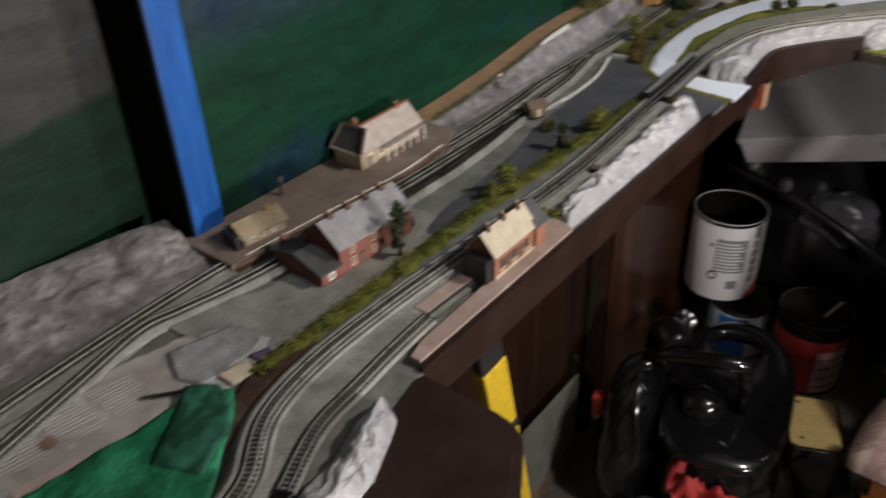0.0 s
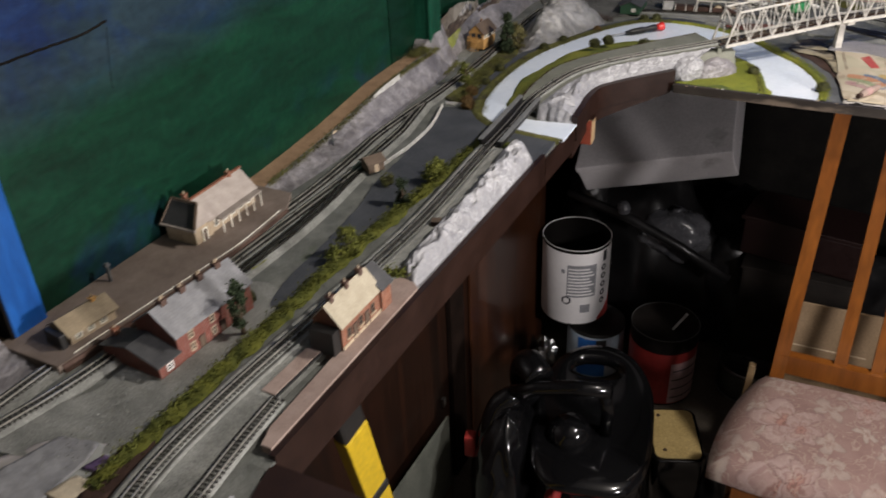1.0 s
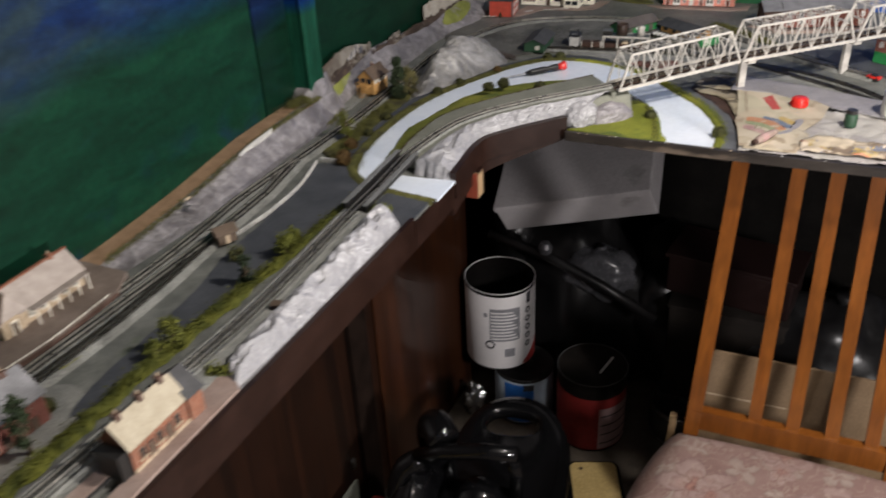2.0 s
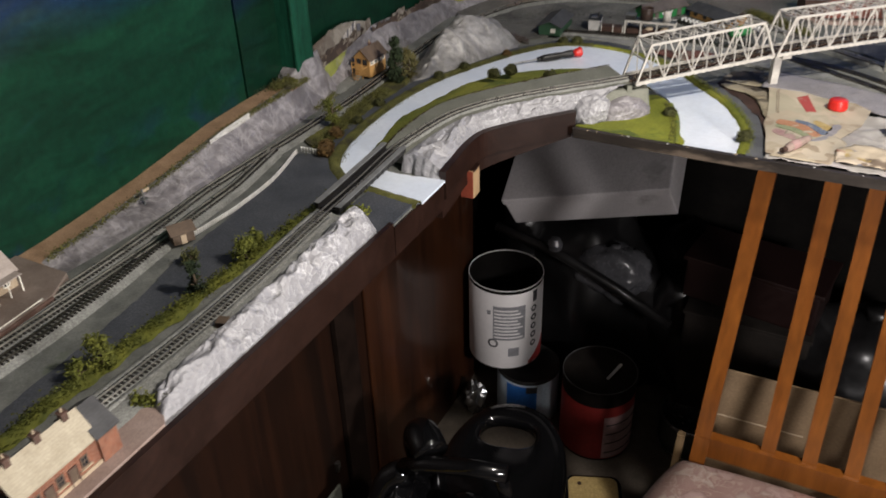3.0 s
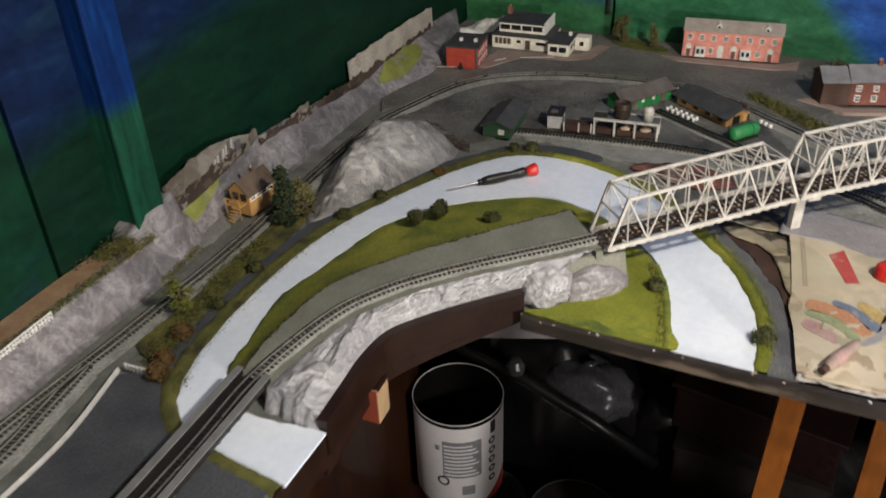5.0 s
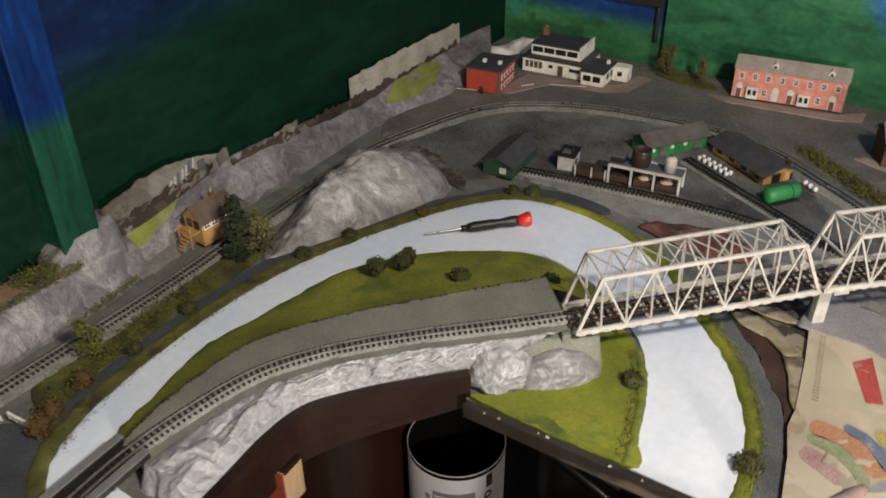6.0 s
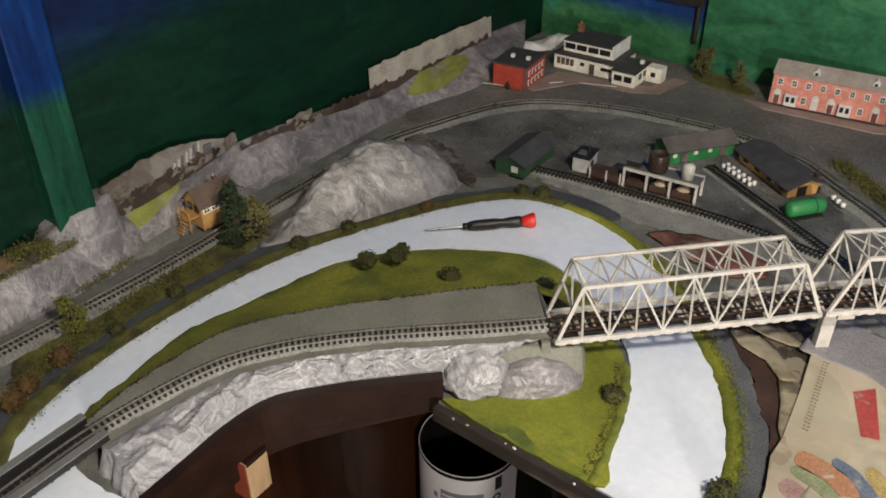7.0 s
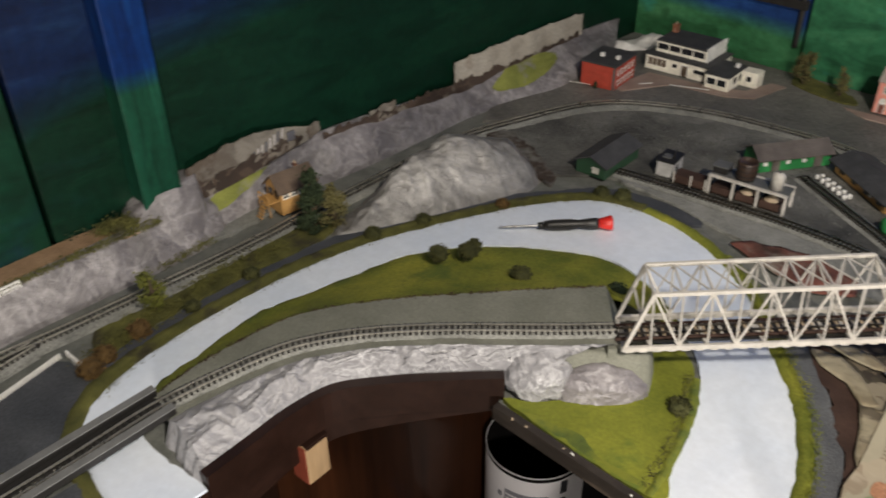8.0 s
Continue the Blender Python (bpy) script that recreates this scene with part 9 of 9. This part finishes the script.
foam = thing("foam_box", "white expanded-foam box resting on clutter under the board", "foam box", Matrix.Translation((-0.587, 2.062, 0.478)) @ pose(0, 0, 0, 24, -16, 2))
part("body", new_box((0, 0, 0), (0.425, 0.30, 0.078), 0.004), M_FOAM, foam)
part("lid", new_box((-0.003, -0.003, 0.0785), (0.428, 0.303, 0.098), 0.004), M_FOAM, foam)


def sack(x, y, z, sx, sy, sz, label, material, seed, name="bin_bag"):
    bm = bmesh.new()
    bmesh.ops.create_icosphere(bm, subdivisions=4, radius=1)
    for v in bm.verts:
        k = 1 + 0.28 * noise.noise(v.co * 1.8 + Vector((seed, 0, 0))) + 0.14 * abs(noise.noise(v.co * 5 + Vector((0, seed, 0))))
        v.co = Vector((v.co.x * sx * k, v.co.y * sy * k, max(v.co.z, -0.75) * sz * k + 0.75 * sz))
    t = thing(name, label, "bag", pose(x, y, z))
    part("body", bm, material, t, "", True)
    part("knot", lathe(bmesh.new(), [(sx * 0.16, -0.01), (sx * 0.09, sz * 0.08), (sx * 0.14, sz * 0.2), (0, sz * 0.18)], 10, (0, 0, sz * 1.66)), material, t, "", True)
    return t


sack(-0.42, 2.27, FLOOR, 0.23, 0.16, 0.30, "black plastic sack of clutter under the board", M_BAG, 1.0)
sack(-0.12, 2.30, FLOOR, 0.19, 0.16, 0.28, "black plastic sack of clutter under the board", M_BAG, 5.0)
sack(0.30, 2.20, FLOOR, 0.24, 0.18, 0.25, "black plastic sack of clutter under the board", M_BAG, 8.0)
sack(-0.63, 2.28, FLOOR, 0.09, 0.12, 0.34, "tall black plastic sack in the corner", M_BAG, 11.0)
sack(-0.34, 2.16, 0.28, 0.10, 0.07, 0.075, "crumpled translucent plastic bag on the clutter", M_FILM, 14.0, "plastic_bag")
hose = thing("pole", "black tube lying slantwise over the clutter", "tube", pose(0, 0, 0))
part("tube", tube(bmesh.new(), [(-0.64, 2.06, 0.46), (-0.45, 2.05, 0.42), (-0.30, 2.05, 0.36), (-0.16, 2.06, 0.28)], 0.014, 12), M_BAG, hose, "", True)
part("knob", lathe(bmesh.new(), [(0, 0), (0.018, 0.004), (0.02, 0.02), (0.012, 0.034), (0, 0.036)], 16, (-0.47, 2.045, 0.436)), M_FILM, hose)
rb = thing("red_crate", "dull red crate deep under the board", "crate", pose(0.02, 2.18, 0.34, 0, 0, -8))
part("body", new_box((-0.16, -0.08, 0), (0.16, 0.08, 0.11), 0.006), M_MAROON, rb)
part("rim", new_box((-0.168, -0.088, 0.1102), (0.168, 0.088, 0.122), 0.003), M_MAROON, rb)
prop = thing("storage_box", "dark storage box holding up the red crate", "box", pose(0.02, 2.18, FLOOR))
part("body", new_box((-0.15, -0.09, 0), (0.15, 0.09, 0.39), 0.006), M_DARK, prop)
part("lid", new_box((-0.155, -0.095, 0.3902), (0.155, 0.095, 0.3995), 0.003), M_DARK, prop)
foil = thing("foil_ball", "scrunched scrap of shiny foil by the tins", "foil", pose(-0.640, 1.915, FLOOR))
bm = bmesh.new()
bmesh.ops.create_icosphere(bm, subdivisions=3, radius=0.026)
for v in bm.verts:
    v.co *= 1 + 0.7 * noise.noise(v.co * 90)
    v.co.z = max(0.0, v.co.z * 2.0 + 0.045)
part("scrap", bm, M_TIN, foil)



def vacuum():
    """Glossy black canister cleaner: broad lid with a hand hole, a raised grip and a coiled hose."""
    t = thing("vacuum_cleaner", "glossy black canister vacuum cleaner with a looped handle", "vacuum cleaner", pose(-0.335, 1.385, FLOOR, 0, 0, 13))
    up = 0.39
    n = 56
    f = lambda v, e: math.copysign(abs(v) ** e, v)
    ends = lambda a: 0.9 if math.sin(a) > 0 else 0.62
    shape = lambda k: [(0.134 * k * f(math.cos(a), ends(a)), 0.246 * k * f(math.sin(a), ends(a))) for a in (math.tau * i / n for i in range(n))]
    hole = [(-0.006 + 0.060 * f(math.cos(math.tau * i / n), 0.8), 0.136 + 0.046 * f(math.sin(math.tau * i / n), 0.8)) for i in range(n)]
    top = lambda x, y: up - 1.0 * x * x - 0.35 * y * y
    bm = bmesh.new()
    chain = []
    for k, dz in ((0.97, -0.026), (1.0, -0.016), (1.0, -0.006), (0.97, 0.0), (0.90, 0.003)):
        chain.append([bm.verts.new((x, y, top(x, y) + dz)) for x, y in shape(k)])
    for k, dz in ((1.18, 0.002), (1.04, -0.002), (1.0, -0.010), (1.0, -0.026)):
        chain.append([bm.verts.new((-0.006 + (x + 0.006) * k, 0.136 + (y - 0.136) * k, top(x, y) + dz)) for x, y in hole])
    for a, b in zip(chain, chain[1:] + chain[:1]):
        for i in range(n):
            bm.faces.new((a[i], a[(i + 1) % n], b[(i + 1) % n], b[i]))
    bmesh.ops.recalc_face_normals(bm, faces=bm.faces)
    part("lid", bm, M_BLACKGLOSS, t, "broad black lid with an oval hand hole", True)
    bm = bmesh.new()
    bmesh.ops.create_icosphere(bm, subdivisions=4, radius=1)
    for v in bm.verts:
        v.co = Vector((0.132 * f(v.co.x, 0.8), -0.085 + 0.150 * f(v.co.y, 0.8), 0.195 + 0.185 * f(v.co.z, 0.8)))
    part("drum", bm, M_BLACKGLOSS, t, "rounded glossy black body", True)
    part("bumper", lathe(bmesh.new(), [(0.112, 0.04), (0.128, 0.045), (0.133, 0.06), (0.128, 0.078), (0.116, 0.082)], 40, (0.0, -0.08, 0)), M_BLACKGLOSS, t, "", True)
    part("motor_cap", lathe(bmesh.new(), [(0.050, 0.372), (0.048, 0.392), (0.036, 0.411), (0.018, 0.421), (0, 0.423)], 32, (-0.045, -0.10, 0)), M_BLACKGLOSS, t, "", True)
    part("grip", tube(bmesh.new(), [(-0.175, -0.075, 0.455), (-0.12, -0.082, 0.485), (-0.04, -0.092, 0.505), (0.035, -0.105, 0.52)], 0.017, 16), M_BLACKGLOSS, t, "", True)
    part("grip_post", tube(bmesh.new(), [(0.02, -0.10, 0.512), (0.032, -0.09, 0.45), (0.03, -0.085, 0.385)], 0.014, 12), M_BLACKGLOSS, t, "", True)
    part("hose", tube(bmesh.new(), curve_pts([(-0.165, -0.07, 0.445), (-0.205, -0.08, 0.42), (-0.225, -0.10, 0.34), (-0.225, -0.11, 0.22), (-0.195, -0.13, 0.10), (-0.13, -0.15, 0.045)], 0.02), 0.026, 16), M_BLACKGLOSS, t, "thick glossy hose", True)
    part("elbow", tube(bmesh.new(), curve_pts([(-0.155, 0.03, 0.34), (-0.165, 0.015, 0.43), (-0.15, -0.02, 0.495), (-0.12, -0.06, 0.49)], 0.012), 0.035, 20), M_BLACKGLOSS, t, "", True)
    part("side_lobe", lathe(bmesh.new(), [(0, 0.0), (0.045, 0.0), (0.055, 0.05), (0.055, 0.24), (0.042, 0.30), (0.02, 0.33), (0, 0.335)], 28, (-0.135, -0.04, 0.03)), M_BLACKGLOSS, t, "", True)
    bm = bmesh.new()
    bmesh.ops.create_icosphere(bm, subdivisions=5, radius=1)
    for v in bm.verts:
        q = v.co * 1.5 + Vector((3, 0, 1))
        k = 1 + 0.14 * noise.noise(q) + 0.09 * (0.4 - abs(noise.noise(q * 1.7)))
        v.co = Vector((-0.185 + 0.088 * v.co.x * k, -0.075 + 0.150 * v.co.y * k, max(0.004, 0.205 + 0.205 * v.co.z * k)))
    part("dust_bag", bm, M_BLACKGLOSS, t, "creased glossy black dust bag", True)
    part("badge", new_box((-0.284, -0.108, 0.27), (-0.258, -0.078, 0.33), 0.006), M_REDCAN, t, "red badge on the side")
    for x, y in ((-0.07, -0.15), (0.07, -0.15), (-0.07, 0.0), (0.07, 0.0)):
        part("castor", lathe(bmesh.new(), [(0, 0), (0.018, 0.004), (0.02, 0.018), (0.012, 0.032), (0, 0.034)], 14, (x, y, 0)), M_BLACKISH, t)
    for x in (-0.10, 0.10):
        part("back_leg", new_box((x - 0.012, 0.10, 0.0), (x + 0.012, 0.16, 0.355), 0.006), M_BLACKGLOSS, t)


vacuum()


def rounded_slab(hx, hy, z0, z1, r):
    """A flat slab with rounded upright corners and a softened upper edge."""
    bm = bmesh.new()
    rim = lambda k, z: [bm.verts.new((sx * (hx - r) + (r - k) * math.cos(a), sy * (hy - r) + (r - k) * math.sin(a), z)) for sx, sy, q in ((1, 1, 0), (-1, 1, 1), (-1, -1, 2), (1, -1, 3)) for a in [math.pi / 2 * (q + i / 6) for i in range(7)]]
    e = min(0.004, (z1 - z0) * 0.4)
    loops = [rim(0, z0), rim(0, z1 - e), rim(e * 0.3, z1 - e * 0.3), rim(e, z1)]
    for a, b in zip(loops, loops[1:]):
        for i in range(len(a)):
            bm.faces.new((a[i], a[(i + 1) % len(a)], b[(i + 1) % len(a)], b[i]))
    bm.faces.new(loops[0][::-1]); bm.faces.new(loops[-1])
    bmesh.ops.recalc_face_normals(bm, faces=bm.faces)
    return bm


crumpled("red_duster", [(-0.375, 1.17), (-0.325, 1.20), (-0.235, 1.19), (-0.205, 1.14), (-0.265, 1.11), (-0.345, 1.10)], FLOOR + 0.215, M_DUSTER, "crumpled red duster against the cleaner", "duster", 0.11, 0.009, "", 30, 3.0)
sack(-0.305, 1.135, FLOOR, 0.13, 0.09, 0.118, "pale grey rag pile on the floor", M_PRINT, 21.0, "rag_pile")
gold = thing("tool_case", "black case with an ochre lid panel lying by the cleaner", "case", pose(-0.175, 1.545, FLOOR, 0, 0, 22))
part("case", rounded_slab(0.064, 0.092, 0.0, 0.215, 0.024), M_BLACKGLOSS, gold, "", True)
part("lid_panel", rounded_slab(0.055, 0.083, 0.2152, 0.219, 0.018), M_GOLD, gold, "ochre lid panel")
part("screw", lathe(bmesh.new(), [(0, 0), (0.005, 0), (0.004, 0.002), (0, 0.0025)], 12, (-0.030, 0.062, 0.2191)), M_EARTH, gold)
part("screw", lathe(bmesh.new(), [(0, 0), (0.005, 0), (0.004, 0.002), (0, 0.0025)], 12, (-0.030, -0.058, 0.2191)), M_EARTH, gold)
sack(-0.065, 1.58, FLOOR, 0.06, 0.08, 0.075, "dark cloth bag between case and chair", M_BAG, 25.0, "cloth_bag")
post2 = thing("marker_pen", "pale stick standing behind the seat", "stick", pose(-0.048, 1.656, FLOOR, 0, 2, 0))
part("shaft", new_box((-0.008, -0.008, 0), (0.008, 0.008, 0.40), 0.002), M_BLOCK, post2)


def chair():
    t = thing("dining_chair", "varnished beech slat-back chair with a faded floral seat", "chair", pose(0.205, 1.255, FLOOR, 0, 0, 1))
    sz = 0.545
    # padded seat
    bm = bmesh.new()
    nx, ny = 22, 22
    rows = []
    for j in range(ny + 1):
        row = []
        for i in range(nx + 1):
            u, v = i / nx * 2 - 1, j / ny * 2 - 1
            w = 0.282 - 0.056 * (v + 1) / 2
            e = 1 - 0.07 * (u * u * v * v)
            d = min(1 - abs(u), 1 - abs(v))
            z = sz + 0.030 * (1 - (1 - min(d * 4.5, 1)) ** 2) + 0.010 * (1 - u * u) * (1 - v * v)
            row.append((u * w * e, 0.050 + v * 0.158 * e, z - 0.02))
        rows.append(row)
    loft(bm, rows)
    rim = [e for e in bm.edges if e.is_boundary]
    ext = bmesh.ops.extrude_edge_only(bm, edges=rim)
    for g in ext["geom"]:
        if isinstance(g, bmesh.types.BMVert):
            g.co.z = sz - 0.045
    bmesh.ops.recalc_face_normals(bm, faces=bm.faces)
    part("seat", bm, M_FLORAL, t, "faded pink floral padded seat", True)
    for lo, hi in (((-0.215, -0.095, sz - 0.095), (0.215, -0.075, sz - 0.046)), ((-0.215, 0.165, sz - 0.095), (0.215, 0.185, sz - 0.046)), ((-0.225, -0.074, sz - 0.095), (-0.205, 0.164, sz - 0.046)), ((0.205, -0.074, sz - 0.095), (0.225, 0.164, sz - 0.046))):
        part("seat_rail", new_box(lo, hi, 0.003), M_CHAIRWOOD, t)
    for x in (-0.205, 0.205):
        part("leg", new_box((x - 0.018, -0.105, 0), (x + 0.018, -0.069, sz - 0.096), 0.004), M_CHAIRWOOD, t)
        bm = bmesh.new()
        for a, b in zip([(x * 0.88, 0.235, 0), (x * 0.87, 0.215, sz - 0.03)], [(x * 0.87, 0.215, sz - 0.03), (x * 0.80, 0.315, 1.085)]):
            bar(bm, a, b, 0.027, 0.026, (0, 1, 0))
        part("back_post", bm, M_CHAIRWOOD, t)
    lean = lambda z: 0.215 + 0.10 * (z - sz + 0.03) / 0.57
    part("back_rail", bar(bmesh.new(), (-0.180, lean(0.565), 0.565), (0.200, lean(0.565), 0.565), 0.020, 0.045), M_CHAIRWOOD, t)
    part("top_rail", bar(bmesh.new(), (-0.175, lean(1.0885), 1.0885), (0.175, lean(1.0885), 1.0885), 0.020, 0.015), M_CHAIRWOOD, t)
    for i in range(5):
        x = -0.077 + i * 0.0675
        if x > 0.18:
            continue
        part("slat", bar(bmesh.new(), (x + 0.010, lean(0.575), 0.575), (x * 0.90, lean(1.0805), 1.0805), 0.0235, 0.010, (0, 1, 0)), M_CHAIRWOOD, t)
    for lo, hi in (((-0.208, -0.07, 0.15), (-0.192, 0.21, 0.175)), ((0.192, -0.07, 0.15), (0.208, 0.21, 0.175))):
        part("stretcher", new_box(lo, hi, 0.003), M_CHAIRWOOD, t)


chair()
cb = thing("cardboard_box", "open brown cardboard box behind the chair", "cardboard box", pose(0.235, 1.74, FLOOR, 0, 0, 2))
for lo, hi in (((-0.215, -0.10, 0), (0.215, -0.095, 0.615)), ((-0.215, 0.095, 0), (0.215, 0.10, 0.44)), ((-0.215, -0.0949, 0), (-0.210, 0.0949, 0.46)), ((0.210, -0.0949, 0), (0.215, 0.0949, 0.46))):
    part("side", new_box(lo, hi, 0.001), M_CARDBOARD, cb)
part("crease", new_box((-0.21, -0.1008, 0.50), (-0.05, -0.1003, 0.503)), M_STONE, cb, "pale crease line across the box")

level = thing("spirit_level", "yellow spirit level leaning under the board", "spirit level")
a_, b_ = Vector((-0.455, 0.595, 0.975)), Vector((-0.505, 0.745, 0.53))
level.matrix_world = Matrix.Translation(a_) @ (b_ - a_).to_track_quat("Z", "X").to_matrix().to_4x4() @ pose(0, 0, 0, 0, 0, 25)
part("body", new_box((-0.024, -0.012, 0.17), (0.024, 0.012, 0.36), 0.003), M_YELLOW, level)
part("end_cap", new_box((-0.024, -0.011, 0.0), (0.024, 0.011, 0.1698), 0.006), M_BLACKISH, level, "black upper end")
part("vial_window", new_box((-0.014, -0.0135, 0.362), (0.026, 0.0135, 0.385), 0.004), M_BLACKISH, level)
part("lower_body", new_box((-0.026, -0.012, 0.387), (0.026, 0.012, 0.98), 0.003), M_YELLOW, level)
sheet_ = thing("leaning_sheet", "dusty grey-green sheet standing against the plywood", "board", pose(-0.668, 1.03, FLOOR))
part("sheet", new_box((-0.006, -0.33, 0.06), (0.0, 0.27, 0.292), 0.001), M_SHEET, sheet_)
part("foot_strip", new_box((-0.008, -0.33, 0), (0.004, 0.27, 0.0598), 0.002), M_BROWNROOF, sheet_)
